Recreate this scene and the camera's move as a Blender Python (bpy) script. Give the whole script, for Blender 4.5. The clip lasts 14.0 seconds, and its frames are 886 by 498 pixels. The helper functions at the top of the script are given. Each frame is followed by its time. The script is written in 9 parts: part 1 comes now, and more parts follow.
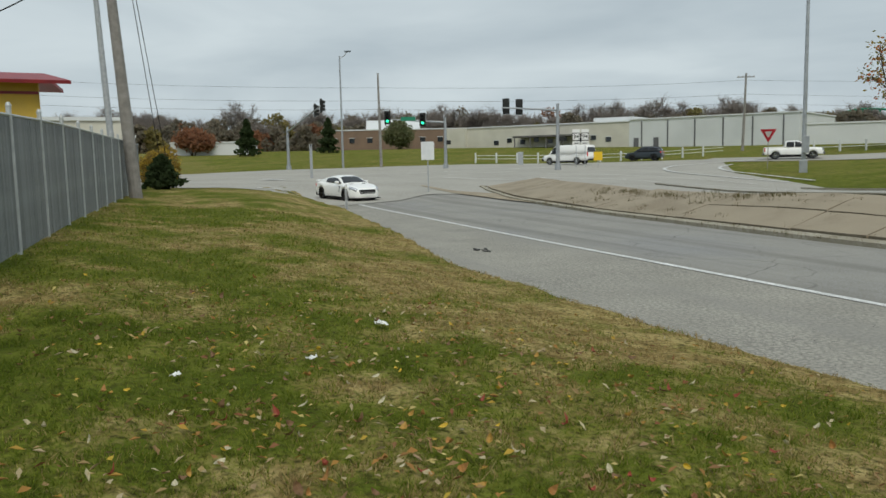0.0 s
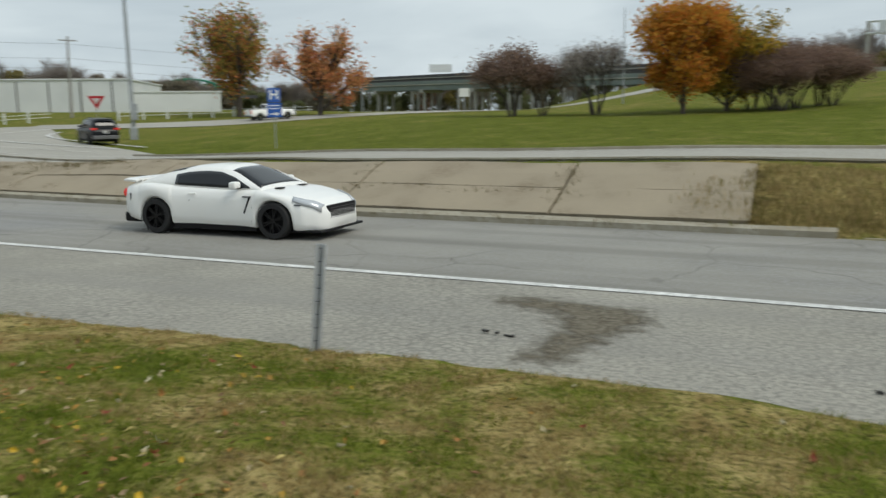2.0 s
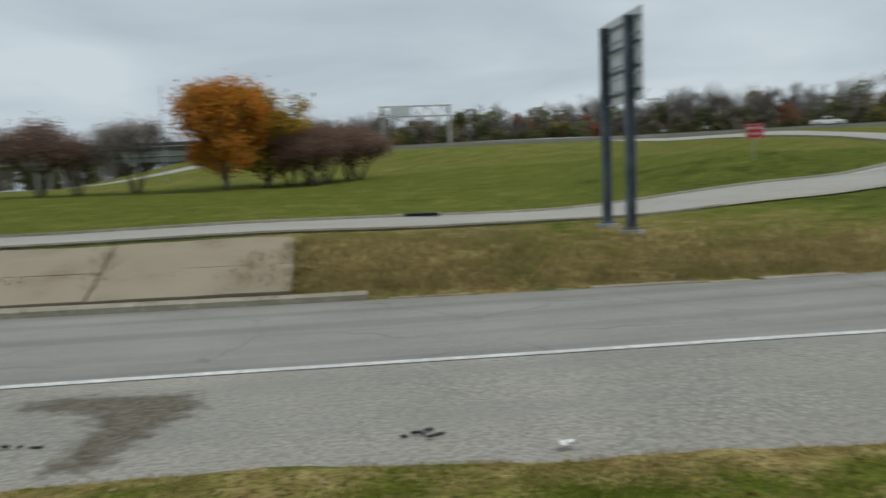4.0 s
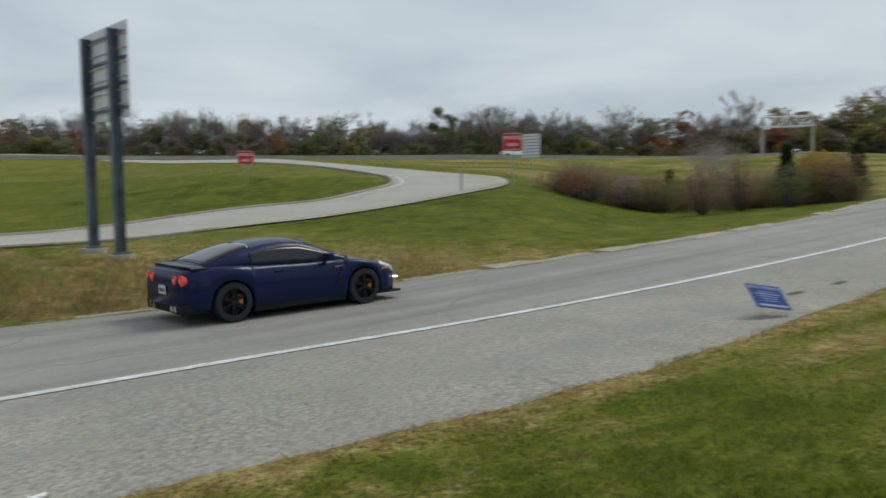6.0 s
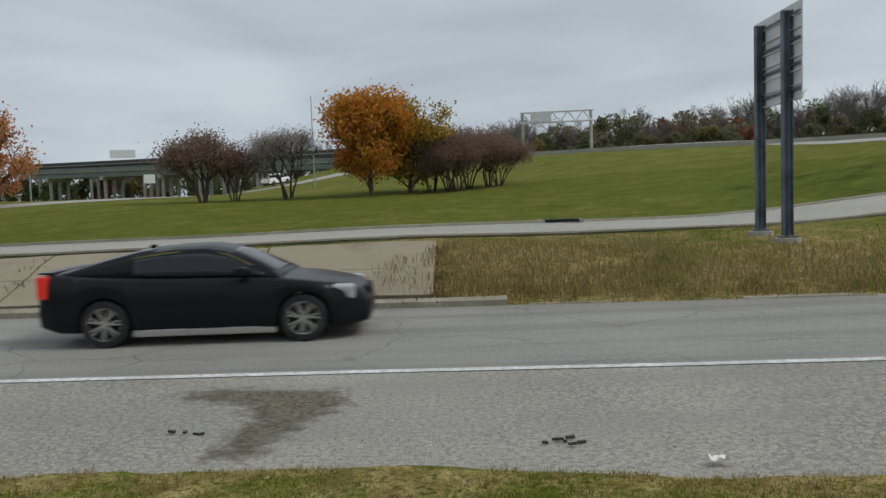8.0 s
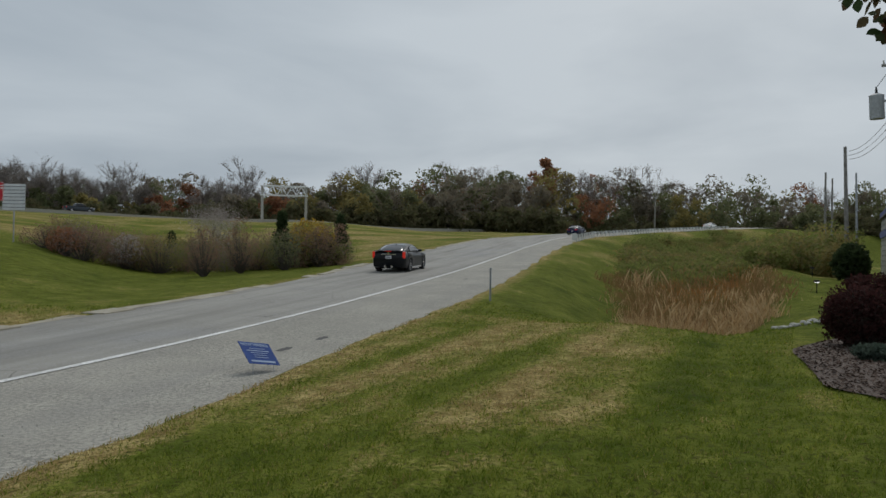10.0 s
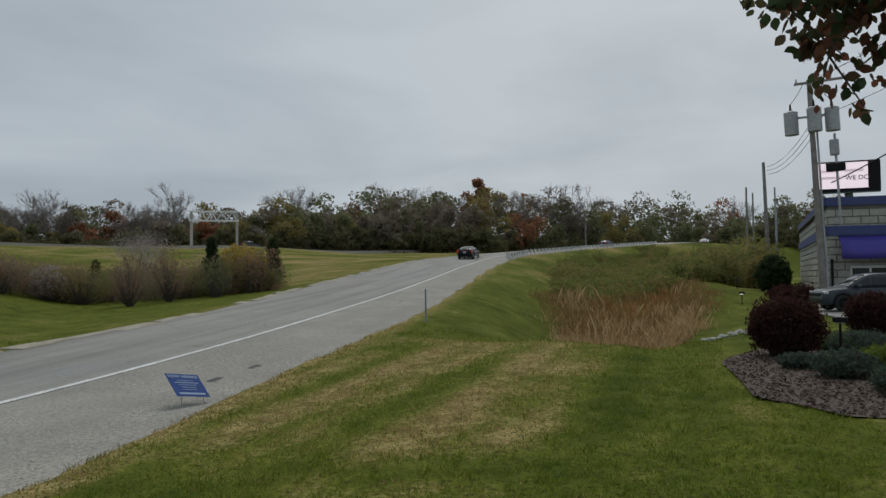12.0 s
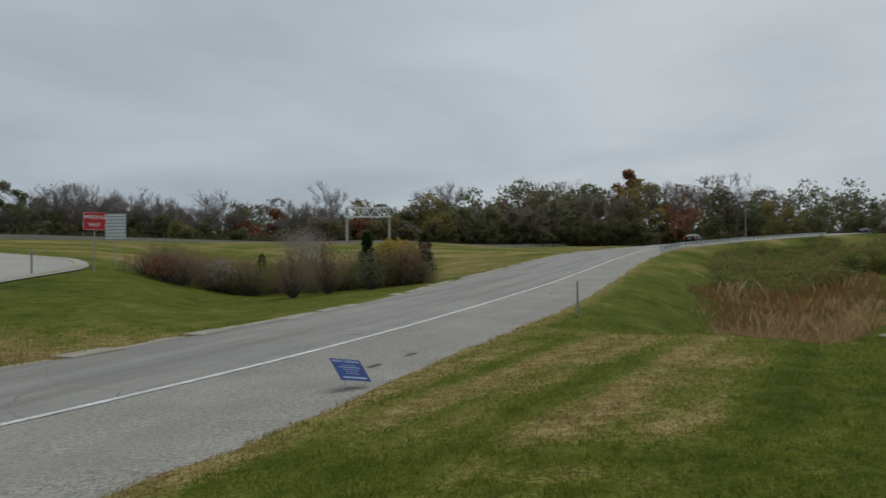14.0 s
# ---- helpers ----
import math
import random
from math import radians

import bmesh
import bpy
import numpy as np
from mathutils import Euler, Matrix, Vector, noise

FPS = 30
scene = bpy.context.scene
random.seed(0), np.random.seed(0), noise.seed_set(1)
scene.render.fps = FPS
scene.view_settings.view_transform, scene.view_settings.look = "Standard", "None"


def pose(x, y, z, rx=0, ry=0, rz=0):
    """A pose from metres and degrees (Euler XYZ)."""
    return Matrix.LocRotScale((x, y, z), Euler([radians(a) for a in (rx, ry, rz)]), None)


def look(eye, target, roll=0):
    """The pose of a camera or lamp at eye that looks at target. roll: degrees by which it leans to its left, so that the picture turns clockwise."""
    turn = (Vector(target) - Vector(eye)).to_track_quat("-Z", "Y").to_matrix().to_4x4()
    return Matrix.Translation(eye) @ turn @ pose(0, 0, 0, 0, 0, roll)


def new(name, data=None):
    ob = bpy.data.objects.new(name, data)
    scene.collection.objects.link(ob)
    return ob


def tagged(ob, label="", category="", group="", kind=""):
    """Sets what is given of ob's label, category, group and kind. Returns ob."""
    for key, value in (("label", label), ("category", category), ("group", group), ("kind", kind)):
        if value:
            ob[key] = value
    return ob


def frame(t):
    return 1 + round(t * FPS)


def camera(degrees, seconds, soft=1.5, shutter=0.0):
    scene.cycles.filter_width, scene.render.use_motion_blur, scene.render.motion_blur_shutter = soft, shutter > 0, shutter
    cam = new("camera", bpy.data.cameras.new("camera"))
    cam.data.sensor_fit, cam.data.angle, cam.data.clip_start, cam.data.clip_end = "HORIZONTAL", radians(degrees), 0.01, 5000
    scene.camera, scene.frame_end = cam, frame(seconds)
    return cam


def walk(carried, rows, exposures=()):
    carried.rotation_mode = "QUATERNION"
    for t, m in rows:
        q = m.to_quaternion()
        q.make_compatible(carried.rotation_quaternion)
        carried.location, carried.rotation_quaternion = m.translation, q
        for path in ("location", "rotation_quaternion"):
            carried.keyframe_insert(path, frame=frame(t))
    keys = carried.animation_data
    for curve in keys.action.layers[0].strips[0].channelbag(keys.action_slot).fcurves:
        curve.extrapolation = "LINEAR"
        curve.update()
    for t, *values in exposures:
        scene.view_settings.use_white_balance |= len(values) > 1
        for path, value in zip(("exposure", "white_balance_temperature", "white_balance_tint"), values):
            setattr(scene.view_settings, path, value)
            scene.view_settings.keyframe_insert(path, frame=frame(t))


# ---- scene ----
EYE = (0.0, 0.0, 2.1)


def aim(yaw, pitch, roll, x=0.0, y=0.0, z=0.0):
    """A camera pose: yaw to the left from +y, pitch up, roll to the left."""
    return pose(EYE[0] + x, EYE[1] + y, EYE[2] + z, 90 + pitch, 0, yaw) @ pose(0, 0, 0, 0, 0, roll)


cam = camera(58.4, 14.0, 1.5, 0.12)
PATH = [
    (0, 68.89, -6.45, -1.19, -0.408, 0.020, -0.025),
    (0.5, 64.23, -6.38, -1.35, -0.306, 0.001, 0.010),
    (1, 58.41, -6.77, -2.19, -0.347, -0.050, 0.011),
    (1.5, 45.31, -8.68, -2.44, -0.351, -0.161, 0.016),
    (2, 23.62, -9.56, -0.72, -0.186, 0.050, -0.019),
    (2.2, 8.90, -9.71, -0.62, -0.079, 0.147, -0.016),
    (2.5, -15.59, -8.83, -1.46, -0.093, 0.206, -0.010),
    (2.8, -44.69, -5.27, -0.67, 0.103, 0.172, 0.033),
    (3, -63.00, -3.80, 0.46, -0.007, 0.092, 0.037),
    (3.2, -72.75, -3.13, 0.05, 0.004, 0.043, 0.056),
    (3.5, -61.50, -3.30, -1.00, 0.000, 0.040, 0.040),
    (4, -8.00, -4.90, -2.00, 0.000, 0.050, 0.020),
    (4.4, 27.00, -5.80, -2.50, -0.050, 0.050, 0.010),
    (4.8, 33.00, -5.60, -2.80, -0.050, 0.060, 0.000),
    (5.1, 22.50, -5.20, -2.90, -0.030, 0.070, 0.000),
    (5.3, 12.23, -5.15, -3.00, -0.004, 0.069, 0.002),
    (5.5, -0.82, -5.53, -1.71, -0.088, 0.038, -0.000),
    (6, -43.26, -4.05, -0.71, 0.151, 0.115, 0.004),
    (6.5, -72.10, -1.12, -1.30, 0.170, -0.016, 0.069),
    (6.8, -78.40, -0.70, -2.00, 0.120, -0.020, 0.050),
    (7, -68.07, -0.68, -2.47, 0.077, -0.020, 0.040),
    (7.2, -46.50, -1.10, -2.90, 0.000, 0.030, 0.020),
    (7.4, -24.50, -1.90, -3.10, -0.050, 0.080, 0.010),
    (7.7, -3.00, -3.30, -2.60, -0.050, 0.080, 0.000),
    (8, 2.00, -4.10, -2.00, -0.040, 0.060, 0.000),
    (8.3, -8.00, -4.30, -1.20, -0.030, 0.030, 0.000),
    (8.7, -36.50, -3.70, -0.20, -0.020, 0.000, 0.000),
    (9, -57.30, -2.70, 0.50, -0.020, -0.020, 0.000),
    (9.3, -69.03, -1.81, 0.82, -0.014, -0.021, -0.007),
    (9.5, -72.61, -0.45, 0.37, 0.023, -0.047, -0.027),
    (10, -78.02, 0.49, 0.96, 0.069, -0.067, -0.014),
    (10.5, -80.61, 1.57, 0.60, 0.129, -0.071, -0.011),
    (11, -82.87, 1.81, -0.38, 0.176, -0.058, -0.002),
    (11.5, -83.98, 1.94, -0.69, 0.137, -0.089, -0.012),
    (12, -82.72, 2.03, -0.62, 0.176, -0.075, 0.003),
    (12.5, -82.95, 2.10, -0.55, 0.219, -0.043, -0.017),
    (13, -86.21, 2.16, -0.54, 0.207, -0.072, -0.011),
    (13.5, -82.95, 2.11, -0.18, 0.125, -0.067, -0.025),
    (14, -72.03, 1.72, -0.66, 0.087, -0.006, -0.070),
]
walk(cam, [(t, aim(*a)) for t, *a in PATH],
     [(0, 0.03, 6700, 6), (2, 0.15, 6700, 6), (2.5, 0.2, 6650, 7), (3.2, -0.13, 6550, 10), (4.2, 0.0, 6600, 8), (5.5, 0.06, 6650, 8), (6.0, 0.03, 6600, 9), (6.5, -0.35, 6500, 10), (7.2, -0.24, 6550, 10), (8.2, -0.1, 6600, 10), (9.3, -0.17, 6550, 10), (10.5, -0.37, 6550, 10), (13.4, -0.38, 6550, 10), (14, -0.37, 6550, 10)])

# ---- light: an even overcast sky and a weak, wide sun behind the clouds ----
SUN_UP, SUN_TURN = 38.0, 98.0
world = bpy.data.worlds.new("overcast_sky")
scene.world = world
world.use_nodes = True
wn, wl = world.node_tree.nodes, world.node_tree.links
wn.clear()


def sky_nodes():
    out = wn.new("ShaderNodeOutputWorld")
    bg = wn.new("ShaderNodeBackground")
    sky = wn.new("ShaderNodeTexSky")
    sky.sky_type, sky.sun_disc = "NISHITA", False
    sky.sun_elevation, sky.sun_rotation = radians(SUN_UP), radians(SUN_TURN)
    sky.air_density, sky.dust_density = 1.0, 4.0
    co = wn.new("ShaderNodeTexCoord")
    # cloud layer: flattened towards the horizon like a real deck
    sep = wn.new("ShaderNodeSeparateXYZ")
    wl.new(co.outputs["Generated"], sep.inputs[0])
    up = wn.new("ShaderNodeMath")
    up.operation = "ADD"
    up.inputs[1].default_value = 0.13
    wl.new(sep.outputs["Z"], up.inputs[0])
    flat = wn.new("ShaderNodeVectorMath")
    flat.operation = "DIVIDE"
    comb = wn.new("ShaderNodeCombineXYZ")
    for k in range(3):
        wl.new(up.outputs[0], comb.inputs[k])
    wl.new(co.outputs["Generated"], flat.inputs[0])
    wl.new(comb.outputs[0], flat.inputs[1])
    n1 = wn.new("ShaderNodeTexNoise")
    n1.inputs["Scale"].default_value, n1.inputs["Detail"].default_value, n1.inputs["Roughness"].default_value = 0.75, 5.0, 0.5
    n1.inputs["Distortion"].default_value = 0.4
    wl.new(flat.outputs[0], n1.inputs["Vector"])
    ramp = wn.new("ShaderNodeValToRGB")
    e = ramp.color_ramp.elements
    e[0].position, e[0].color = 0.33, (0.430, 0.502, 0.572, 1)
    e[1].position, e[1].color = 0.68, (0.590, 0.664, 0.728, 1)
    wl.new(n1.outputs["Fac"], ramp.inputs[0])
    mix = wn.new("ShaderNodeMix")
    mix.data_type, mix.blend_type = "RGBA", "MIX"
    mix.inputs["Factor"].default_value = 0.96
    scale = wn.new("ShaderNodeMix")
    scale.data_type, scale.blend_type = "RGBA", "MULTIPLY"
    scale.inputs["Factor"].default_value = 1.0
    scale.inputs["B"].default_value = (10.2, 10.2, 10.2, 1)
    wl.new(ramp.outputs[0], scale.inputs["A"])
    wl.new(sky.outputs[0], mix.inputs["A"])
    wl.new(scale.outputs["Result"], mix.inputs["B"])
    # brighter cloud towards the hidden sun
    dot = wn.new("ShaderNodeVectorMath")
    dot.operation = "DOT_PRODUCT"
    dot.inputs[1].default_value = (math.sin(radians(SUN_TURN)) * math.cos(radians(SUN_UP)), math.cos(radians(SUN_TURN)) * math.cos(radians(SUN_UP)), math.sin(radians(SUN_UP)))
    wl.new(co.outputs["Generated"], dot.inputs[0])
    gain = wn.new("ShaderNodeMapRange")
    gain.inputs["From Min"].default_value, gain.inputs["From Max"].default_value = 0.1, 1.0
    gain.inputs["To Min"].default_value, gain.inputs["To Max"].default_value = 1.0, 1.03
    wl.new(dot.outputs["Value"], gain.inputs["Value"])
    bright = wn.new("ShaderNodeVectorMath")
    bright.operation = "SCALE"
    wl.new(mix.outputs["Result"], bright.inputs[0])
    wl.new(gain.outputs[0], bright.inputs["Scale"])
    wl.new(bright.outputs[0], bg.inputs[0])
    bg.inputs[1].default_value = 0.1
    wl.new(bg.outputs[0], out.inputs[0])


sky_nodes()
sun = new("sun", bpy.data.lights.new("sun", "SUN"))
sun.data.energy, sun.data.angle, sun.data.color = 1.5, radians(25), (1.0, 0.96, 0.9)
sun.matrix_basis = look((0, 0, 60), (math.sin(radians(SUN_TURN)) * -40, math.cos(radians(SUN_TURN)) * -40, 60 - 47))


# ---- materials ----
def mat(name, base, rough=0.7, metal=0.0, second=None, scale=3.0, fine=None, fine_scale=60.0, bump=0.0, bump_scale=80.0,
        spot=None, spot_scale=0.5, spot_at=(0.55, 0.7), coat=0.0, glow=None, glow_power=1.0, per_object=0.0, alpha=1.0, spec=0.5):
    """A surface with a base colour, slow and fine variation, patches and relief. Sizes are in marks per metre."""
    m = bpy.data.materials.new(name)
    m.use_nodes = True
    nt = m.node_tree
    b = nt.nodes["Principled BSDF"]
    b.inputs["Roughness"].default_value, b.inputs["Metallic"].default_value = rough, metal
    b.inputs["Coat Weight"].default_value = coat
    b.inputs["Specular IOR Level"].default_value = spec
    b.inputs["Base Color"].default_value = (*base, 1)
    if glow:
        b.inputs["Emission Color"].default_value = (*glow, 1)
        b.inputs["Emission Strength"].default_value = glow_power
    if alpha < 1:
        b.inputs["Alpha"].default_value = alpha
    co = nt.nodes.new("ShaderNodeTexCoord")
    colour = None

    def noise_at(s, detail=4.0):
        n = nt.nodes.new("ShaderNodeTexNoise")
        n.inputs["Scale"].default_value, n.inputs["Detail"].default_value = s, detail
        nt.links.new(co.outputs["Object"], n.inputs["Vector"])
        return n.outputs["Fac"]

    def blend(a, colour_b, fac, lo, hi):
        r = nt.nodes.new("ShaderNodeMapRange")
        r.inputs["From Min"].default_value, r.inputs["From Max"].default_value = lo, hi
        nt.links.new(fac, r.inputs["Value"])
        x = nt.nodes.new("ShaderNodeMix")
        x.data_type = "RGBA"
        nt.links.new(r.outputs[0], x.inputs["Factor"])
        if a is None:
            x.inputs["A"].default_value = (*base, 1)
        else:
            nt.links.new(a, x.inputs["A"])
        x.inputs["B"].default_value = (*colour_b, 1)
        return x.outputs["Result"]

    if second:
        colour = blend(colour, second, noise_at(scale), 0.35, 0.65)
    if spot:
        colour = blend(colour, spot, noise_at(spot_scale, 5.0), *spot_at)
    if fine:
        colour = blend(colour, fine, noise_at(fine_scale, 2.0), 0.42, 0.66)
    if per_object:
        info = nt.nodes.new("ShaderNodeObjectInfo")
        hsv = nt.nodes.new("ShaderNodeHueSaturation")
        r = nt.nodes.new("ShaderNodeMapRange")
        r.inputs["To Min"].default_value, r.inputs["To Max"].default_value = 1 - per_object, 1 + per_object
        nt.links.new(info.outputs["Random"], r.inputs["Value"])
        nt.links.new(r.outputs[0], hsv.inputs["Value"])
        if colour is None:
            hsv.inputs["Color"].default_value = (*base, 1)
        else:
            nt.links.new(colour, hsv.inputs["Color"])
        colour = hsv.outputs[0]
    if colour is not None:
        nt.links.new(colour, b.inputs["Base Color"])
    if bump:
        bm_ = nt.nodes.new("ShaderNodeBump")
        bm_.inputs["Strength"].default_value, bm_.inputs["Distance"].default_value = bump, 0.02
        nt.links.new(noise_at(bump_scale, 3.0), bm_.inputs["Height"])
        nt.links.new(bm_.outputs[0], b.inputs["Normal"])
    return m


def glass(name, tint=(0.015, 0.017, 0.02), rough=0.05):
    return mat(name, tint, rough, 0.0, spec=0.45)


def island_mat(name, tints, rough=0.8, through_light=0.5, bump=0.0):
    """Leaves and blades: each loose piece takes one of the tints at random."""
    m = bpy.data.materials.new(name)
    m.use_nodes = True
    nt = m.node_tree
    b = nt.nodes["Principled BSDF"]
    b.inputs["Roughness"].default_value = rough
    b.inputs["Specular IOR Level"].default_value = 0.08
    g = nt.nodes.new("ShaderNodeNewGeometry")
    r = nt.nodes.new("ShaderNodeValToRGB")
    e = r.color_ramp.elements
    n = len(tints)
    while len(e) < n:
        e.new(0.5)
    for k, c in enumerate(tints):
        e[k].position, e[k].color = k / max(1, n - 1), (*c, 1)
    nt.links.new(g.outputs["Random Per Island"], r.inputs[0])
    nt.links.new(r.outputs[0], b.inputs["Base Color"])
    t = nt.nodes.new("ShaderNodeBsdfTranslucent")
    nt.links.new(r.outputs[0], t.inputs["Color"])
    x = nt.nodes.new("ShaderNodeMixShader")
    x.inputs[0].default_value = through_light
    nt.links.new(b.outputs[0], x.inputs[1])
    nt.links.new(t.outputs[0], x.inputs[2])
    nt.links.new(x.outputs[0], nt.nodes["Material Output"].inputs["Surface"])
    return m


def lawn_mat():
    """Mown grass seen as a surface: living green and straw, mixed by the mesh's dryness and by noise."""
    m = bpy.data.materials.new("mown_lawn")
    m.use_nodes = True
    nt = m.node_tree
    b = nt.nodes["Principled BSDF"]
    b.inputs["Roughness"].default_value, b.inputs["Specular IOR Level"].default_value = 0.95, 0.03
    co = nt.nodes.new("ShaderNodeTexCoord")

    def nz(scale, detail):
        n = nt.nodes.new("ShaderNodeTexNoise")
        n.inputs["Scale"].default_value, n.inputs["Detail"].default_value = scale, detail
        nt.links.new(co.outputs["Object"], n.inputs["Vector"])
        return n.outputs["Fac"]

    def mixed(a, c, fac):
        x = nt.nodes.new("ShaderNodeMix")
        x.data_type = "RGBA"
        nt.links.new(fac, x.inputs["Factor"])
        for sock, v in (("A", a), ("B", c)):
            if isinstance(v, tuple):
                x.inputs[sock].default_value = (*v, 1)
            else:
                nt.links.new(v, x.inputs[sock])
        return x.outputs["Result"]

    def ranged(v, lo, hi):
        r = nt.nodes.new("ShaderNodeMapRange")
        r.inputs["From Min"].default_value, r.inputs["From Max"].default_value = lo, hi
        nt.links.new(v, r.inputs["Value"])
        return r.outputs[0]

    green = mixed((0.098, 0.125, 0.016), (0.178, 0.198, 0.034), ranged(nz(2.4, 5), 0.36, 0.64))
    straw = mixed((0.42, 0.335, 0.14), (0.25, 0.18, 0.07), ranged(nz(3.4, 6), 0.38, 0.62))
    at = nt.nodes.new("ShaderNodeAttribute")
    at.attribute_name = "dry"
    add = nt.nodes.new("ShaderNodeMath")
    add.operation = "MULTIPLY_ADD"
    nt.links.new(ranged(nz(14.0, 3), 0.3, 0.7), add.inputs[0])
    add.inputs[1].default_value = 0.6
    nt.links.new(at.outputs["Fac"], add.inputs[2])
    col = mixed(green, straw, ranged(add.outputs[0], 0.35, 1.1))
    lush = nt.nodes.new("ShaderNodeMapRange")
    lush.inputs["From Min"].default_value, lush.inputs["From Max"].default_value = 0.1, -0.8
    nt.links.new(at.outputs["Fac"], lush.inputs["Value"])
    deep = mixed((0.048, 0.074, 0.009), (0.112, 0.130, 0.022), ranged(nz(1.1, 7), 0.40, 0.60))
    col = mixed(col, deep, lush.outputs[0])
    # dark flecks: the shade between blades, put into the colour by noise
    col = mixed(col, (0.045, 0.045, 0.012), ranged(nz(16.0, 4), 0.48, 0.72))
    nt.links.new(col, b.inputs["Base Color"])
    bp = nt.nodes.new("ShaderNodeBump")
    bp.inputs["Strength"].default_value, bp.inputs["Distance"].default_value = 1.0, 0.05
    nt.links.new(nz(26.0, 4), bp.inputs["Height"])
    nt.links.new(bp.outputs[0], b.inputs["Normal"])
    return m


M = {}
M["grass"] = lawn_mat()
M["ramp"] = mat("worn_concrete_lane", (0.282, 0.268, 0.230), 0.85, second=(0.222, 0.211, 0.181), scale=0.6, fine=(0.33, 0.327, 0.32), fine_scale=30,
                bump=0.25, bump_scale=120, spot=(0.22, 0.218, 0.214), spot_scale=0.15, spec=0.3)
M["shoulder"] = mat("cracked_pale_shoulder", (0.41, 0.39, 0.338), 0.9, second=(0.345, 0.328, 0.284), scale=0.8, fine=(0.24, 0.233, 0.205), fine_scale=20,
                    bump=0.8, bump_scale=45, spec=0.2)
def cracked(m, cell, width, dark):
    """Add a net of fine cracks to a paving material."""
    nt = m.node_tree
    b = nt.nodes["Principled BSDF"]
    src = b.inputs["Base Color"].links[0].from_socket
    co = nt.nodes.new("ShaderNodeTexCoord")
    warp = nt.nodes.new("ShaderNodeTexNoise")
    warp.inputs["Scale"].default_value = 2.2 * cell
    nt.links.new(co.outputs["Object"], warp.inputs["Vector"])
    add = nt.nodes.new("ShaderNodeVectorMath")
    add.operation = "MULTIPLY_ADD"
    add.inputs[1].default_value = (0.25 / cell,) * 3
    nt.links.new(warp.outputs["Color"], add.inputs[0])
    nt.links.new(co.outputs["Object"], add.inputs[2])
    v = nt.nodes.new("ShaderNodeTexVoronoi")
    v.feature = "DISTANCE_TO_EDGE"
    v.inputs["Scale"].default_value = cell
    nt.links.new(add.outputs[0], v.inputs["Vector"])
    r = nt.nodes.new("ShaderNodeMapRange")
    r.inputs["From Min"].default_value, r.inputs["From Max"].default_value = 0.0, width
    r.inputs["To Min"].default_value, r.inputs["To Max"].default_value = 1.0, 0.0
    nt.links.new(v.outputs["Distance"], r.inputs["Value"])
    big = nt.nodes.new("ShaderNodeTexNoise")
    big.inputs["Scale"].default_value = 0.35
    nt.links.new(co.outputs["Object"], big.inputs["Vector"])
    mask = nt.nodes.new("ShaderNodeMapRange")
    mask.inputs["From Min"].default_value, mask.inputs["From Max"].default_value = 0.38, 0.6
    nt.links.new(big.outputs["Fac"], mask.inputs["Value"])
    mul = nt.nodes.new("ShaderNodeMath")
    mul.operation = "MULTIPLY"
    nt.links.new(r.outputs[0], mul.inputs[0])
    nt.links.new(mask.outputs[0], mul.inputs[1])
    x = nt.nodes.new("ShaderNodeMix")
    x.data_type = "RGBA"
    nt.links.new(mul.outputs[0], x.inputs["Factor"])
    nt.links.new(src, x.inputs["A"])
    x.inputs["B"].default_value = (*dark, 1)
    nt.links.new(x.outputs["Result"], b.inputs["Base Color"])


def streaked(m, dark, amount, lo, hi, along=0.035, across=1.3):
    """Add long worn streaks that run with the traffic."""
    nt = m.node_tree
    b = nt.nodes["Principled BSDF"]
    src = b.inputs["Base Color"].links[0].from_socket
    co = nt.nodes.new("ShaderNodeTexCoord")
    mp = nt.nodes.new("ShaderNodeMapping")
    mp.inputs["Scale"].default_value = (along, across, 1.0)
    nt.links.new(co.outputs["Object"], mp.inputs["Vector"])
    n = nt.nodes.new("ShaderNodeTexNoise")
    n.inputs["Scale"].default_value, n.inputs["Detail"].default_value = 1.0, 5.0
    nt.links.new(mp.outputs[0], n.inputs["Vector"])
    r = nt.nodes.new("ShaderNodeMapRange")
    r.inputs["From Min"].default_value, r.inputs["From Max"].default_value = lo, hi
    r.inputs["To Max"].default_value = amount
    nt.links.new(n.outputs["Fac"], r.inputs["Value"])
    x = nt.nodes.new("ShaderNodeMix")
    x.data_type = "RGBA"
    nt.links.new(r.outputs[0], x.inputs["Factor"])
    nt.links.new(src, x.inputs["A"])
    x.inputs["B"].default_value = (*dark, 1)
    nt.links.new(x.outputs["Result"], b.inputs["Base Color"])


streaked(M["ramp"], (0.15, 0.145, 0.128), 0.6, 0.46, 0.68)
streaked(M["ramp"], (0.33, 0.317, 0.28), 0.3, 0.50, 0.75, 0.06, 1.7)
streaked(M["shoulder"], (0.27, 0.262, 0.24), 0.6, 0.48, 0.7, 0.08, 0.9)
cracked(M["ramp"], 0.35, 0.006, (0.11, 0.105, 0.095))
cracked(M["shoulder"], 9.0, 0.10, (0.20, 0.193, 0.172))
M["slope"] = mat("tan_slope_concrete", (0.35, 0.295, 0.215), 0.9, second=(0.29, 0.245, 0.18), scale=0.7, fine=(0.32, 0.275, 0.205), fine_scale=18, bump=0.3, spec=0.2, spot=(0.21, 0.165, 0.11), spot_scale=0.7, spot_at=(0.5, 0.75))
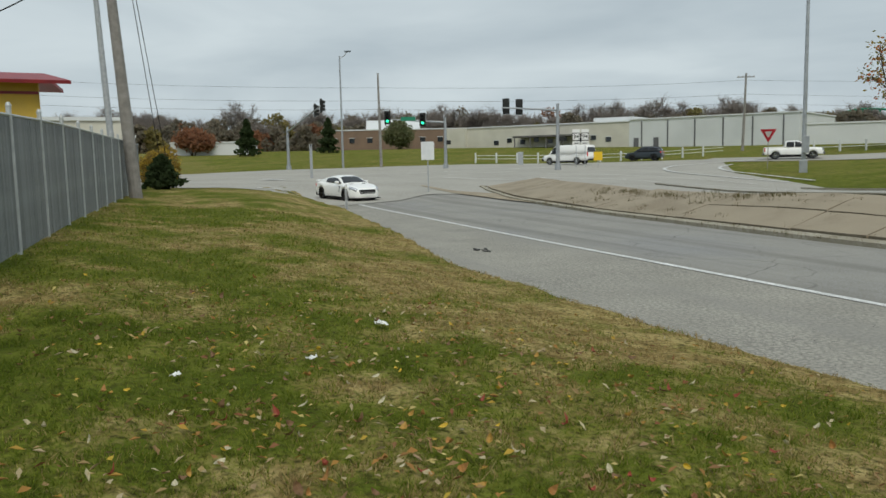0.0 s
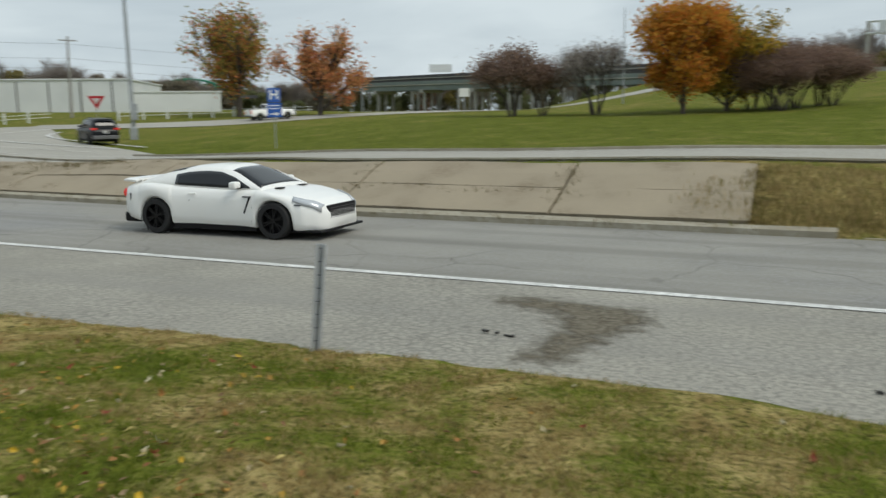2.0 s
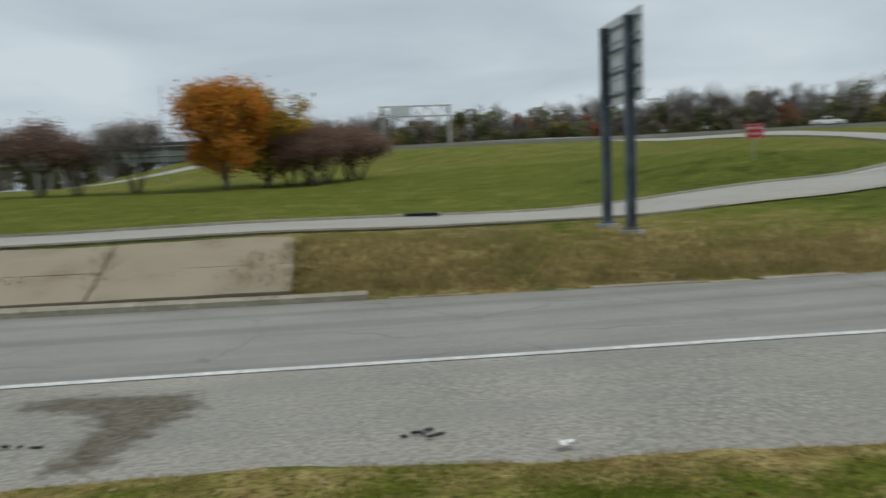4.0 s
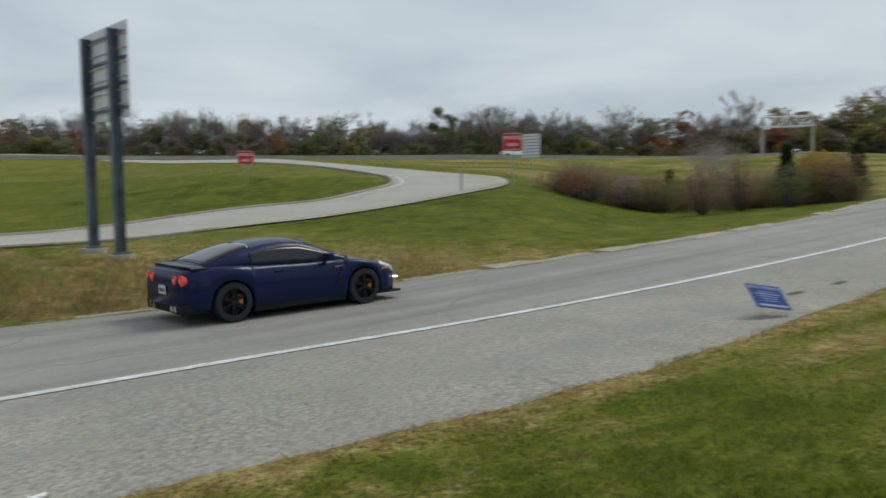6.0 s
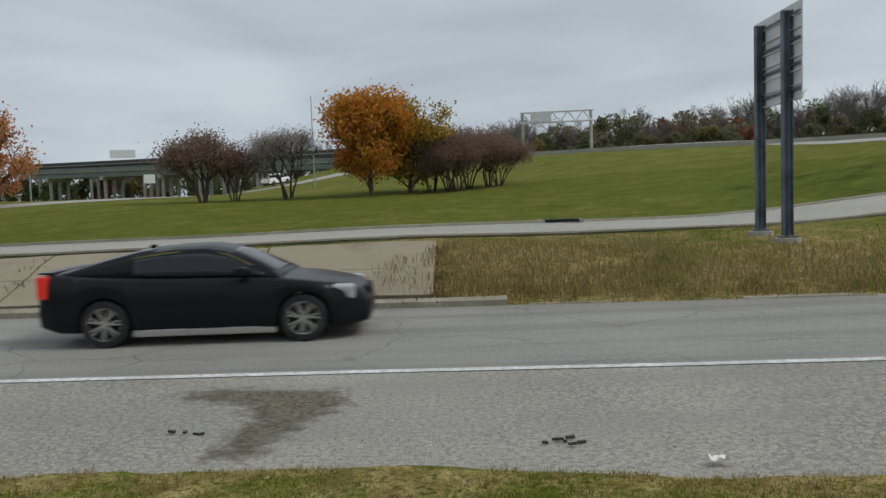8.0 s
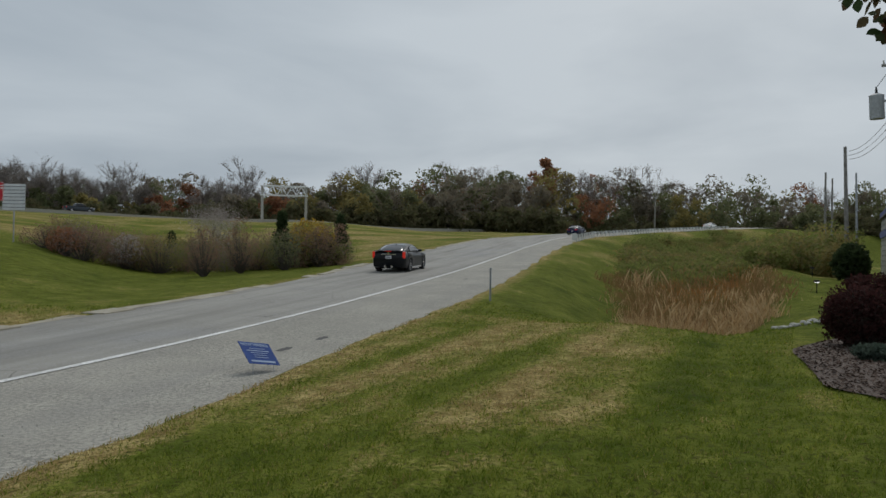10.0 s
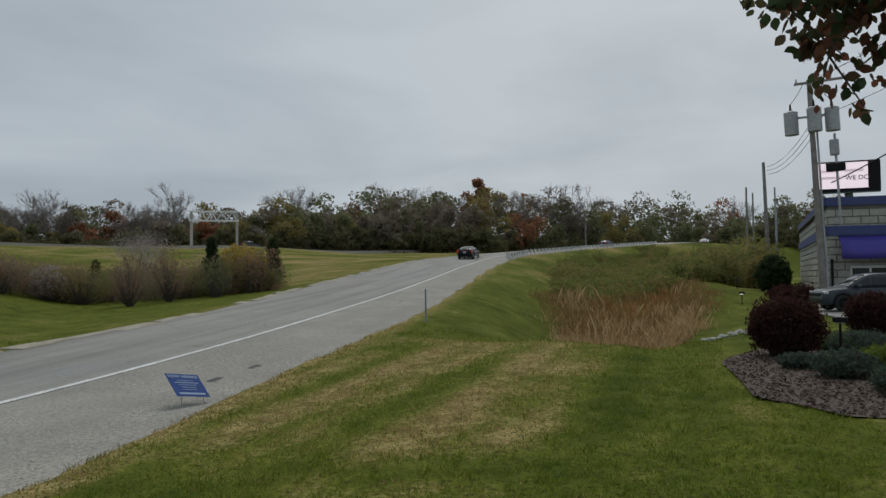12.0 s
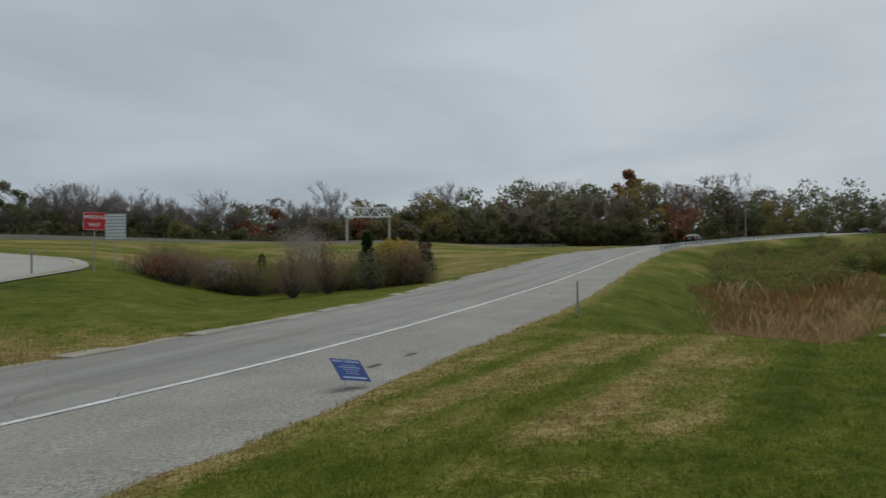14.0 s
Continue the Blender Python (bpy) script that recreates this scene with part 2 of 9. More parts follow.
M["road"] = mat("grey_road", (0.37, 0.353, 0.31), 0.85, second=(0.30, 0.286, 0.25), scale=0.25, fine=(0.42, 0.405, 0.365), fine_scale=10, spec=0.2)
M["line"] = mat("worn_road_paint", (0.80, 0.80, 0.78), 0.7, second=(0.55, 0.55, 0.53), scale=2.0, fine=(0.45, 0.45, 0.43), fine_scale=14)
M["yellow_line"] = mat("yellow_road_paint", (0.55, 0.40, 0.12), 0.7, second=(0.42, 0.36, 0.2), scale=2.0)
M["curb"] = mat("kerb_concrete", (0.40, 0.37, 0.30), 0.9, second=(0.27, 0.24, 0.18), scale=1.5, fine=(0.3, 0.27, 0.2), fine_scale=12, bump=0.4)
M["steel"] = mat("galvanised_steel", (0.42, 0.44, 0.46), 0.5, 0.7, second=(0.34, 0.36, 0.38), scale=3.0)
M["paint_white"] = mat("white_car_paint", (0.88, 0.88, 0.86), 0.3, coat=0.5)
M["paint_blue"] = mat("deep_blue_car_paint", (0.004, 0.011, 0.055), 0.28, 0.0, coat=0.12, spec=0.18)
M["paint_black"] = mat("black_car_paint", (0.008, 0.009, 0.011), 0.3, coat=0.08, spec=0.18)
M["paint_slate"] = mat("dark_slate_car_paint", (0.025, 0.035, 0.045), 0.35, 0.0, coat=0.2, spec=0.4)
M["black"] = mat("black_plastic", (0.010, 0.010, 0.011), 0.6, spec=0.2)
M["tyre"] = mat("tyre_rubber", (0.015, 0.015, 0.016), 0.8)
M["rim_dark"] = mat("black_rim", (0.02, 0.02, 0.022), 0.35, 0.6)
M["rim_chrome"] = mat("bright_rim", (0.55, 0.55, 0.56), 0.2, 1.0)
M["chrome"] = mat("chrome", (0.6, 0.6, 0.62), 0.12, 1.0)
M["glass"] = glass("dark_car_glass")
M["lamp_red"] = mat("red_tail_lamp", (0.35, 0.012, 0.012), 0.2, coat=0.5, glow=(1, 0.05, 0.03), glow_power=0.25)
M["lamp_white"] = mat("headlamp_lens", (0.55, 0.57, 0.6), 0.1, 0.4, coat=0.8)
M["plate"] = mat("licence_plate", (0.6, 0.6, 0.6), 0.5)
M["orange"] = mat("orange_caliper", (0.6, 0.22, 0.02), 0.4)


# ---- building helpers ----
def mesh_ob(name, bm, material, parent=None, label="", smooth=False, bevel=0.0):
    me = bpy.data.meshes.new(name)
    bm.to_mesh(me)
    bm.free()
    me.materials.append(material)
    if smooth:
        me.shade_smooth()
    ob = new(name, me)
    if parent:
        ob.parent = parent
    if label:
        ob["label"] = label
    return ob


def part(name, bm, material, parent, label="", smooth=False):
    return mesh_ob(name, bm, material, parent, label, smooth)


def raw(name, verts, faces, material, parent=None, smooth=False):
    me = bpy.data.meshes.new(name)
    me.from_pydata([tuple(map(float, v)) for v in verts], [], faces)
    me.materials.append(material)
    if smooth:
        me.shade_smooth()
    ob = new(name, me)
    if parent:
        ob.parent = parent
    return ob


def add_box(bm, cx, cy, cz, sx, sy, sz, bevel=0.0, m=None):
    r = bmesh.ops.create_cube(bm, size=1.0, matrix=(m or Matrix.Identity(4)) @ Matrix.Translation((cx, cy, cz)) @ Matrix.Diagonal((sx, sy, sz, 1)))
    if bevel:
        es = list({e for v in r["verts"] for e in v.link_edges})
        bmesh.ops.bevel(bm, geom=es, offset=bevel, segments=2, affect="EDGES", profile=0.6)
    return bm


def add_tube(bm, a, b, r0, r1=None, n=10, caps=True):
    a, b = Vector(a), Vector(b)
    d = b - a
    q = d.to_track_quat("Z", "Y").to_matrix().to_4x4()
    bmesh.ops.create_cone(bm, cap_ends=caps, segments=n, radius1=r0, radius2=r0 if r1 is None else r1, depth=d.length,
                          matrix=Matrix.Translation((a + b) / 2) @ q)
    return bm


def box(*a, **k):
    return add_box(bmesh.new(), *a, **k)


def tube(*a, **k):
    return add_tube(bmesh.new(), *a, **k)


def empty(name, m, label="", category="", group="", kind=""):
    ob = new(name)
    ob.empty_display_size = 0.3
    ob.matrix_basis = m
    return tagged(ob, label, category, group, kind)


# ---- the plan: x along the ramp's run, y away from the camera, z up from the ramp ----
def knots(x, pts):
    p = np.asarray(pts, float)
    return np.interp(x, p[:, 0], p[:, 1])


RUN = np.arange(-62, 330, 0.5)


def eased(pts, width):
    """A line through knots with its corners rounded over a stretch of the run."""
    n = int(width) | 1
    v = np.convolve(np.pad(knots(RUN, pts), n // 2, mode="edge"), np.ones(n) / n, "valid")
    return lambda s: np.interp(s, RUN, v)


# the ramp climbs from the junction and bends towards the camera's side
rise = eased([(-60, 0.8), (-46, 0.2), (-36, 0.03), (-30, 0), (1, 0), (8, 0.09), (13, 0.23), (17, 0.37), (22, 0.54), (29, 0.79), (38, 1.13), (46, 1.48), (60, 2.15), (73, 2.95), (80, 3.4), (90, 4.1), (100, 4.7), (120, 5.7), (135, 6.45), (170, 8.3), (205, 10.2), (240, 10.6), (320, 11)], 7)
edge_grass = eased([(-60, 9.29), (-35, 8.7), (-22, 7.04), (-15, 5.87), (-8, 5.92), (-1, 6.06), (3, 5.5), (6, 5.15), (9, 5.0), (12, 4.98), (16, 4.95), (20, 4.8), (25, 4.6), (30, 4.5), (42, 4.7), (62, 5.1), (76, 4.7), (86, 3.9), (100, 2.3), (135, -6.4), (169, -19.7), (202, -37.4), (240, -60), (320, -108)], 5)
edge_white = eased([(-60, 10.76), (-36, 9.78), (-28, 9.68), (-18, 9.39), (-8, 9.29), (0, 9.29), (6, 8.95), (9, 8.65), (12, 8.4), (15, 8.2), (18, 8.05), (22, 7.95), (30, 7.95), (46, 7.95), (60, 8.0), (73, 7.7), (86, 6.9), (100, 5.4), (135, -3.3), (169, -16.6), (202, -34.3), (240, -57), (320, -105)], 7)
edge_far = eased([(-60, 25.4), (-47, 20.5), (-36, 17.4), (-25, 15.55), (-15, 14.77), (-8, 14.57), (0, 14.5), (4, 14.1), (9, 13.55), (12, 13.2), (16, 13.05), (20, 12.9), (25, 12.9), (31, 13.2), (44, 14.3), (65, 15.4), (78, 15.0), (90, 13.9), (104, 10.8), (135, 3.2), (169, -10), (202, -28), (240, -51), (320, -99)], 5)


SECTIONS = [
    (180, ((0, .55), (50, .9), (250, 3), (4000, 3))),
    (115, ((0, .55), (8, .9), (30, 1.2), (80, 1.5), (200, 4), (4000, 6))),
    (95, ((0, .55), (6, .75), (13.7, .95), (32, 1.27), (45, 1.2), (92, 1.6), (170, 4.8), (4000, 6))),
    (86, ((0, .55), (6, .6), (20, .75), (36, 1.1), (45, .9), (92, 1.5), (170, 4.8), (4000, 6))),
    (73, ((0, .55), (4, .5), (12, .4), (25, .1), (36, 0), (45, .5), (92, 1.45), (170, 4.8), (4000, 6))),
    (60, ((0, .55), (6, .4), (14, .2), (35, .85), (55, .9), (92, 1.5), (110, 1.75), (170, 4.8), (4000, 6))),
    (43, ((0, .55), (6, .3), (24, .9), (44, .3), (60, .75), (92, 1.6), (118, 3.3), (200, 5), (4000, 6))),
    (20, ((0, .55), (6, .2), (19, .95), (30, .85), (40, 1.1), (75, 2.25), (120, 3.4), (250, 4), (4000, 6))),
    (5, ((0, .55), (6, .2), (18, 1.0), (27, .95), (40, 1.3), (75, 2.4), (120, 5), (185, 11.2), (260, 10), (4000, 8))),
    (-15, ((0, .55), (6, .2), (22, .9), (32, .88), (37, .95), (60, 2.2), (100, 5), (130, 7.7), (175, 11), (250, 10), (4000, 8))),
    (-32, ((0, .55), (7, .2), (24, .8), (40, 1.6), (46, 2.0), (58, 3.7), (70, 5.0), (100, 7.2), (130, 8.9), (165, 10.4), (250, 10), (4000, 8))),
    (-48, ((0, .55), (8, .2), (26, .9), (43, 2.35), (50, 2.9), (58, 3.65), (80, 5.0), (120, 7.5), (165, 10.4), (250, 10), (4000, 8))),
    (-60, ((0, .55), (11, .2), (30, .4), (45, .9), (70, 2.2), (110, 5), (170, 10.3), (260, 10), (4000, 9))),
    (-70, ((0, .55), (12, .3), (30, .3), (45, .9), (70, 2.2), (120, 6), (195, 11.5), (290, 11), (4000, 10))),
    (-80, ((0, .55), (10, .42), (19.5, .52), (24, .3), (40, .8), (70, 2.4), (120, 6.0), (250, 12), (330, 12), (4000, 11))),
    (-85.5, ((0, .55), (10, .42), (19.5, .57), (24, .08), (30, -.1), (42, .35), (60, 1.2), (90, 3.0), (150, 6.5), (250, 12), (4000, 11))),
    (-92, ((0, .55), (10, .42), (19.5, .59), (23.5, .05), (29, -.7), (38, -.6), (55, .1), (80, 1.4), (120, 3.6), (150, 5.2), (250, 11), (4000, 11))),
    (-96, ((0, .55), (10, .42), (19.5, .50), (23.5, -.1), (28, -1.0), (37, -1.0), (55, -.2), (80, 1.2), (120, 3.4), (150, 5), (250, 10), (4000, 11))),
    (-99, ((0, .55), (10, .42), (19.5, .41), (23, -.05), (28, -.85), (37, -.7), (50, .2), (80, 1.6), (120, 3.4), (250, 9), (4000, 11))),
    (-101.8, ((0, .55), (10, .44), (20, .52), (25, .2), (30, .3), (40, 1.1), (52, 1.9), (80, 2.6), (120, 3.6), (250, 7), (4000, 10))),
    (-105, ((0, .55), (12, .48), (22, .55), (28, .5), (40, 1.0), (52, 1.5), (120, 2), (250, 6), (4000, 9))),
    (-109, ((0, .55), (16, .5), (40, .7), (52, .95), (120, 1.5), (250, 4), (4000, 8))),
    (-125, ((0, .55), (50, .9), (250, 3), (4000, 5))),
    (-180, ((0, .55), (50, .9), (250, 3), (4000, 3)))]


def smooth(t):
    t = np.clip(t, 0, 1)
    return t * t * (3 - 2 * t)


def bearing_trim(az):
    return knots(az, [(-125, 1.25), (-84, 1.22), (-73, 1.0), (-64, 0.82), (-44, 0.72), (-15, 0.03), (9, 0.03), (24, -0.15), (46, -0.47), (69, -0.5), (120, -0.5)])


def dip_trim(az):
    return knots(az, [(-125, 0.47), (-73, 0.5), (-44, 0.45), (-15, 0.4), (0, 0.4), (9, 0.36), (24, 0.3), (46, 0.22), (59, 0.19), (69, 0.12), (120, 0.1)])


def land(x, y):
    """The land without the ramp."""
    x, y = np.asarray(x, float), np.asarray(y, float)
    az, d = np.degrees(np.arctan2(-x, y)), np.hypot(x, y)
    drop = d * np.tan(np.radians(dip_trim(az))) * np.clip((d - 14) / 20, 0, 1)
    az = np.clip(az - bearing_trim(az), -180, 180)
    z = np.zeros_like(d)
    for (a1, k1), (a0, k0) in zip(SECTIONS[:-1], SECTIONS[1:]):
        w = (az - a0) / (a1 - a0)
        on = (w >= 0) & (w <= 1)
        if on.any():
            w = smooth(w[on])
            z[on] = w * knots(d[on], k1) + (1 - w) * knots(d[on], k0)
    return z - drop


def ramp_share(x, y):
    """1 on the ramp, falling to 0 away from it."""
    near, far = edge_grass(x) - y, y - edge_far(x)
    near_w = knots(x, [(-40, 2), (0, 3.5), (20, 5), (50, 8), (90, 11), (200, 14)])
    far_w = knots(x, [(-60, 5), (-20, 2.6), (-8, 2.4), (4, 2.6), (14, 6), (40, 10), (90, 16), (200, 18)])
    t = np.maximum(np.maximum(smooth(near / near_w) * (near > 0), np.clip(far / far_w, 0, 1) * (far > 0)), 0)
    ends = np.maximum(np.clip((-44 - x) / 10, 0, 1), np.clip((x - 300) / 60, 0, 1))
    return (1 - t) * (1 - ends)


def ground_z(x, y, sunk=0.0):
    x, y = np.asarray(x, float), np.asarray(y, float)
    w = ramp_share(x, y)
    z = w * rise(x) + (1 - w) * land(x, y)
    if sunk:
        near, far = edge_grass(x) - y, y - edge_far(x)
        inner = np.clip(np.minimum(-near, -far) / 0.35, 0, 1)
        outer = np.clip(np.maximum(near, 0) / 0.3, 0, 1) * (near > 0) * np.exp(-(np.maximum(near, 0) / 3) ** 2)
        on = (x > -46) & (x < 300)
        z = z - sunk * inner * on + 0.045 * outer * on
    return z


def gz(x, y):
    return float(ground_z(np.array([x]), np.array([y]))[0])


def wave(x, y, f, seed=0.0):
    return noise.noise(Vector((x * f + seed, y * f - seed, seed * 1.7)))


def dry_at(x, y):
    """How straw-dry the lawn is, 0 to 1: worn rims by the road, mowing stripes, open patches."""
    d = math.hypot(x, y)
    k = 1.0 if d < 16 or (x < 0 and d < 45 and y < edge_grass(x)) else max(0.3, 1 - (d - 16) / 20)
    if x > 4 and y < edge_grass(x):
        k *= 0.4
    v = 0.16 + k * (0.75 * wave(x, y, 0.42, 3.1) + 0.7 * wave(x, y, 1.1, 7.7) + 0.75 * wave(x, y, 2.7, 11.0))
    if x < 0 and y < edge_grass(x):
        v += 0.14
    if d > 55 and x > 0.8 * y:
        v += 0.12 + 0.8 * wave(x, y, 0.09, 2.0) + 0.7 * wave(x, y, 0.3, 6.0)
    if d < 400 and -46 < x < 120:
        e = float(edge_grass(x)) - y
        if e > 0:
            v += 0.75 * math.exp(-(e / 0.45) ** 2) + (0.35 * math.exp(-((e - 1.6) / 1.2) ** 2) if x < -3 else 0)
        f = y - float(edge_far(x))
        if f > 0 and -2 < x < 45 and f < 9:
            v += (0.55 * (1 - f / 9) + 0.15) * (1.0 if x < 12 else max(0.25, 1 - (x - 12) / 10))
    if 5 < x < 26 and -5 < y < 6:
        q = y + 0.17 * x + 0.12 * wave(x, y, 0.6, 1.3)
        v += 0.35 * noise.noise(Vector((x * 0.35, q * 2.6, 5.0)))
        bands = 0.26 * math.sin(q * 5.0) + 0.62 * math.exp(-((q - 2.5) / 0.9) ** 2) + 0.42 * math.exp(-((q - 4.9) / 0.7) ** 2) - 0.45 * math.exp(-((q - 0.7) / 0.6) ** 2) + 0.35 * math.exp(-((q + 0.5) / 0.4) ** 2) - 0.3 * math.exp(-((q - 3.75) / 0.25) ** 2)
        v += 0.12 + bands * math.exp(-((x - 13) / 5.5) ** 4)
    if -14 < x < -2 and -6 < y < 1:
        v -= 0.12
    # lusher growth: the lawn's hollow side, the banks on both sides of the ramp
    wob_ = 0.25 * wave(x, y, 0.5, 9.0) + 0.15 * wave(x, y, 1.7, 4.0)
    if x > 1.5 and y < edge_grass(x) - 0.8:
        near_ = math.exp(-((d - 4) / 5.5) ** 2)
        side = 1 / (1 + math.exp(-(-y - 0.9 - 0.02 * x) / 0.7)) if d < 24 else 0
        v -= (0.42 * near_ + 0.5 * side + wob_ * 1.5) * min(1.0, (x - 1.5) / 3)
        if x > 21:
            v -= 0.4 + wob_
    f = y - float(edge_far(x))
    if 13 < x < 60 and 0.6 < f and d < 58:
        v -= (0.4 + wob_ * 2) * min(1.0, (x - 13) / 5) * min(1.0, f / 1.5)
    if -40 < x < 30 and y > 26 and d < 90:
        v -= 0.2 + wob_
    return max(-1.0, min(1.0, v))


# ---- ground ----
def build_ground():
    az = np.concatenate([np.arange(112, -128, -0.75), np.arange(-128, -248, -4.0)])
    rr = np.concatenate([[0.03, 0.3], 0.8 * 1.036 ** np.arange(0, 236)])
    a, r = np.meshgrid(np.radians(az), rr, indexing="ij")
    x, y = -np.sin(a) * r, np.cos(a) * r
    z = ground_z(x.ravel(), y.ravel(), 0.12)
    edge_noise = np.array([noise.noise(Vector((a_ * 0.9, b_ * 0.9, 5.0))) for a_, b_ in zip(x.ravel(), y.ravel())])
    z += edge_noise * 0.035 * (r.ravel() < 60) * (np.abs(edge_grass(x.ravel()) - y.ravel()) < 1.2)
    rough = np.random.RandomState(3).normal(0, 0.008, z.shape)
    z += rough * (r.ravel() < 60) * (1 - ramp_share(x.ravel(), y.ravel()))
    na, nr = a.shape
    verts = np.stack([x.ravel(), y.ravel(), z], 1)
    idx = np.arange(na * nr).reshape(na, nr)
    i0, i1 = idx, np.roll(idx, -1, 0)
    faces = np.stack([i0[:, :-1].ravel(), i0[:, 1:].ravel(), i1[:, 1:].ravel(), i1[:, :-1].ravel()], 1)
    faces = [tuple(int(v) for v in f) for f in faces]
    faces.append(tuple(int(v) for v in idx[::-1, 0]))
    ob = raw("ground", verts, faces, M["grass"], smooth=True)
    at = ob.data.attributes.new("dry", "FLOAT", "POINT")
    at.data.foreach_set("value", np.array([dry_at(v[0], v[1]) for v in verts], dtype=np.float32))
    return tagged(ob, "mown autumn grass verge, green and straw-brown patches", "ground", kind="structure")


ground = build_ground()


def strip(name, xs, lo, hi, lift, material, cols=8, label="", category="", kind="structure", parent=None, thick=0.0, zf=None):
    """A paved strip between two edge lines given along x."""
    verts, faces = [], []
    for x in xs:
        for k in range(cols + 1):
            y = lo(x) + (hi(x) - lo(x)) * k / cols
            verts.append((x, y, (zf(x, y) if zf else float(rise(x))) + lift))
    for i in range(len(xs) - 1):
        for k in range(cols):
            v = i * (cols + 1) + k
            faces.append((v, v + cols + 1, v + cols + 2, v + 1))
    ob = raw(name, verts, faces, material, parent, smooth=True)
    if label:
        tagged(ob, label, category, kind=kind)
    return ob


XS = np.concatenate([np.arange(-46, 60, 0.5), np.arange(60, 300, 1.5)])
rnd = random.Random(5)
wob = [rnd.uniform(-0.10, 0.10) for _ in range(4000)]


def ragged(x):
    return float(edge_grass(x)) + wob[int((x + 60) * 4) % 4000] - 0.35


strip("shoulder", XS, ragged, lambda x: float(edge_white(x)) - 0.03, 0.0, M["shoulder"], 6, "pale cracked asphalt shoulder with gravel edge", "road shoulder")
strip("ramp_lane", XS, lambda x: float(edge_white(x)) - 0.06, lambda x: float(edge_far(x)), 0.004, M["ramp"], 6, "grey concrete single-lane motorway slip road", "road")
strip("edge_line", XS, lambda x: float(edge_white(x)) - 0.06, lambda x: float(edge_white(x)) + 0.10, 0.010, M["line"], 1, "worn white road edge line", "road marking")


# ---- paths drawn on the land ----
def along(pts, step):
    """Points along a smooth line through pts (Catmull-Rom), a step apart."""
    p = [Vector(q) for q in pts]
    p = [p[0] * 2 - p[1]] + p + [p[-1] * 2 - p[-2]]
    out = []
    for i in range(1, len(p) - 2):
        n = max(2, int((p[i + 1] - p[i]).length / step))
        for k in range(n):
            t = k / n
            out.append(0.5 * ((2 * p[i]) + (p[i + 1] - p[i - 1]) * t + (2 * p[i - 1] - 5 * p[i] + 4 * p[i + 1] - p[i + 2]) * t * t
                              + (3 * p[i] - p[i - 1] - 3 * p[i + 1] + p[i + 2]) * t ** 3))
    out.append(p[-2])
    return out


def ribbon(name, pts, width, lift, material, offset=0.0, label="", category="", step=2.0, cols=4, kind="structure", depth=0.0):
    """A band laid on the land along a line; depth gives it sides."""
    line = along([(*q, 0) for q in pts], step)
    verts, faces = [], []
    for i, p in enumerate(line):
        d = (line[min(i + 1, len(line) - 1)] - line[max(i - 1, 0)]).normalized()
        nrm = Vector((-d.y, d.x, 0))
        for k in range(cols + 1):
            q = p + nrm * (offset + width * (k / cols - 0.5))
            verts.append((q.x, q.y, gz(q.x, q.y) + lift))
        if depth:
            for side in (1, -1):
                q = p + nrm * (offset + side * width / 2)
                verts.append((q.x, q.y, gz(q.x, q.y) + lift - depth))
    w = cols + 1 + (2 if depth else 0)
    for i in range(len(line) - 1):
        a, b = i * w, (i + 1) * w
        for k in range(cols):
            faces.append((a + k, b + k, b + k + 1, a + k + 1))
        if depth:
            faces.append((a + cols, b + cols, b + cols + 1, a + cols + 1))
            faces.append((a + cols + 2, b + cols + 2, b, a))
    ob = raw(name, verts, faces, material, smooth=not depth)
    if label:
        tagged(ob, label, category, kind=kind)
    return ob


def fan(name, az0, az1, lo, hi, lift, material, label, category, n=60, cols=14):
    """A paved area seen as a fan: its near and far edges are distances by bearing."""
    verts, faces = [], []
    for i in range(n + 1):
        az = az0 + (az1 - az0) * i / n
        a, d0, d1 = radians(az), float(knots(az, lo)), float(knots(az, hi))
        for k in range(cols + 1):
            d = d0 + (d1 - d0) * k / cols
            x, y = -math.sin(a) * d, math.cos(a) * d
            verts.append((x, y, gz(x, y) + lift))
    for i in range(n):
        for k in range(cols):
            v = i * (cols + 1) + k
            faces.append((v, v + 1, v + cols + 2, v + cols + 1))
    return tagged(raw(name, verts, faces, material, smooth=True), label, category, kind="structure")


LOOP = [(-32, 27.5), (-20, 24.2), (-8, 23.2), (3, 25.2), (12, 29.6), (20, 32.4), (28.6, 34.3), (35.5, 37.2), (40.1, 42.8), (42.7, 50), (44, 60), (46, 75), (50, 95), (54, 125), (60, 155)]
ribbon("loop_road", LOOP, 7.8, 0.06, M["road"], label="pale grey concrete loop road curving up to the motorway", category="road", step=1.5)
fan("crossing", 43.5, 97, [(43.5, 25.5), (50, 29.5), (60, 37), (66, 44), (70, 45), (72, 40), (76, 37), (80, 38), (86, 41), (97, 62)],
    [(43.5, 46), (47, 55), (49, 62), (49.5, 97), (60, 99), (73, 94), (80, 90), (86, 78), (97, 66)], 0.03, M["road"],
    "wide grey road junction with faded lane paint", "road")
FRONTAGE = [(-74, 60), (-66, 66), (-56, 84), (-42, 112), (-30, 138), (-5, 175)]
ribbon("frontage_road", FRONTAGE, 9.0, 0.05, M["road"], label="grey side road running below the motorway bridge", category="road")
HIGHWAY = [(-30, 216), (12, 190), (60, 161), (97, 138), (150, 107), (195, 82), (258, 44), (330, 6), (420, -40)]
ribbon("motorway", HIGHWAY, 16.0, 0.85, M["road"], label="pale concrete motorway on an embankment", category="road", step=5, depth=1.2)


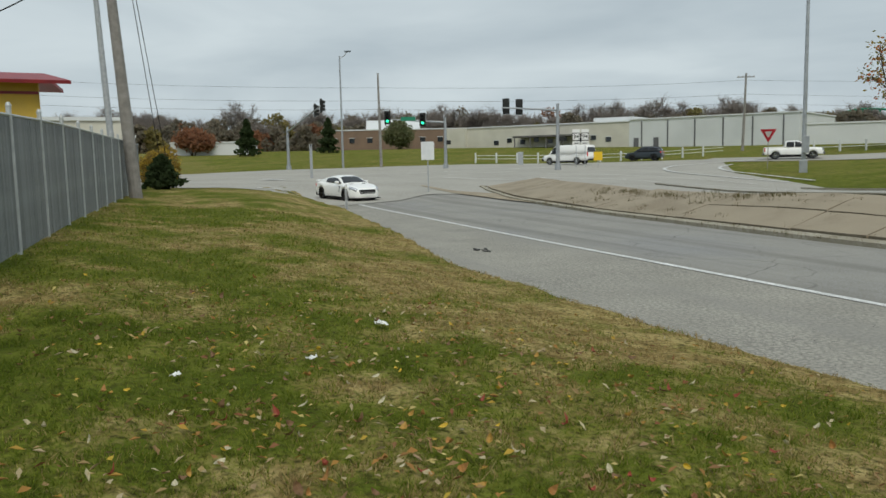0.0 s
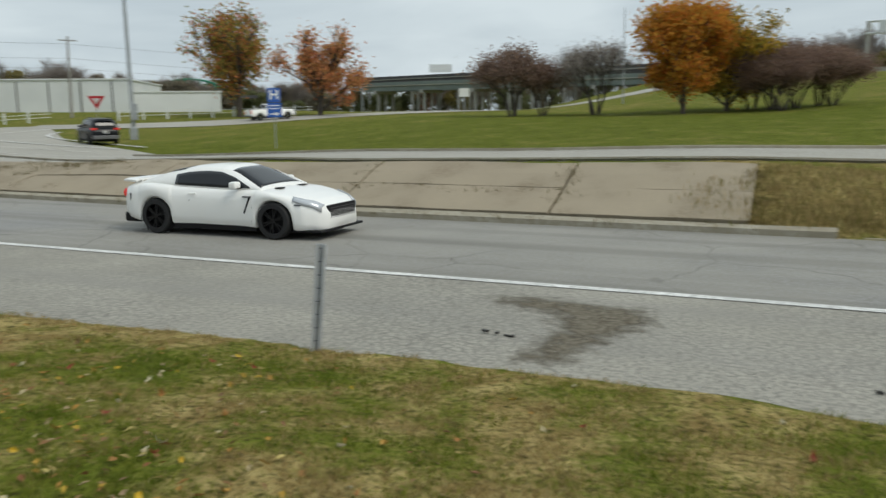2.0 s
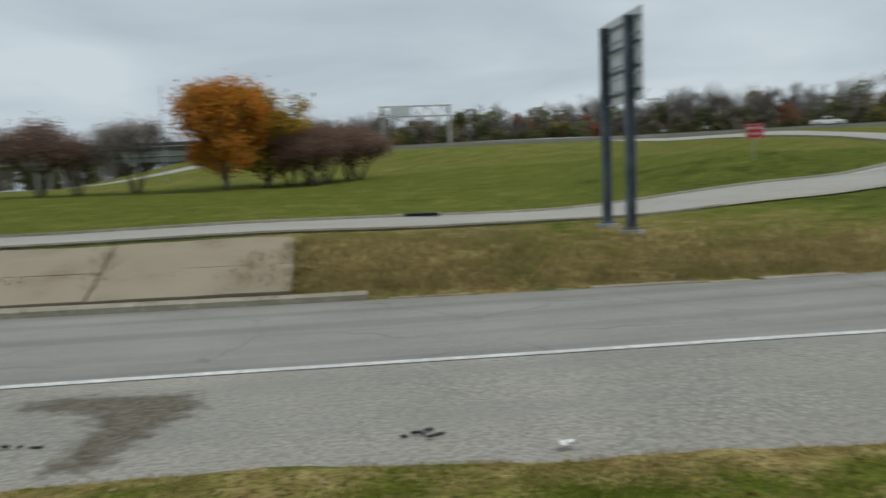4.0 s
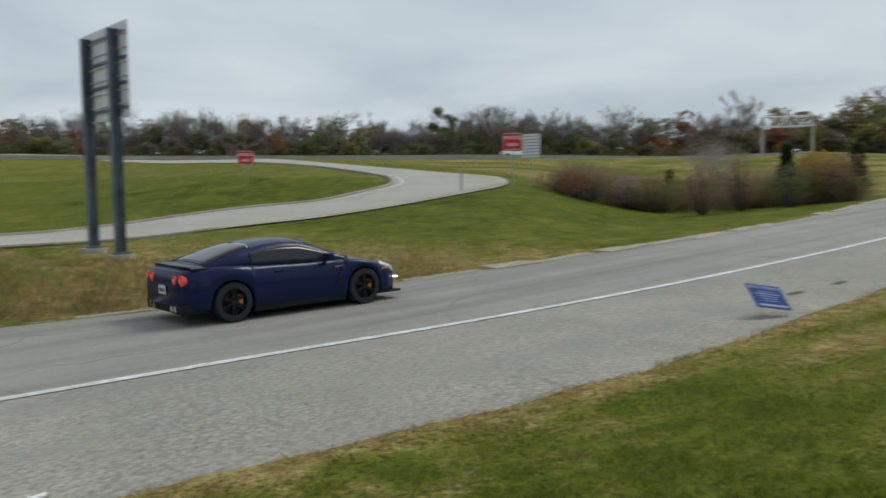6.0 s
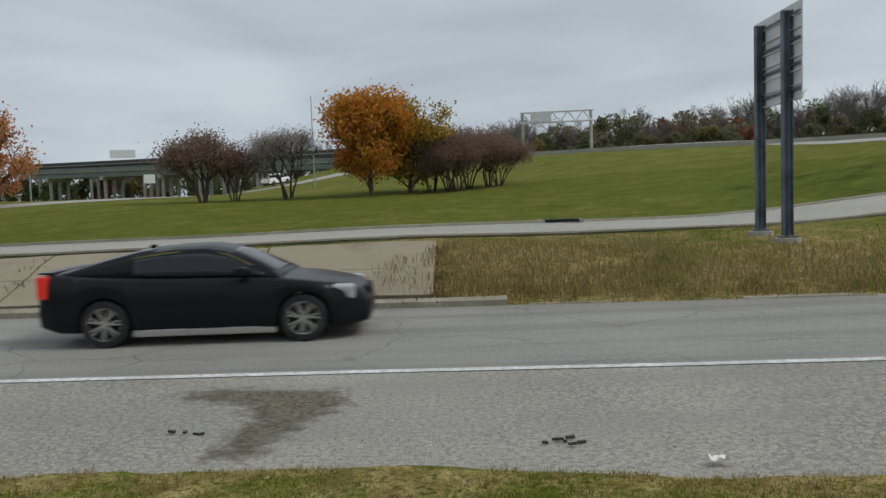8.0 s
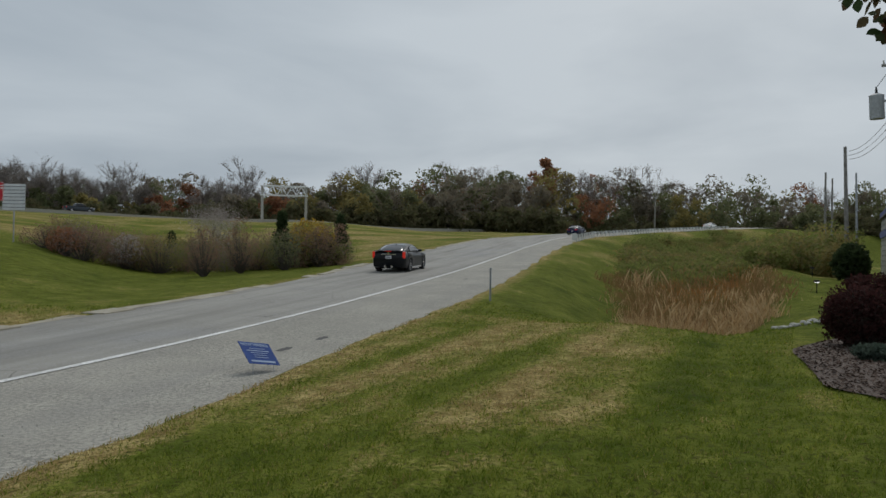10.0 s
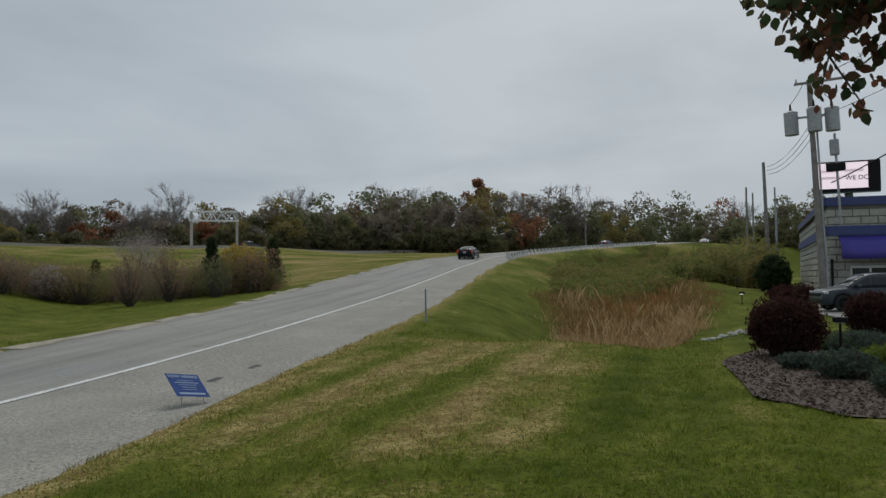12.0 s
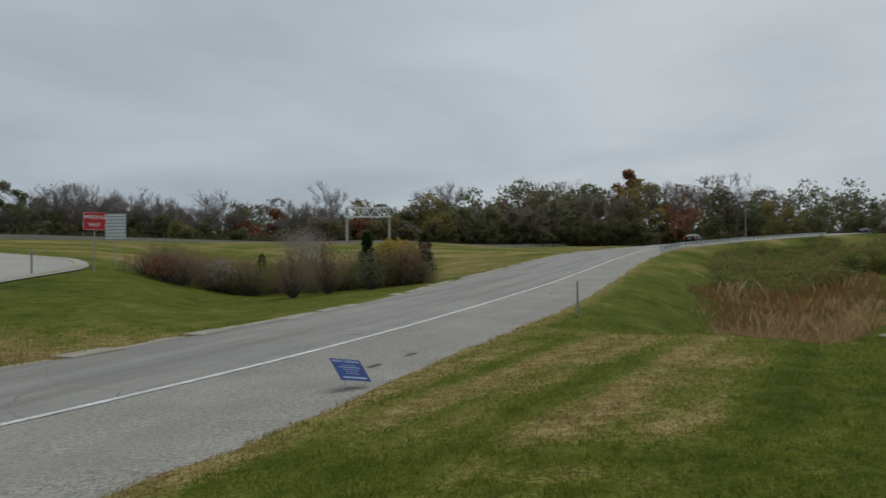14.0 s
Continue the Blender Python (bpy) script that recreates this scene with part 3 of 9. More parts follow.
# ---- vehicles: +x is the front, z = 0 the road ----
def shell(stations, section):
    """A closed skin lofted through cross-sections; section(x) gives the right half from the bottom centre to the top centre."""
    bm = bmesh.new()
    rings = []
    for x in stations:
        half = section(x)
        ring = [bm.verts.new((x, y, z)) for y, z in half]
        ring += [bm.verts.new((x, -y, z)) for y, z in half[-2:0:-1]]
        rings.append(ring)
    n = len(rings[0])
    for a, b in zip(rings[:-1], rings[1:]):
        for k in range(n):
            bm.faces.new((a[k], a[(k + 1) % n], b[(k + 1) % n], b[k]))
    bm.faces.new(rings[0][::-1])
    bm.faces.new(rings[-1])
    bmesh.ops.recalc_face_normals(bm, faces=bm.faces)
    return bm


def patch(rows, thick=0.012):
    """A thin curved plate through rows of points."""
    bm = bmesh.new()
    g = [[bm.verts.new(p) for p in r] for r in rows]
    for a, b in zip(g[:-1], g[1:]):
        for k in range(len(a) - 1):
            bm.faces.new((a[k], a[k + 1], b[k + 1], b[k]))
    bmesh.ops.recalc_face_normals(bm, faces=bm.faces)
    bmesh.ops.solidify(bm, geom=bm.faces[:], thickness=thick)
    return bm


def wheel_meshes(r, width, rim_mat, spokes=7, two_five=False):
    """Tyre, rim and hub of one wheel, about its own centre, axle along y."""
    bm = bmesh.new()
    prof = [(r * 0.70, width / 2), (r * 0.93, width / 2), (r * 0.985, width * 0.42), (r, width * 0.3), (r, -width * 0.3), (r * 0.985, -width * 0.42), (r * 0.93, -width / 2), (r * 0.70, -width / 2)]
    n = 36
    rings = [[bm.verts.new((q * math.cos(k * math.tau / n), y, q * math.sin(k * math.tau / n))) for k in range(n)] for q, y in prof]
    for a, b in zip(rings, rings[1:] + rings[:1]):
        for k in range(n):
            bm.faces.new((a[k], a[(k + 1) % n], b[(k + 1) % n], b[k]))
    bmesh.ops.recalc_face_normals(bm, faces=bm.faces)
    rim = bmesh.new()
    prof = [(r * 0.72, width * 0.48), (r * 0.67, width * 0.47), (r * 0.64, width * 0.1), (r * 0.72, -width * 0.4)]
    rings = [[rim.verts.new((q * math.cos(k * math.tau / n), y, q * math.sin(k * math.tau / n))) for k in range(n)] for q, y in prof]
    for a, b in zip(rings[:-1], rings[1:]):
        for k in range(n):
            rim.faces.new((a[k], a[(k + 1) % n], b[(k + 1) % n], b[k]))
    for k in range(spokes):
        m = Matrix.Rotation(k * math.tau / spokes, 4, "Y")
        for lean in (0.13, -0.13):
            add_box(rim, r * 0.38, width * 0.36, 0, r * 0.58, 0.03, r * 0.07, m=m @ Matrix.Rotation(lean, 4, "Y"))
    add_tube(rim, (0, width * 0.25, 0), (0, width * 0.42, 0), r * 0.13, n=14)
    dark = bmesh.new()
    add_tube(dark, (0, -width * 0.2, 0), (0, width * 0.05, 0), r * 0.62, n=24)
    return bm, rim, dark


def add_wheels(car, xs, track, r, width, rim_mat, spokes=7, caliper=None):
    t, rm, dk = wheel_meshes(r, width, rim_mat, spokes)
    data = []
    for nm, bm, ma in (("tyre", t, M["tyre"]), ("rim", rm, rim_mat), ("brake_disc", dk, M["black"])):
        me = bpy.data.meshes.new(nm)
        bm.to_mesh(me)
        bm.free()
        me.materials.append(ma)
        data.append((nm, me))
    wheels = []
    for x in xs:
        for side in (-1, 1):
            w = new("wheel", data[0][1])
            w.parent = car
            w.matrix_basis = Matrix.Translation((x, side * (track - width / 2), r)) @ (Matrix.Identity(4) if side > 0 else Matrix.Rotation(math.pi, 4, "Z"))
            w["side"] = side
            for nm, me in data[1:]:
                o = new(nm, me)
                o.parent = w
            wheels.append(w)
            if caliper:
                part("brake_caliper", box(x + r * 0.42, side * (track - width * 0.35), r * 1.1, 0.09, 0.06, r * 0.5, bevel=0.02), caliper, car, "orange brake caliper")
    return wheels


def seam(car, pts, name="panel_gap", w=0.0035, material=None):
    """A thin dark joint line along points on the skin."""
    bm = bmesh.new()
    for a, b in zip(pts[:-1], pts[1:]):
        add_tube(bm, a, b, w, n=5)
    return part(name, bm, material or M["black"], car)


def make_car(name, spec, paint, label, category, rim_mat, group=""):
    """A car from its knots: top line, roof line, plan width, sill, wheels."""
    car = empty(name, pose(0, 0, 0), label, category, group)
    L, W = spec["length"] / 2, spec["width"] / 2
    xs, r = spec["wheels"], spec["tyre"]
    top, roof, plan, low = spec["top"], spec["roof"], spec["plan"], spec["low"]
    arch = spec.get("arch", 1.12) * r

    def bottom(x):
        z = float(knots(x, low))
        for w in xs:
            if abs(x - w) < arch:
                z = max(z, r + math.sqrt(arch ** 2 - (x - w) ** 2) - 0.02)
        return z

    def width(x):
        y = W * float(knots(x, plan))
        for w in xs:
            y += spec.get("flare", 0.02) * math.exp(-((x - w) / 0.42) ** 2)
        return y

    def section(x):
        z0, z1, y = bottom(x), float(knots(x, top)), width(x)
        h = z1 - z0
        zs = lambda f: z0 + h * f
        return [(0, z0), (y * 0.90, z0), (y * 0.965, zs(0.06)), (y * 0.99, zs(0.25)), (y, zs(0.5)), (y * 0.985, zs(0.72)), (y * 0.955, zs(0.88)),
                (y * 0.90, zs(0.965)), (y * 0.78, zs(1.0)), (y * 0.4, zs(1.0) + 0.018), (0, zs(1.0) + 0.025)]

    st = sorted(set([round(-L + 2 * L * k / 90, 4) for k in range(91)] + [w + sgn * arch * 0.999 for w in xs for sgn in (-1, 1)]))
    body = part("body", shell(st, section), paint, car, smooth=True)
    # cabin: roof line over the belt
    x0, x1 = roof[0][0], roof[-1][0]
    belt_in, roof_in = spec["belt"], spec["roof_width"]

    def cabin(x):
        zb, zr = float(knots(x, top)) - 0.06, float(knots(x, roof))
        t = max(0.0, min(1.0, (zr - zb) / (spec["height"] - 0.9)))
        yb = width(x) * float(knots(x, belt_in))
        yr = yb + (W * roof_in - yb) * t
        return zb, zr, yb, yr

    def cabin_section(x):
        zb, zr, yb, yr = cabin(x)
        h = zr - zb
        return [(0, zb - 0.02), (yb, zb - 0.02), (yb + (yr - yb) * 0.5 + 0.012, zb + h * 0.5), (yr + 0.02, zr - 0.10 * min(1, h)), (yr - 0.03, zr - 0.035), (yr - 0.12, zr - 0.008), (yr * 0.5, zr + 0.012), (0, zr + 0.018)]

    cst = [x0 + (x1 - x0) * k / 48 for k in range(49)]
    part("cabin", shell(cst, cabin_section), paint, car, smooth=True)

    def side_pt(x, f, out=0.008):
        zb, zr, yb, yr = cabin(x)
        h = zr - zb
        zlo, zhi = zb + 0.075, max(zb + 0.076, zr - 0.105)
        z = zlo + (zhi - zlo) * f
        q = (z - zb) / max(h, 0.01)
        y = yb + (yr - yb) * min(1, q) + 0.012 * math.sin(min(1, q) * math.pi) + 0.02 * q + out
        return y, z

    for wa, wb in spec["side_glass"]:
        for side in (1, -1):
            rows = []
            for k in range(25):
                x = wa + (wb - wa) * k / 24
                rows.append([(x, side * side_pt(x, f)[0], side_pt(x, f)[1]) for f in (0, 0.25, 0.5, 0.75, 1.0)])
            part("side_window", patch(rows), M["glass"], car, smooth=True)

    def top_pt(x, f, out=0.01):
        zb, zr, yb, yr = cabin(x)
        half = cabin_section(x)
        ys = [p[0] for p in half[3:]][::-1]
        zz = [p[1] for p in half[3:]][::-1]
        lim = (yr - 0.04)
        y = f * lim
        return y, float(np.interp(abs(y), ys, zz)) + out

    for nm, (wa, wb) in (("windscreen", spec["front_glass"]), ("rear_window", spec["rear_glass"])):
        rows = []
        for k in range(13):
            x = wa + (wb - wa) * k / 12
            rows.append([(x, *top_pt(x, f)) for f in (-1, -0.75, -0.5, -0.25, 0, 0.25, 0.5, 0.75, 1)])
        part(nm, patch(rows), M["glass"], car, smooth=True)
    part("underbody", box((xs[0] + xs[1]) / 2, 0, r * 0.95, xs[0] - xs[1] + 2 * arch + 0.1, W * 1.2, r * 0.9, bevel=0.05), M["black"], car, "dark underside")
    car["sill"] = 0
    part("sill", box(0.5 * (xs[0] + xs[1]), 0, spec["ground"] + 0.07, xs[0] - xs[1] - 2 * arch - 0.02, 2 * width(0) * 0.965, 0.13, bevel=0.03), M[spec.get("sill", "black")], car)
    wheels = add_wheels(car, xs, spec["track"], r, spec["tyre_w"], rim_mat, spec.get("spokes", 7), spec.get("caliper"))
    for side in (1, -1):
        x, z = spec["mirror"]
        y = side_pt(x, 0.0)[0]
        bm = box(x, side * (y + 0.13), z + 0.05, 0.16, 0.20, 0.13, bevel=0.045)
        mirror = part("door_mirror", bm, spec.get("mirror_mat", paint), car)
        part("mirror_glass", box(x - 0.082, side * (y + 0.13), z + 0.05, 0.006, 0.16, 0.09), M["glass"], mirror)
        part("mirror_stalk", box(x + 0.01, side * (y + 0.02), z - 0.01, 0.06, 0.12, 0.04, bevel=0.01), M["black"], mirror)
        for hx, hz in spec.get("handles", []):
            part("door_handle", box(hx, side * (width(hx) * 0.985 + 0.004), hz, 0.19, 0.022, 0.028, bevel=0.008), spec.get("handle_mat", paint), car)
        for pts in spec.get("seams", []):
            seam(car, [(px, side * (float(np.interp((pz - bottom(px)) / (float(knots(px, top)) - bottom(px)), [0.06, 0.25, 0.5, 0.72, 0.88, 0.965], [0.965, 0.99, 1.0, 0.985, 0.955, 0.9])) * width(px)), pz) for px, pz in pts])
    return car, wheels, width


def plate_bars(car, x, z, facing, w=0.31):
    plate = part("number_plate", box(x, 0, z, 0.012, w, 0.155, bevel=0.004), M["plate"], car, "pale number plate")
    for k in range(6):
        part("plate_mark", box(x + facing * 0.008, -0.105 + k * 0.042, z - 0.005, 0.004, 0.024, 0.07), M["mark_dark"], plate)


M["mark_dark"] = mat("dark_blue_grey_marks", (0.08, 0.09, 0.12), 0.6)
M["amber"] = mat("amber_lens", (0.7, 0.25, 0.03), 0.3, coat=0.5)
M["lamp_glow"] = mat("daytime_lamp", (0.8, 0.82, 0.85), 0.2, glow=(1, 1, 1), glow_power=1.6)
M["grey_plastic"] = mat("grey_trim", (0.12, 0.12, 0.125), 0.5)

COUPE = dict(length=4.65, width=1.895, height=1.37, wheels=(1.34, -1.44), tyre=0.352, tyre_w=0.27, track=0.945, ground=0.12, flare=0.035, arch=1.13,
             top=[(-2.33, 0.72), (-2.30, 0.92), (-2.1, 0.985), (-1.6, 1.00), (-0.9, 0.965), (0.1, 0.93), (0.9, 0.93), (1.3, 0.885), (1.75, 0.80), (2.08, 0.72), (2.25, 0.62), (2.33, 0.50)],
             low=[(-2.33, 0.34), (-2.2, 0.27), (-1.8, 0.22), (-0.9, 0.20), (1.0, 0.18), (1.9, 0.17), (2.2, 0.16), (2.33, 0.20)],
             plan=[(-2.33, 0.80), (-2.25, 0.90), (-2.0, 0.97), (-1.3, 1.0), (-0.4, 0.965), (0.6, 0.96), (1.34, 0.99), (1.95, 0.92), (2.2, 0.76), (2.33, 0.55)],
             roof=[(-2.02, 0.98), (-1.7, 1.10), (-1.22, 1.245), (-0.72, 1.335), (-0.32, 1.36), (0.03, 1.345), (0.38, 1.245), (0.74, 1.08), (1.04, 0.94)],
             belt=[(-2.3, 0.80), (-1.5, 0.80), (-0.8, 0.905), (0.5, 0.905), (1.2, 0.85)], roof_width=0.60,
             side_glass=[(-1.02, 0.76)], front_glass=(0.23, 0.96), rear_glass=(-1.88, -0.92), mirror=(0.52, 0.96),
             handles=[(-0.52, 0.82)], seams=[[(-0.62, 0.90), (-0.60, 0.70), (-0.32, 0.32)], [(0.86, 0.90), (0.88, 0.6), (0.84, 0.32)]], spokes=6)


def sports_coupe(name, paint, label, blue=False):
    spec = dict(COUPE, caliper=M["orange"] if blue else None)
    car, wheels, width = make_car(name, spec, paint, label, "car", M["rim_dark"])
    # nose: grille, lamps, splitter
    part("grille", box(2.275, 0, 0.50, 0.10, 1.02, 0.27, bevel=0.05), M["black"], car, "black mesh grille")
    part("grille_bar", box(2.315, 0, 0.62, 0.03, 0.95, 0.03, bevel=0.01), paint if blue else M["black"], car)
    for k in range(5):
        part("grille_slat", box(2.328, 0, 0.40 + k * 0.045, 0.008, 0.96, 0.008), M["grey_plastic"], car)
    part("splitter", box(1.99, 0, 0.165, 0.66, 1.62, 0.045, bevel=0.02), M["black"], car, "black front lip")
    for side in (1, -1):
        rows = []
        for k in range(9):
            x = 1.72 + 0.50 * k / 8
            y = width(x)
            z = float(knots(x, spec["top"]))
            rows.append([(x + 0.02, side * (y * 0.90 - 0.25 * (k / 8) * 0.4), z + 0.012), (x + 0.03, side * (y * 0.945), z - 0.03), (x + 0.03, side * (y * 0.972), z - 0.075 - 0.05 * (k / 8))])
        part("headlight", patch(rows, 0.02), M["lamp_white"], car, "clear headlight", smooth=True)
        part("fender_vent", box(0, 0, 0, 0.035, 0.022, 0.34, bevel=0.008, m=Matrix.Translation((0.76, side * (width(0.76) * 0.995), 0.63)) @ Matrix.Rotation(0.42, 4, "Y")), M["black"], car, "black wing vent")
        part("vent_top", box(0.76, side * (width(0.76) * 0.985), 0.79, 0.20, 0.022, 0.03, bevel=0.008), M["grey_plastic"], car)
        part("side_marker", box(1.86, side * (width(1.86) * 0.985), 0.66, 0.14, 0.015, 0.03, bevel=0.005), M["amber"] if blue else M["grey_plastic"], car)
        part("bumper_vent", box(-2.08, side * (width(-2.08) * 0.985), 0.70, 0.035, 0.02, 0.19, bevel=0.006), M["black"], car)
        part("hood_vent", box(1.18, side * 0.40, 0.928, 0.12, 0.2, 0.02, bevel=0.006), M["black"], car)
        if blue:
            part("daytime_lamp", box(2.20, side * 0.72, 0.45, 0.08, 0.22, 0.03, bevel=0.008), M["lamp_glow"], car, "lit daytime running lamp")
        for y, r in ((0.74, 0.095), (0.50, 0.075)):
            bm = bmesh.new()
            add_tube(bm, (-2.27 if y < 0.6 else -2.23, side * y, 0.79), (-2.335 if y < 0.6 else -2.315, side * y, 0.79), r, n=24)
            lamp = part("tail_lamp", bm, M["lamp_red"], car, "round red tail lamp")
            bm = bmesh.new()
            add_tube(bm, (-2.33, side * y, 0.79), (-2.342 if y < 0.6 else -2.322, side * y, 0.79), r * 0.45, n=20)
            part("lamp_centre", bm, M["lamp_white"], lamp)
        for y in (0.55, 0.40):
            bm = bmesh.new()
            add_tube(bm, (-2.05, side * y, 0.30), (-2.36, side * y, 0.30), 0.055, n=18)
            part("exhaust_pipe", bm, M["chrome"], car)
        # rear wing posts
        part("wing_post", box(-2.08, side * 0.62, 1.02, 0.18, 0.04, 0.12, bevel=0.015), M["grey_plastic"] if blue else paint, car)
    bm = bmesh.new()
    ends = [(-2.33 + 0.05 * abs(k / 6) ** 2, 0.84 * k / 6) for k in range(-6, 7)]
    rows = [[(x + dx, y, 1.075 + dz - 0.03 * max(0, abs(y) - 0.7) / 0.14) for dx, dz in ((0.0, 0.012), (0.08, 0.018), (0.2, 0.012), (0.32, 0.0))] for x, y in ends]
    bm.free()
    part("rear_wing", patch(rows, 0.035), M["rim_dark"] if blue else paint, car, "", smooth=False)
    part("rear_diffuser", box(-2.12, 0, 0.30, 0.40, 1.70, 0.20, bevel=0.05), M["black"], car, "black diffuser")
    seam(car, [(-2.30, -0.7, 0.93), (-2.335, 0, 0.93), (-2.30, 0.7, 0.93)], "boot_gap")
    plate_bars(car, -2.345, 0.60, -1)
    return car, wheels


white_coupe, white_wheels = sports_coupe("white_sports_car", M["paint_white"], "white two-door sports coupe with black wheels and rear wing")
blue_coupe, blue_wheels = sports_coupe("blue_sports_car", M["paint_blue"], "deep blue two-door sports coupe with black wheels", blue=True)


def resize(ob, k, done):
    """Scale a thing's meshes and the places of its parts."""
    if ob.data and ob.data.name not in done:
        ob.data.transform(Matrix.Scale(k, 4))
        done.add(ob.data.name)
    for c in ob.children:
        m = c.matrix_basis.copy()
        m.translation *= k
        c.matrix_basis = m
        resize(c, k, done)


for c in blue_coupe.children:
    if c.name.startswith(("rear_wing", "wing_post")):
        c.location += Vector((0.14, 0, -0.07))
for car in (white_coupe, blue_coupe):
    resize(car, 0.915, set())

WEDGE = dict(length=4.79, width=1.88, height=1.42, wheels=(1.46, -1.42), tyre=0.345, tyre_w=0.26, track=0.925, ground=0.13, flare=0.02, arch=1.12,
             top=[(-2.39, 0.80), (-2.36, 1.06), (-2.15, 1.085), (-1.5, 1.03), (-0.6, 0.99), (0.9, 0.96), (1.5, 0.90), (2.1, 0.80), (2.32, 0.70), (2.39, 0.55)],
             low=[(-2.39, 0.30), (-2.1, 0.22), (0, 0.19), (2.1, 0.18), (2.39, 0.24)],
             plan=[(-2.39, 0.86), (-2.2, 0.94), (-1.5, 0.995), (-0.5, 0.97), (0.8, 0.965), (1.5, 0.99), (2.1, 0.92), (2.39, 0.70)],
             roof=[(-2.15, 1.06), (-1.6, 1.22), (-1.0, 1.36), (-0.5, 1.415), (0.0, 1.42), (0.35, 1.36), (0.8, 1.16), (1.15, 0.97)],
             belt=[(-2.3, 0.80), (-0.8, 0.86), (1.2, 0.86)], roof_width=0.60, side_glass=[(-1.0, 0.9)], front_glass=(0.42, 1.08), rear_glass=(-2.05, -0.75),
             mirror=(0.6, 1.0), seams=[[(-0.75, 0.95), (-0.72, 0.6), (-0.5, 0.32)], [(0.95, 0.93), (0.95, 0.32)]], spokes=7, sill="chrome")


def luxury_coupe():
    car, wheels, width = make_car("black_coupe", WEDGE, M["paint_black"], "black angular luxury coupe with bright wheels", "car", M["rim_chrome"])
    for side in (1, -1):
        part("tail_lamp", box(-2.31, side * 0.80, 0.90, 0.16, 0.13, 0.34, bevel=0.03), M["lamp_red"], car, "tall upright red tail lamp")
        part("window_trim", patch([[(x, side * (width(x) * 0.862 - 0.275 * max(0, 1 - abs(x + 0.1) / 1.1) + 0.03), float(knots(x, WEDGE["roof"])) - 0.085), (x, side * (width(x) * 0.862 - 0.275 * max(0, 1 - abs(x + 0.1) / 1.1) + 0.03), float(knots(x, WEDGE["roof"])) - 0.06)] for x in np.linspace(-1.0, 0.8, 13)], 0.01), M["chrome"], car, "chrome window trim")
        part("headlight", box(2.05, side * 0.76, 0.70, 0.34, 0.16, 0.22, bevel=0.05), M["lamp_white"], car)
        part("exhaust_pipe", tube((-2.1, side * 0.18, 0.30), (-2.42, side * 0.18, 0.30), 0.06, n=16), M["chrome"], car)
    part("boot_trim", box(-2.395, 0, 0.93, 0.02, 0.78, 0.045, bevel=0.01), M["chrome"], car, "chrome boot trim bar")
    part("rear_spoiler", box(-2.30, 0, 1.10, 0.20, 1.5, 0.03, bevel=0.012), M["paint_black"], car)
    part("high_brake_lamp", box(-2.40, 0, 1.085, 0.02, 0.3, 0.025), M["lamp_red"], car)
    part("badge", tube((-2.39, 0, 1.01), (-2.41, 0, 1.01), 0.05, n=12), M["chrome"], car)
    part("roof_aerial", box(-0.95, 0, 1.40, 0.12, 0.04, 0.07, bevel=0.015), M["black"], car)
    part("rear_bumper", box(-2.34, 0, 0.42, 0.10, 1.6, 0.22, bevel=0.04), M["paint_black"], car)
    part("grille", box(2.33, 0, 0.55, 0.12, 0.8, 0.35, bevel=0.05), M["black"], car)
    plate_bars(car, -2.402, 0.78, -1)
    return car, wheels


black_coupe, black_wheels = luxury_coupe()

WAGON = dict(length=4.40, width=1.83, height=1.65, wheels=(1.32, -1.32), tyre=0.36, tyre_w=0.23, track=0.90, ground=0.20, flare=0.015, arch=1.15,
             top=[(-2.2, 0.75), (-2.17, 1.02), (-1.5, 1.05), (0.8, 1.03), (1.4, 1.0), (1.95, 0.93), (2.12, 0.82), (2.2, 0.62)],
             low=[(-2.2, 0.38), (-1.9, 0.30), (0, 0.26), (1.9, 0.27), (2.2, 0.34)],
             plan=[(-2.2, 0.88), (-2.0, 0.96), (-1.0, 0.99), (1.2, 0.99), (1.9, 0.93), (2.2, 0.74)],
             roof=[(-2.14, 1.04), (-2.0, 1.38), (-1.8, 1.56), (-1.2, 1.64), (-0.3, 1.65), (0.25, 1.60), (0.75, 1.30), (1.15, 1.04)],
             belt=[(-2.3, 0.90), (1.2, 0.90)], roof_width=0.70, side_glass=[(-1.75, -0.75), (-0.68, 0.05), (0.12, 0.95)], front_glass=(0.32, 1.10), rear_glass=(-2.10, -1.86),
             mirror=(0.70, 1.05), handles=[(-0.1, 0.93), (-0.95, 0.93)], seams=[[(-0.72, 1.0), (-0.72, 0.35)], [(0.09, 1.0), (0.09, 0.35)], [(0.98, 1.0), (0.98, 0.4)]], spokes=5)


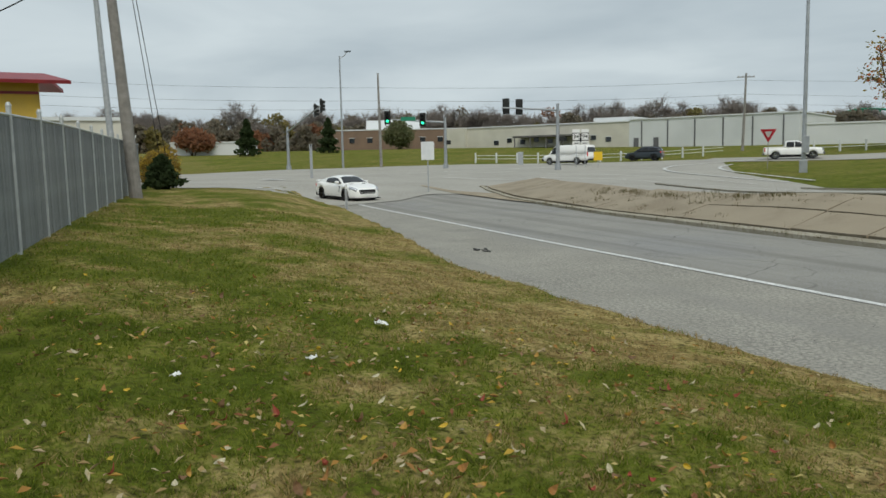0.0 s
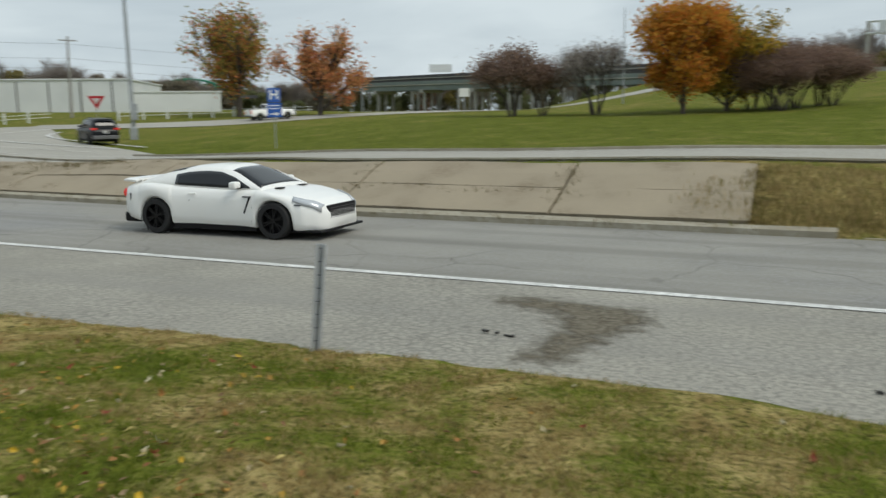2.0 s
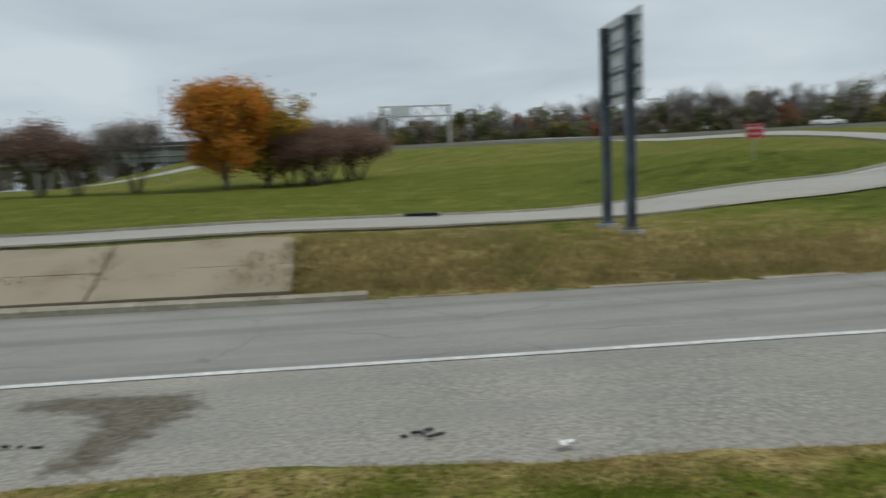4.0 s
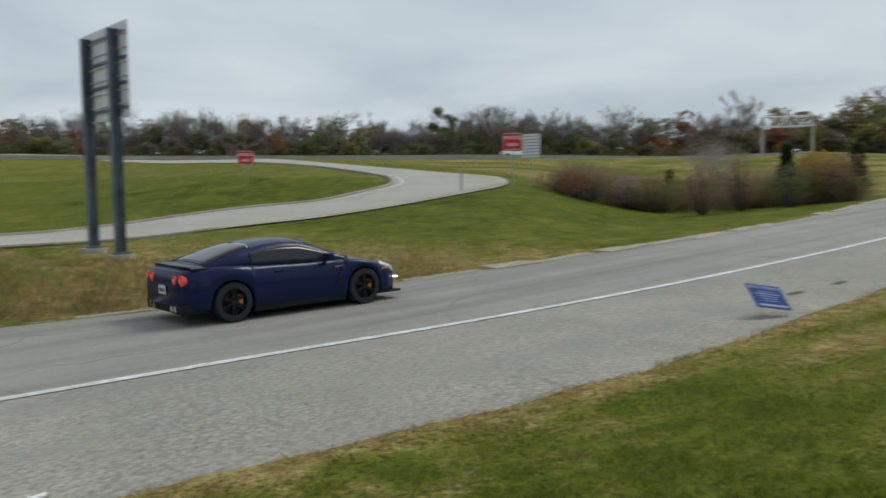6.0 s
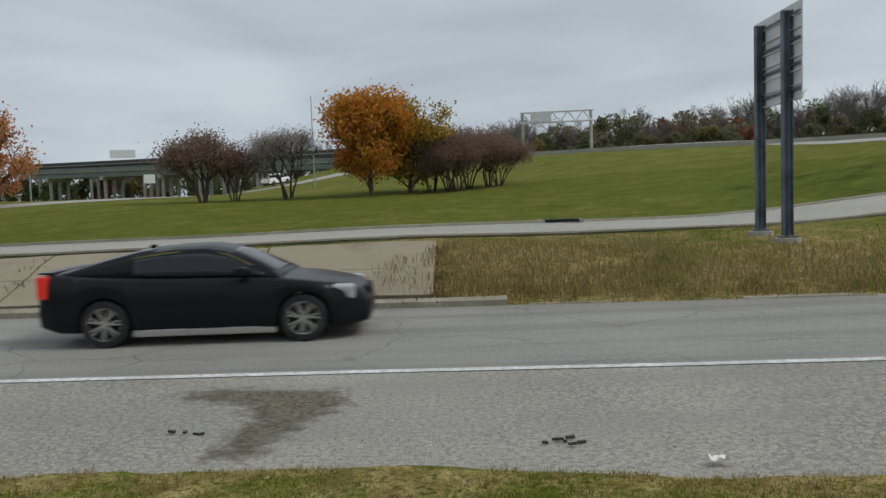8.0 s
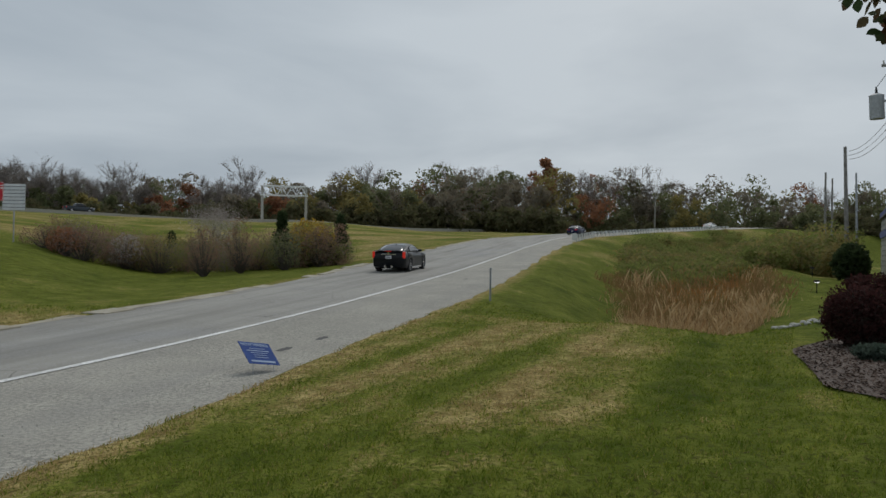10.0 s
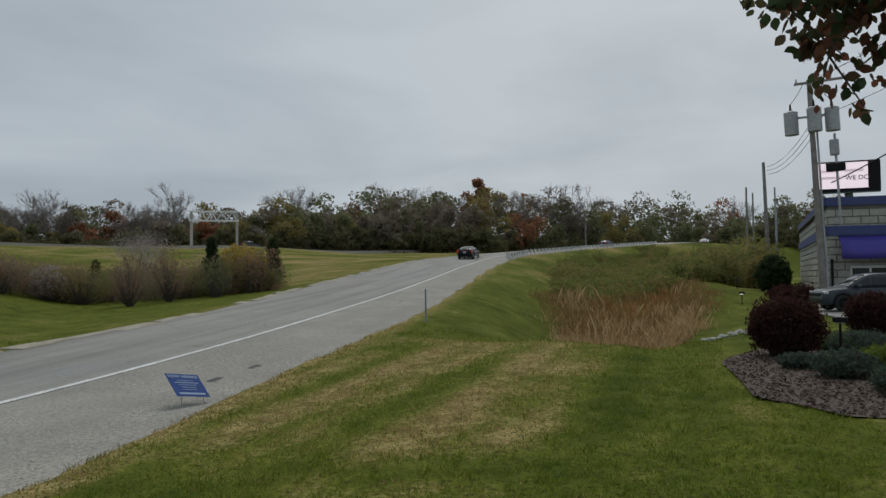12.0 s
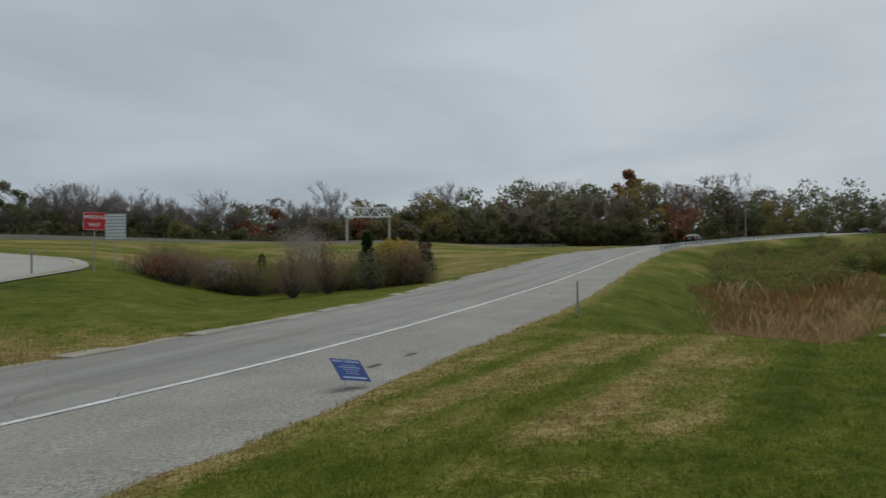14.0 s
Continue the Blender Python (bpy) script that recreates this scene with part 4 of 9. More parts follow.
def crossover(name, paint, label):
    car, wheels, width = make_car(name, WAGON, paint, label, "car", M["rim_dark"])
    for side in (1, -1):
        part("tail_lamp", box(-2.13, side * 0.70, 1.00, 0.14, 0.34, 0.13, bevel=0.03), M["lamp_red"], car, "red tail lamp")
        part("headlight", box(2.02, side * 0.68, 0.82, 0.22, 0.30, 0.13, bevel=0.04), M["lamp_white"], car)
        part("roof_rail", box(-0.7, side * 0.58, 1.68, 1.9, 0.035, 0.035, bevel=0.012), M["black"], car)
    part("rear_bumper", box(-2.16, 0, 0.48, 0.14, 1.6, 0.24, bevel=0.05), M["grey_plastic"], car)
    part("roof_spoiler", box(-1.98, 0, 1.60, 0.30, 1.15, 0.04, bevel=0.015), M["black"], car)
    part("grille", box(2.17, 0, 0.72, 0.06, 1.1, 0.16, bevel=0.02), M["black"], car)
    plate_bars(car, -2.212, 0.80, -1)
    return car, wheels


black_suv, black_suv_wheels = crossover("black_suv", M["paint_black"], "black compact crossover with red tail lamps")
slate_suv, slate_wheels = crossover("slate_suv", M["paint_slate"], "dark slate crossover waiting at the junction")

TRUCK = dict(length=5.80, width=2.0, height=1.92, wheels=(1.85, -1.80), tyre=0.40, tyre_w=0.26, track=0.97, ground=0.30, flare=0.02, arch=1.15,
             top=[(-2.9, 1.0), (-2.88, 1.22), (-0.9, 1.24), (1.1, 1.20), (1.7, 1.18), (2.6, 1.12), (2.82, 1.0), (2.9, 0.7)],
             low=[(-2.9, 0.50), (0, 0.40), (2.9, 0.42)],
             plan=[(-2.9, 0.95), (-2.0, 0.98), (1.8, 0.98), (2.6, 0.95), (2.9, 0.85)],
             roof=[(-0.95, 1.22), (-0.85, 1.75), (-0.6, 1.90), (0.2, 1.92), (0.6, 1.85), (1.05, 1.5), (1.4, 1.2)],
             belt=[(-2.9, 0.93), (2.0, 0.92)], roof_width=0.74, side_glass=[(-0.75, 0.0), (0.08, 1.12)], front_glass=(0.66, 1.34), rear_glass=(-0.93, -0.84),
             mirror=(0.95, 1.25), mirror_mat=None, seams=[[(0.04, 1.15), (0.04, 0.5)], [(1.2, 1.15), (1.2, 0.5)], [(-0.92, 1.15), (-0.92, 0.5)]], spokes=6)


def pickup(name, paint, label, rim="rim_chrome", group=""):
    spec = dict(TRUCK, mirror_mat=M["black"])
    car, wheels, width = make_car(name, spec, paint, label, "pickup truck", M[rim], group)
    part("cargo_bed", box(-1.92, 0, 1.245, 1.75, 1.6, 0.03), M["black"], car, "dark open load bed")
    part("tailgate", box(-2.905, 0, 0.95, 0.04, 1.55, 0.50, bevel=0.015), paint, car)
    part("rear_bumper", box(-2.97, 0, 0.55, 0.16, 1.85, 0.18, bevel=0.03), M["grey_plastic"], car)
    part("front_bumper", box(2.90, 0, 0.58, 0.18, 1.85, 0.25, bevel=0.05), M["grey_plastic"], car)
    part("grille", box(2.90, 0, 0.90, 0.06, 1.15, 0.30, bevel=0.03), M["black"], car)
    for side in (1, -1):
        part("tail_lamp", box(-2.87, side * 0.88, 1.0, 0.10, 0.16, 0.38, bevel=0.03), M["lamp_red"], car)
        part("headlight", box(2.80, side * 0.80, 0.92, 0.18, 0.28, 0.24, bevel=0.04), M["lamp_white"], car)
        part("bed_wall", box(-1.9, side * 0.88, 1.26, 1.9, 0.12, 0.07, bevel=0.02), paint, car)
    return car, wheels


white_pickup, pickup_wheels = pickup("white_pickup", M["paint_white"], "white pickup truck with an open load bed")

BOXY = dict(length=5.69, width=2.01, height=2.10, wheels=(1.95, -1.50), tyre=0.37, tyre_w=0.24, track=0.97, ground=0.26, flare=0.01, arch=1.15,
            top=[(-2.84, 1.05), (-2.82, 1.15), (1.5, 1.15), (1.9, 1.12), (2.6, 1.0), (2.8, 0.9), (2.84, 0.7)],
            low=[(-2.84, 0.45), (0, 0.35), (2.84, 0.40)], plan=[(-2.84, 0.95), (-2.5, 0.985), (1.9, 0.985), (2.6, 0.93), (2.84, 0.85)],
            roof=[(-2.82, 1.15), (-2.76, 1.95), (-2.6, 2.08), (0.9, 2.10), (1.25, 2.0), (1.65, 1.6), (2.0, 1.14)],
            belt=[(-2.9, 0.97), (2.0, 0.95)], roof_width=0.84, side_glass=[(0.72, 1.58)], front_glass=(1.3, 1.95), rear_glass=(-2.81, -2.77),
            mirror=(1.5, 1.2), mirror_mat=None, seams=[[(0.62, 1.1), (0.62, 0.45)], [(1.62, 1.05), (1.62, 0.6)]], spokes=8)


def cargo_van():
    spec = dict(BOXY, mirror_mat=M["black"])
    car, wheels, width = make_car("white_van", spec, M["paint_white"], "white full-size panel van stopped at the junction", "van", M["rim_chrome"])
    part("front_bumper", box(2.80, 0, 0.52, 0.24, 1.9, 0.26, bevel=0.06), M["black"], car, "black front bumper")
    part("grille", box(2.82, 0, 0.80, 0.06, 1.2, 0.22, bevel=0.03), M["black"], car)
    part("rear_bumper", box(-2.86, 0, 0.5, 0.12, 1.85, 0.16, bevel=0.03), M["black"], car)
    for side in (1, -1):
        part("headlight", box(2.74, side * 0.78, 0.82, 0.20, 0.26, 0.20, bevel=0.04), M["lamp_white"], car)
        part("tail_lamp", box(-2.83, side * 0.92, 1.1, 0.06, 0.14, 0.45, bevel=0.02), M["lamp_red"], car)
        part("body_crease", box(-0.9, side * 1.0, 1.0, 3.4, 0.015, 0.02), M["grey_plastic"], car)
    return car, wheels


white_van, van_wheels = cargo_van()


# ---- placing by bearing and distance from the stand ----
def at(az, d, lift=0.0):
    a = radians(az + float(bearing_trim(az)))
    x, y = -math.sin(a) * d, math.cos(a) * d
    return Vector((x, y, gz(x, y) + lift))


def high(az, d, el):
    """The height at which a thing d away shows at an elevation."""
    return 2.1 + d * math.tan(radians(el - float(dip_trim(az))))


def stand(az, d, turn=0.0, lift=0.0):
    """A pose on the land, its +y pointing away from the stand."""
    return Matrix.Translation(at(az, d, lift)) @ Matrix.Rotation(radians(az + turn), 4, "Z")


slate_suv.matrix_basis = Matrix.Translation(at(55.2, 100, 0.06)) @ Matrix.Rotation(radians(55 + 165), 4, "Z")
white_van.matrix_basis = Matrix.Translation(at(60.4, 90, 0.06)) @ Matrix.Rotation(radians(60 + 150), 4, "Z")

M["zinc"] = mat("weathered_zinc", (0.42, 0.44, 0.46), 0.6, 0.2, second=(0.33, 0.35, 0.37), scale=8.0)
M["wood_pole"] = mat("weathered_pole_wood", (0.29, 0.275, 0.255), 0.9, second=(0.20, 0.19, 0.175), scale=4.0, bump=0.4)
M["sign_red"] = mat("red_sign_face", (0.55, 0.02, 0.035), 0.5)
M["sign_white"] = mat("white_sign_face", (0.78, 0.78, 0.76), 0.5)
M["sign_blue"] = mat("blue_sign_face", (0.02, 0.10, 0.42), 0.5)
M["sign_green"] = mat("green_sign_face", (0.01, 0.20, 0.11), 0.5)
M["sign_yellow"] = mat("yellow_sign_face", (0.75, 0.48, 0.02), 0.5)
M["alu"] = mat("sign_back_aluminium", (0.72, 0.74, 0.75), 0.6, 0.0, second=(0.62, 0.64, 0.66), scale=2.0)
M["beam"] = mat("painted_steel_beam", (0.15, 0.18, 0.215), 0.55, 0.2, second=(0.08, 0.10, 0.125), scale=3.0)
M["concrete"] = mat("plain_concrete", (0.42, 0.41, 0.38), 0.9, second=(0.34, 0.33, 0.30), scale=0.8, fine=(0.38, 0.37, 0.34), fine_scale=15)
M["black_matt"] = mat("signal_housing", (0.01, 0.011, 0.01), 0.6)
M["green_light"] = mat("green_signal_lens", (0.02, 0.5, 0.25), 0.3, glow=(0.03, 1.0, 0.45), glow_power=2.2)
M["weed"] = island_mat("dry_weeds", [(0.10, 0.075, 0.035), (0.17, 0.13, 0.06), (0.22, 0.17, 0.085), (0.09, 0.10, 0.03), (0.13, 0.10, 0.05)])


def text_on(parent, words, size, m, material, name="lettering"):
    """Raised letters of the built-in font, turned into a mesh."""
    cu = bpy.data.curves.new(name, "FONT")
    cu.body, cu.size, cu.align_x, cu.align_y, cu.extrude, cu.offset = words, size, "CENTER", "CENTER", 0.002, size * 0.018
    tmp = bpy.data.objects.new(name, cu)
    scene.collection.objects.link(tmp)
    dg = bpy.context.evaluated_depsgraph_get()
    me = bpy.data.meshes.new_from_object(tmp.evaluated_get(dg))
    bpy.data.objects.remove(tmp)
    me.materials.clear()
    me.materials.append(material)
    ob = new(name, me)
    ob.parent = parent
    ob.matrix_basis = m
    return ob


FACE = Matrix.Rotation(math.pi / 2, 4, "X")  # letters upright, read from -y


# ---- slope paving beside the ramp ----
def slope_paving():
    base = raw("slope_paving", [(0, 15, -0.3), (0, 15.2, -0.3), (-1, 15, -0.3)], [(0, 1, 2)], M["slope"])
    tagged(base, "tan concrete slope paving, cracked, with weeds in its joints", "slope paving", kind="structure")
    joints = [-0.75, -4.4, -9.2, -13.2, -15.5, -20.5, -26, -32, -38.5, -45]
    for j in range(len(joints) - 1):
        xa, xb = joints[j] - 0.03, joints[j + 1] + 0.03
        for r0, r1 in ((0.04, 0.50), (0.515, 1.0)):
            if xb < -28 and r0 < 0.5:
                r1 = 0.9
            elif xb < -28:
                continue
            bm = bmesh.new()
            n = 6
            grid = []
            tilt = rnd.uniform(-0.015, 0.015)
            for i in range(n + 1):
                x = xa + (xb - xa) * i / n
                row = []
                for k in range(3):
                    f = r0 + (r1 - r0) * k / 2
                    w = float(knots(x, [(-60, 5), (-20, 2.6), (-8, 2.4), (4, 2.6)]))
                    y = float(edge_far(x)) + 0.16 + w * f
                    row.append(bm.verts.new((x, y, gz(x, y) + 0.035 + tilt * (k - 1) + rnd.uniform(-0.006, 0.006))))
                grid.append(row)
            for a, b in zip(grid[:-1], grid[1:]):
                for k in range(2):
                    bm.faces.new((a[k], b[k], b[k + 1], a[k + 1]))
            bmesh.ops.recalc_face_normals(bm, faces=bm.faces)
            bmesh.ops.solidify(bm, geom=bm.faces[:], thickness=0.10)
            part("slab", bm, M["slope"], base)


slope_paving()
# flat concrete cap on the median's top, towards its nose
fan("median_top", 46, 70.5, [(46, 24.0), (52, 25.8), (58, 30.5), (64, 38), (68, 44.5), (70.5, 51.0)], [(46, 25.6), (52, 29.0), (58, 35.5), (64, 43), (68, 47.0), (70.5, 51.6)], 0.055, M["slope"],
    "tan concrete median top with broken edges", "median", n=24, cols=3)


def kerb(name, pts, label, h=0.15, w=0.2, step=1.0):
    ribbon(name, pts, w, h, M["curb"], label=label, category="kerb", step=step, cols=1, depth=h + 0.1)


kerb("kerb", [(x, float(edge_far(x)) + 0.08) for x in (0.6, -5, -10, -15, -20, -25, -30, -36, -41, -46)], "worn tan concrete kerb along the ramp", 0.11)
ribbon("kerb_island", LOOP[:12], 0.25, 0.16, M["curb"], offset=3.85, label="low concrete kerb round the grass island", category="kerb", step=1.0, cols=1, depth=0.25)
ribbon("kerb_lip", LOOP[:5], 0.12, 0.10, M["curb"], offset=-3.75, label="thin edge strip of the loop road", category="kerb", step=1.0, cols=1, depth=0.15)

# broken concrete edge on the far side, to the right
rb = random.Random(11)


def broken_edge():
    base = empty("road_edge", pose(0, 0, 0), "broken pale concrete edge strip beside the ramp lane", "road edge", kind="structure")
    x = 1.0
    while x < 95:
        l = rb.uniform(0.8, 2.6)
        if rb.random() < 0.86:
            y = float(edge_far(x)) + rb.uniform(-0.05, 0.15)
            bm = box(0, 0, 0, l, rb.uniform(0.35, 0.75), 0.16, bevel=0.03)
            o = part("slab", bm, M["curb"], base)
            d = float(edge_far(x + 1) - edge_far(x))
            slope = float(rise(x + 1) - rise(x))
            o.matrix_basis = Matrix.Translation((x + l / 2, y + 0.1, float(rise(x + l / 2)) - 0.055 + rb.uniform(-0.02, 0.02))) @ Euler((0, -math.atan(slope), math.atan(d) + rb.uniform(-0.04, 0.04))).to_matrix().to_4x4()
        x += l + rb.uniform(0.02, 0.4)


broken_edge()


def weeds(name, spots, label, material=None, height=0.25, per=30, spread=0.25):
    """Tufts of dry stems growing along lines of spots."""
    r = random.Random(len(spots) * 7 + 1)
    vs, fs = [], []
    for (x, y, z, s) in spots:
        for _ in range(per):
            px, py = x + r.gauss(0, spread), y + r.gauss(0, spread)
            h, a, w = height * s * r.uniform(0.4, 1.2), r.uniform(0, math.tau), r.uniform(0.006, 0.014) * (1 + height)
            lx, ly = r.gauss(0, 0.35) * h, r.gauss(0, 0.35) * h
            k = len(vs)
            pz = z if z is not None else gz(px, py)
            vs += [(px - math.cos(a) * w, py - math.sin(a) * w, pz - 0.02), (px + math.cos(a) * w, py + math.sin(a) * w, pz - 0.02), (px + lx, py + ly, pz + h)]
            fs.append((k, k + 1, k + 2))
    return tagged(raw(name, vs, fs, material or M["weed"]), label, "weeds", kind="stuff")


def slope_weeds():
    r = random.Random(4)
    spots = []
    for x in np.arange(-9.5, -0.6, 0.10):
        w = 2.4
        y = float(edge_far(x)) + 0.16 + w * (0.51 + 0.03 * math.sin(x * 2.1))
        if r.random() < 0.8:
            spots.append((x, y, gz(x, y) + 0.04, r.uniform(0.15, 0.6)))
    for jx, s0 in ((-4.4, 1.0), (-9.2, 0.8), (-13.2, 0.4), (-15.5, 0.3), (-0.8, 1.0)):
        for f in np.arange(0.1, 1.0, 0.045):
            if r.random() < 0.55 * s0 + 0.2:
                y = float(edge_far(jx)) + 0.16 + 2.4 * f
                spots.append((jx + r.gauss(0, 0.06), y, gz(jx, y) + 0.04, r.uniform(0.2, 0.9) * s0))
    for x in np.arange(-46, 0, 0.16):
        if r.random() < 0.55:
            y = float(edge_far(x)) + 0.2
            spots.append((x, y, gz(x, y) + 0.04, r.uniform(0.1, 0.5)))
    for x in np.arange(-44, -15, 0.12):
        y = float(edge_far(x)) + (r.gauss(2.35, 0.22) if r.random() < 0.7 else r.uniform(0.3, 2.2))
        spots.append((x, y, gz(x, y) + 0.04, r.uniform(0.3, 1.0) * (1.2 if -30 < x < -18 else 0.5)))
    weeds("joint_weeds", spots, "dry brown weeds rooted in concrete joints", None, 0.21, 34, 0.13)


slope_weeds()


# ---- posts and signs by the ramp ----
def channel_post(name, m, h, label, lean=0.0, top=None, width=0.055):
    e = empty(name, m @ Matrix.Rotation(lean, 4, "Y"), label, "post")
    bm = bmesh.new()
    for x, y, sx, sy in ((0, 0.02, width, 0.006), (width / 2, 0, 0.006, 0.045), (-width / 2, 0, 0.006, 0.045), (width * 0.75, -0.02, width * 0.5, 0.006), (-width * 0.75, -0.02, width * 0.5, 0.006)):
        add_box(bm, x, y, h / 2 - 0.1, sx, sy, h + 0.2)
    part("channel", bm, M["zinc"], e)
    for k in range(int(h / 0.12)):
        part("bolt_hole", tube((0, 0.012, 0.1 + k * 0.12), (0, 0.025, 0.1 + k * 0.12), 0.008, n=8), M["black"], e)
    if top:
        part("reflector", box(0, -0.03, h - 0.1, 0.08, 0.01, 0.16, bevel=0.003), top, e)
    return e


channel_post("sign_stub_post", Matrix.Translation((-4.0, 5.88, gz(-4.0, 5.88))) @ Matrix.Rotation(radians(40), 4, "Z"), 0.98, "bent galvanised steel post stub at the grass edge", 0.09, width=0.048)
channel_post("marker_post", stand(-82.85, 25.6), 1.10, "thin galvanised steel marker post in the grass", 0.0, width=0.03)
channel_post("marker_post", stand(76.4, 34.9), 1.05, "thin pale marker post at the road edge", 0.0, M["sign_white"])
channel_post("marker_post", stand(-45.4, 46), 1.25, "thin steel marker post beside the loop road", 0.0)


def guide_sign():
    e = empty("guide_sign", Matrix.Translation((7.15, 19.1, gz(7.15, 19.1))), "large road sign seen from its ribbed back on two steel beams", "road sign")
    for y in (-0.84, 0.82):
        z0 = gz(7.15, 19.1 + y) - gz(7.15, 19.1)
        bm = bmesh.new()
        add_box(bm, 0, y, (5.12 + z0) / 2, 0.012, 0.10, 5.12 - z0)
        add_box(bm, -0.10, y, (5.12 + z0) / 2, 0.016, 0.17, 5.12 - z0)
        add_box(bm, 0.10, y, (5.12 + z0) / 2, 0.016, 0.17, 5.12 - z0)
        add_box(bm, 0, y, (5.12 + z0) / 2, 0.2, 0.014, 5.12 - z0)
        part("post", bm, M["beam"], e)
        part("footing", tube((0, y, z0 - 0.3), (0, y, z0 + 0.09), 0.30, n=20), M["concrete"], e)
        part("base_plate", box(0, y, z0 + 0.12, 0.36, 0.3, 0.04), M["beam"], e)
    for k in range(7):
        z = 3.28 + k * 0.305
        part("sign_panel", box(0.13, 0.02, z, 0.025, 2.75, 0.298, bevel=0.004), M["alu"], e)
        part("panel_rib", box(0.10, 0.02, z - 0.13, 0.06, 2.75, 0.02), M["alu"], e)
    for k in range(4):
        part("cross_rail", box(0.085, 0.02, 3.36 + k * 0.55, 0.05, 2.70, 0.06), M["beam"], e)


guide_sign()


def board_sign(name, m, w, h, height, face, label, category="road sign", posts=(0,), back=False):
    e = empty(name, m, label, category)
    for x in posts:
        part("post", box(x, 0.03, height / 2 - 0.15, 0.06, 0.05, height + 0.3), M["steel"], e)
    plate = part("sign_face", box(0, -0.012, height - h / 2, w, 0.012, h, bevel=0.003), face, e)
    return e, plate


for az, d, sc in ((-29.9, 55, 1.0), (-49.1, 48.0, 1.12)):
    zc = high(az, d, 3.04 if sc == 1.0 else 4.05) - at(az, d).z
    w, h = 1.06 * sc, 0.92 * sc if sc == 1.0 else 1.0
    e, plate = board_sign("wrong_way_sign", stand(az, d, 8), w, h, zc + h / 2, M["sign_red"], "red and white wrong-way sign on a steel post", posts=(0,))
    for k, wd in enumerate(("WRONG", "WAY")):
        text_on(plate, wd, 0.25 * sc, Matrix.Translation((0, -0.024, zc + 0.19 * sc - k * 0.37 * sc)) @ FACE, M["sign_white"])
    for x, z, sx, sz in ((0, zc + h / 2 - 0.03, w - 0.03, 0.018), (0, zc - h / 2 + 0.03, w - 0.03, 0.018), (w / 2 - 0.03, zc, 0.018, h - 0.05), (-w / 2 + 0.03, zc, 0.018, h - 0.05)):
        part("border", box(x, -0.021, z, sx, 0.006, sz), M["sign_white"], plate)

# the pale back of a sign beyond it
e, plate = board_sign("road_sign", stand(-50.4, 52, -30), 1.35, 1.5, high(-50.4, 52, 4.55) - at(-50.4, 52).z, M["alu"], "grey ribbed back of a road sign on a post")
for k in range(7):
    part("rib", box(0, -0.03, high(-50.4, 52, 4.55) - at(-50.4, 52).z - 0.15 - k * 0.2, 1.3, 0.03, 0.03), M["beam"], plate)


def yard_sign():
    r, u, f = Vector((0.407, -0.914, 0)), Vector((0, 0, 1)), Vector((-0.914, -0.407, 0))
    e1 = (r * 0.80 - u * 0.15 + f * -0.60).normalized()
    e2 = (r * -0.55 + u * 0.66 + f * -0.60)
    e2 = (e2 - e1 * e2.dot(e1)).normalized()
    n = e1.cross(e2)
    c = at(-66.35, 13.0)
    c.z = high(-66.35, 13.0, -6.6)
    m = Matrix((e1, e2, n)).transposed().to_4x4()
    m.translation = c
    e = empty("yard_sign", m, "blue corrugated hiring sign leaning on wire legs", "yard sign")
    w, h = 0.60, 0.50
    plate = part("board", box(0, 0, 0, w, h, 0.006), M["yard_blue"], e, "blue printed board")
    text_on(plate, "NOW HIRING!", 0.082, Matrix.Translation((-0.01, 0.185, 0.006)), M["yard_text"])
    for k, (wd, hh) in enumerate(((0.30, 0.009), (0.42, 0.016), (0.32, 0.010), (0.26, 0.010), (0.28, 0.009))):
        part("text_bar", box(0, 0.10 - k * 0.05, 0.006, wd, hh, 0.003), M["yard_text"], plate)
    part("text_bar", box(0, -0.19, 0.006, 0.46, 0.035, 0.003), M["yard_text"], plate)
    inv = m.inverted()
    for x in (-0.2, 0.2):
        a = Vector((x, -h / 2 + 0.05, -0.005))
        b = inv @ Vector(((m @ a).x, (m @ a).y, gz((m @ a).x, (m @ a).y) - 0.1))
        part("wire_leg", tube(a, b, 0.006, n=6), M["steel"], e)


M["yard_text"] = mat("faded_pale_print", (0.32, 0.40, 0.54), 0.9, second=(0.33, 0.41, 0.53), scale=9)
M["yard_blue"] = mat("printed_blue_board", (0.010, 0.05, 0.22), 0.85, second=(0.010, 0.04, 0.18), scale=6)
yard_sign()


def hospital_sign():
    d, az = 46, 35.8
    top = high(az, d, 2.25) - at(az, d).z
    e, plate = board_sign("hospital_sign", stand(az, d), 0.70, 0.76, top, M["sign_blue"], "blue and white hospital direction sign on a post")
    text_on(plate, "H", 0.74, Matrix.Translation((0, -0.024, top - 0.38)) @ FACE, M["sign_white"])
    p2 = part("direction_panel", box(0, -0.012, top - 1.20, 0.78, 0.012, 0.80, bevel=0.003), M["sign_blue"], e)
    for k in range(2):
        part("text_bar", box(0, -0.022, top - 0.96 - k * 0.16, 0.52, 0.006, 0.055), M["sign_white"], p2)
    bm = bmesh.new()
    add_box(bm, -0.08, -0.022, top - 1.42, 0.34, 0.006, 0.07)
    v = [bm.verts.new(p) for p in ((0.06, -0.025, top - 1.30), (0.26, -0.025, top - 1.42), (0.06, -0.025, top - 1.54))]
    bm.faces.new(v)
    part("arrow", bm, M["sign_white"], p2)


hospital_sign()


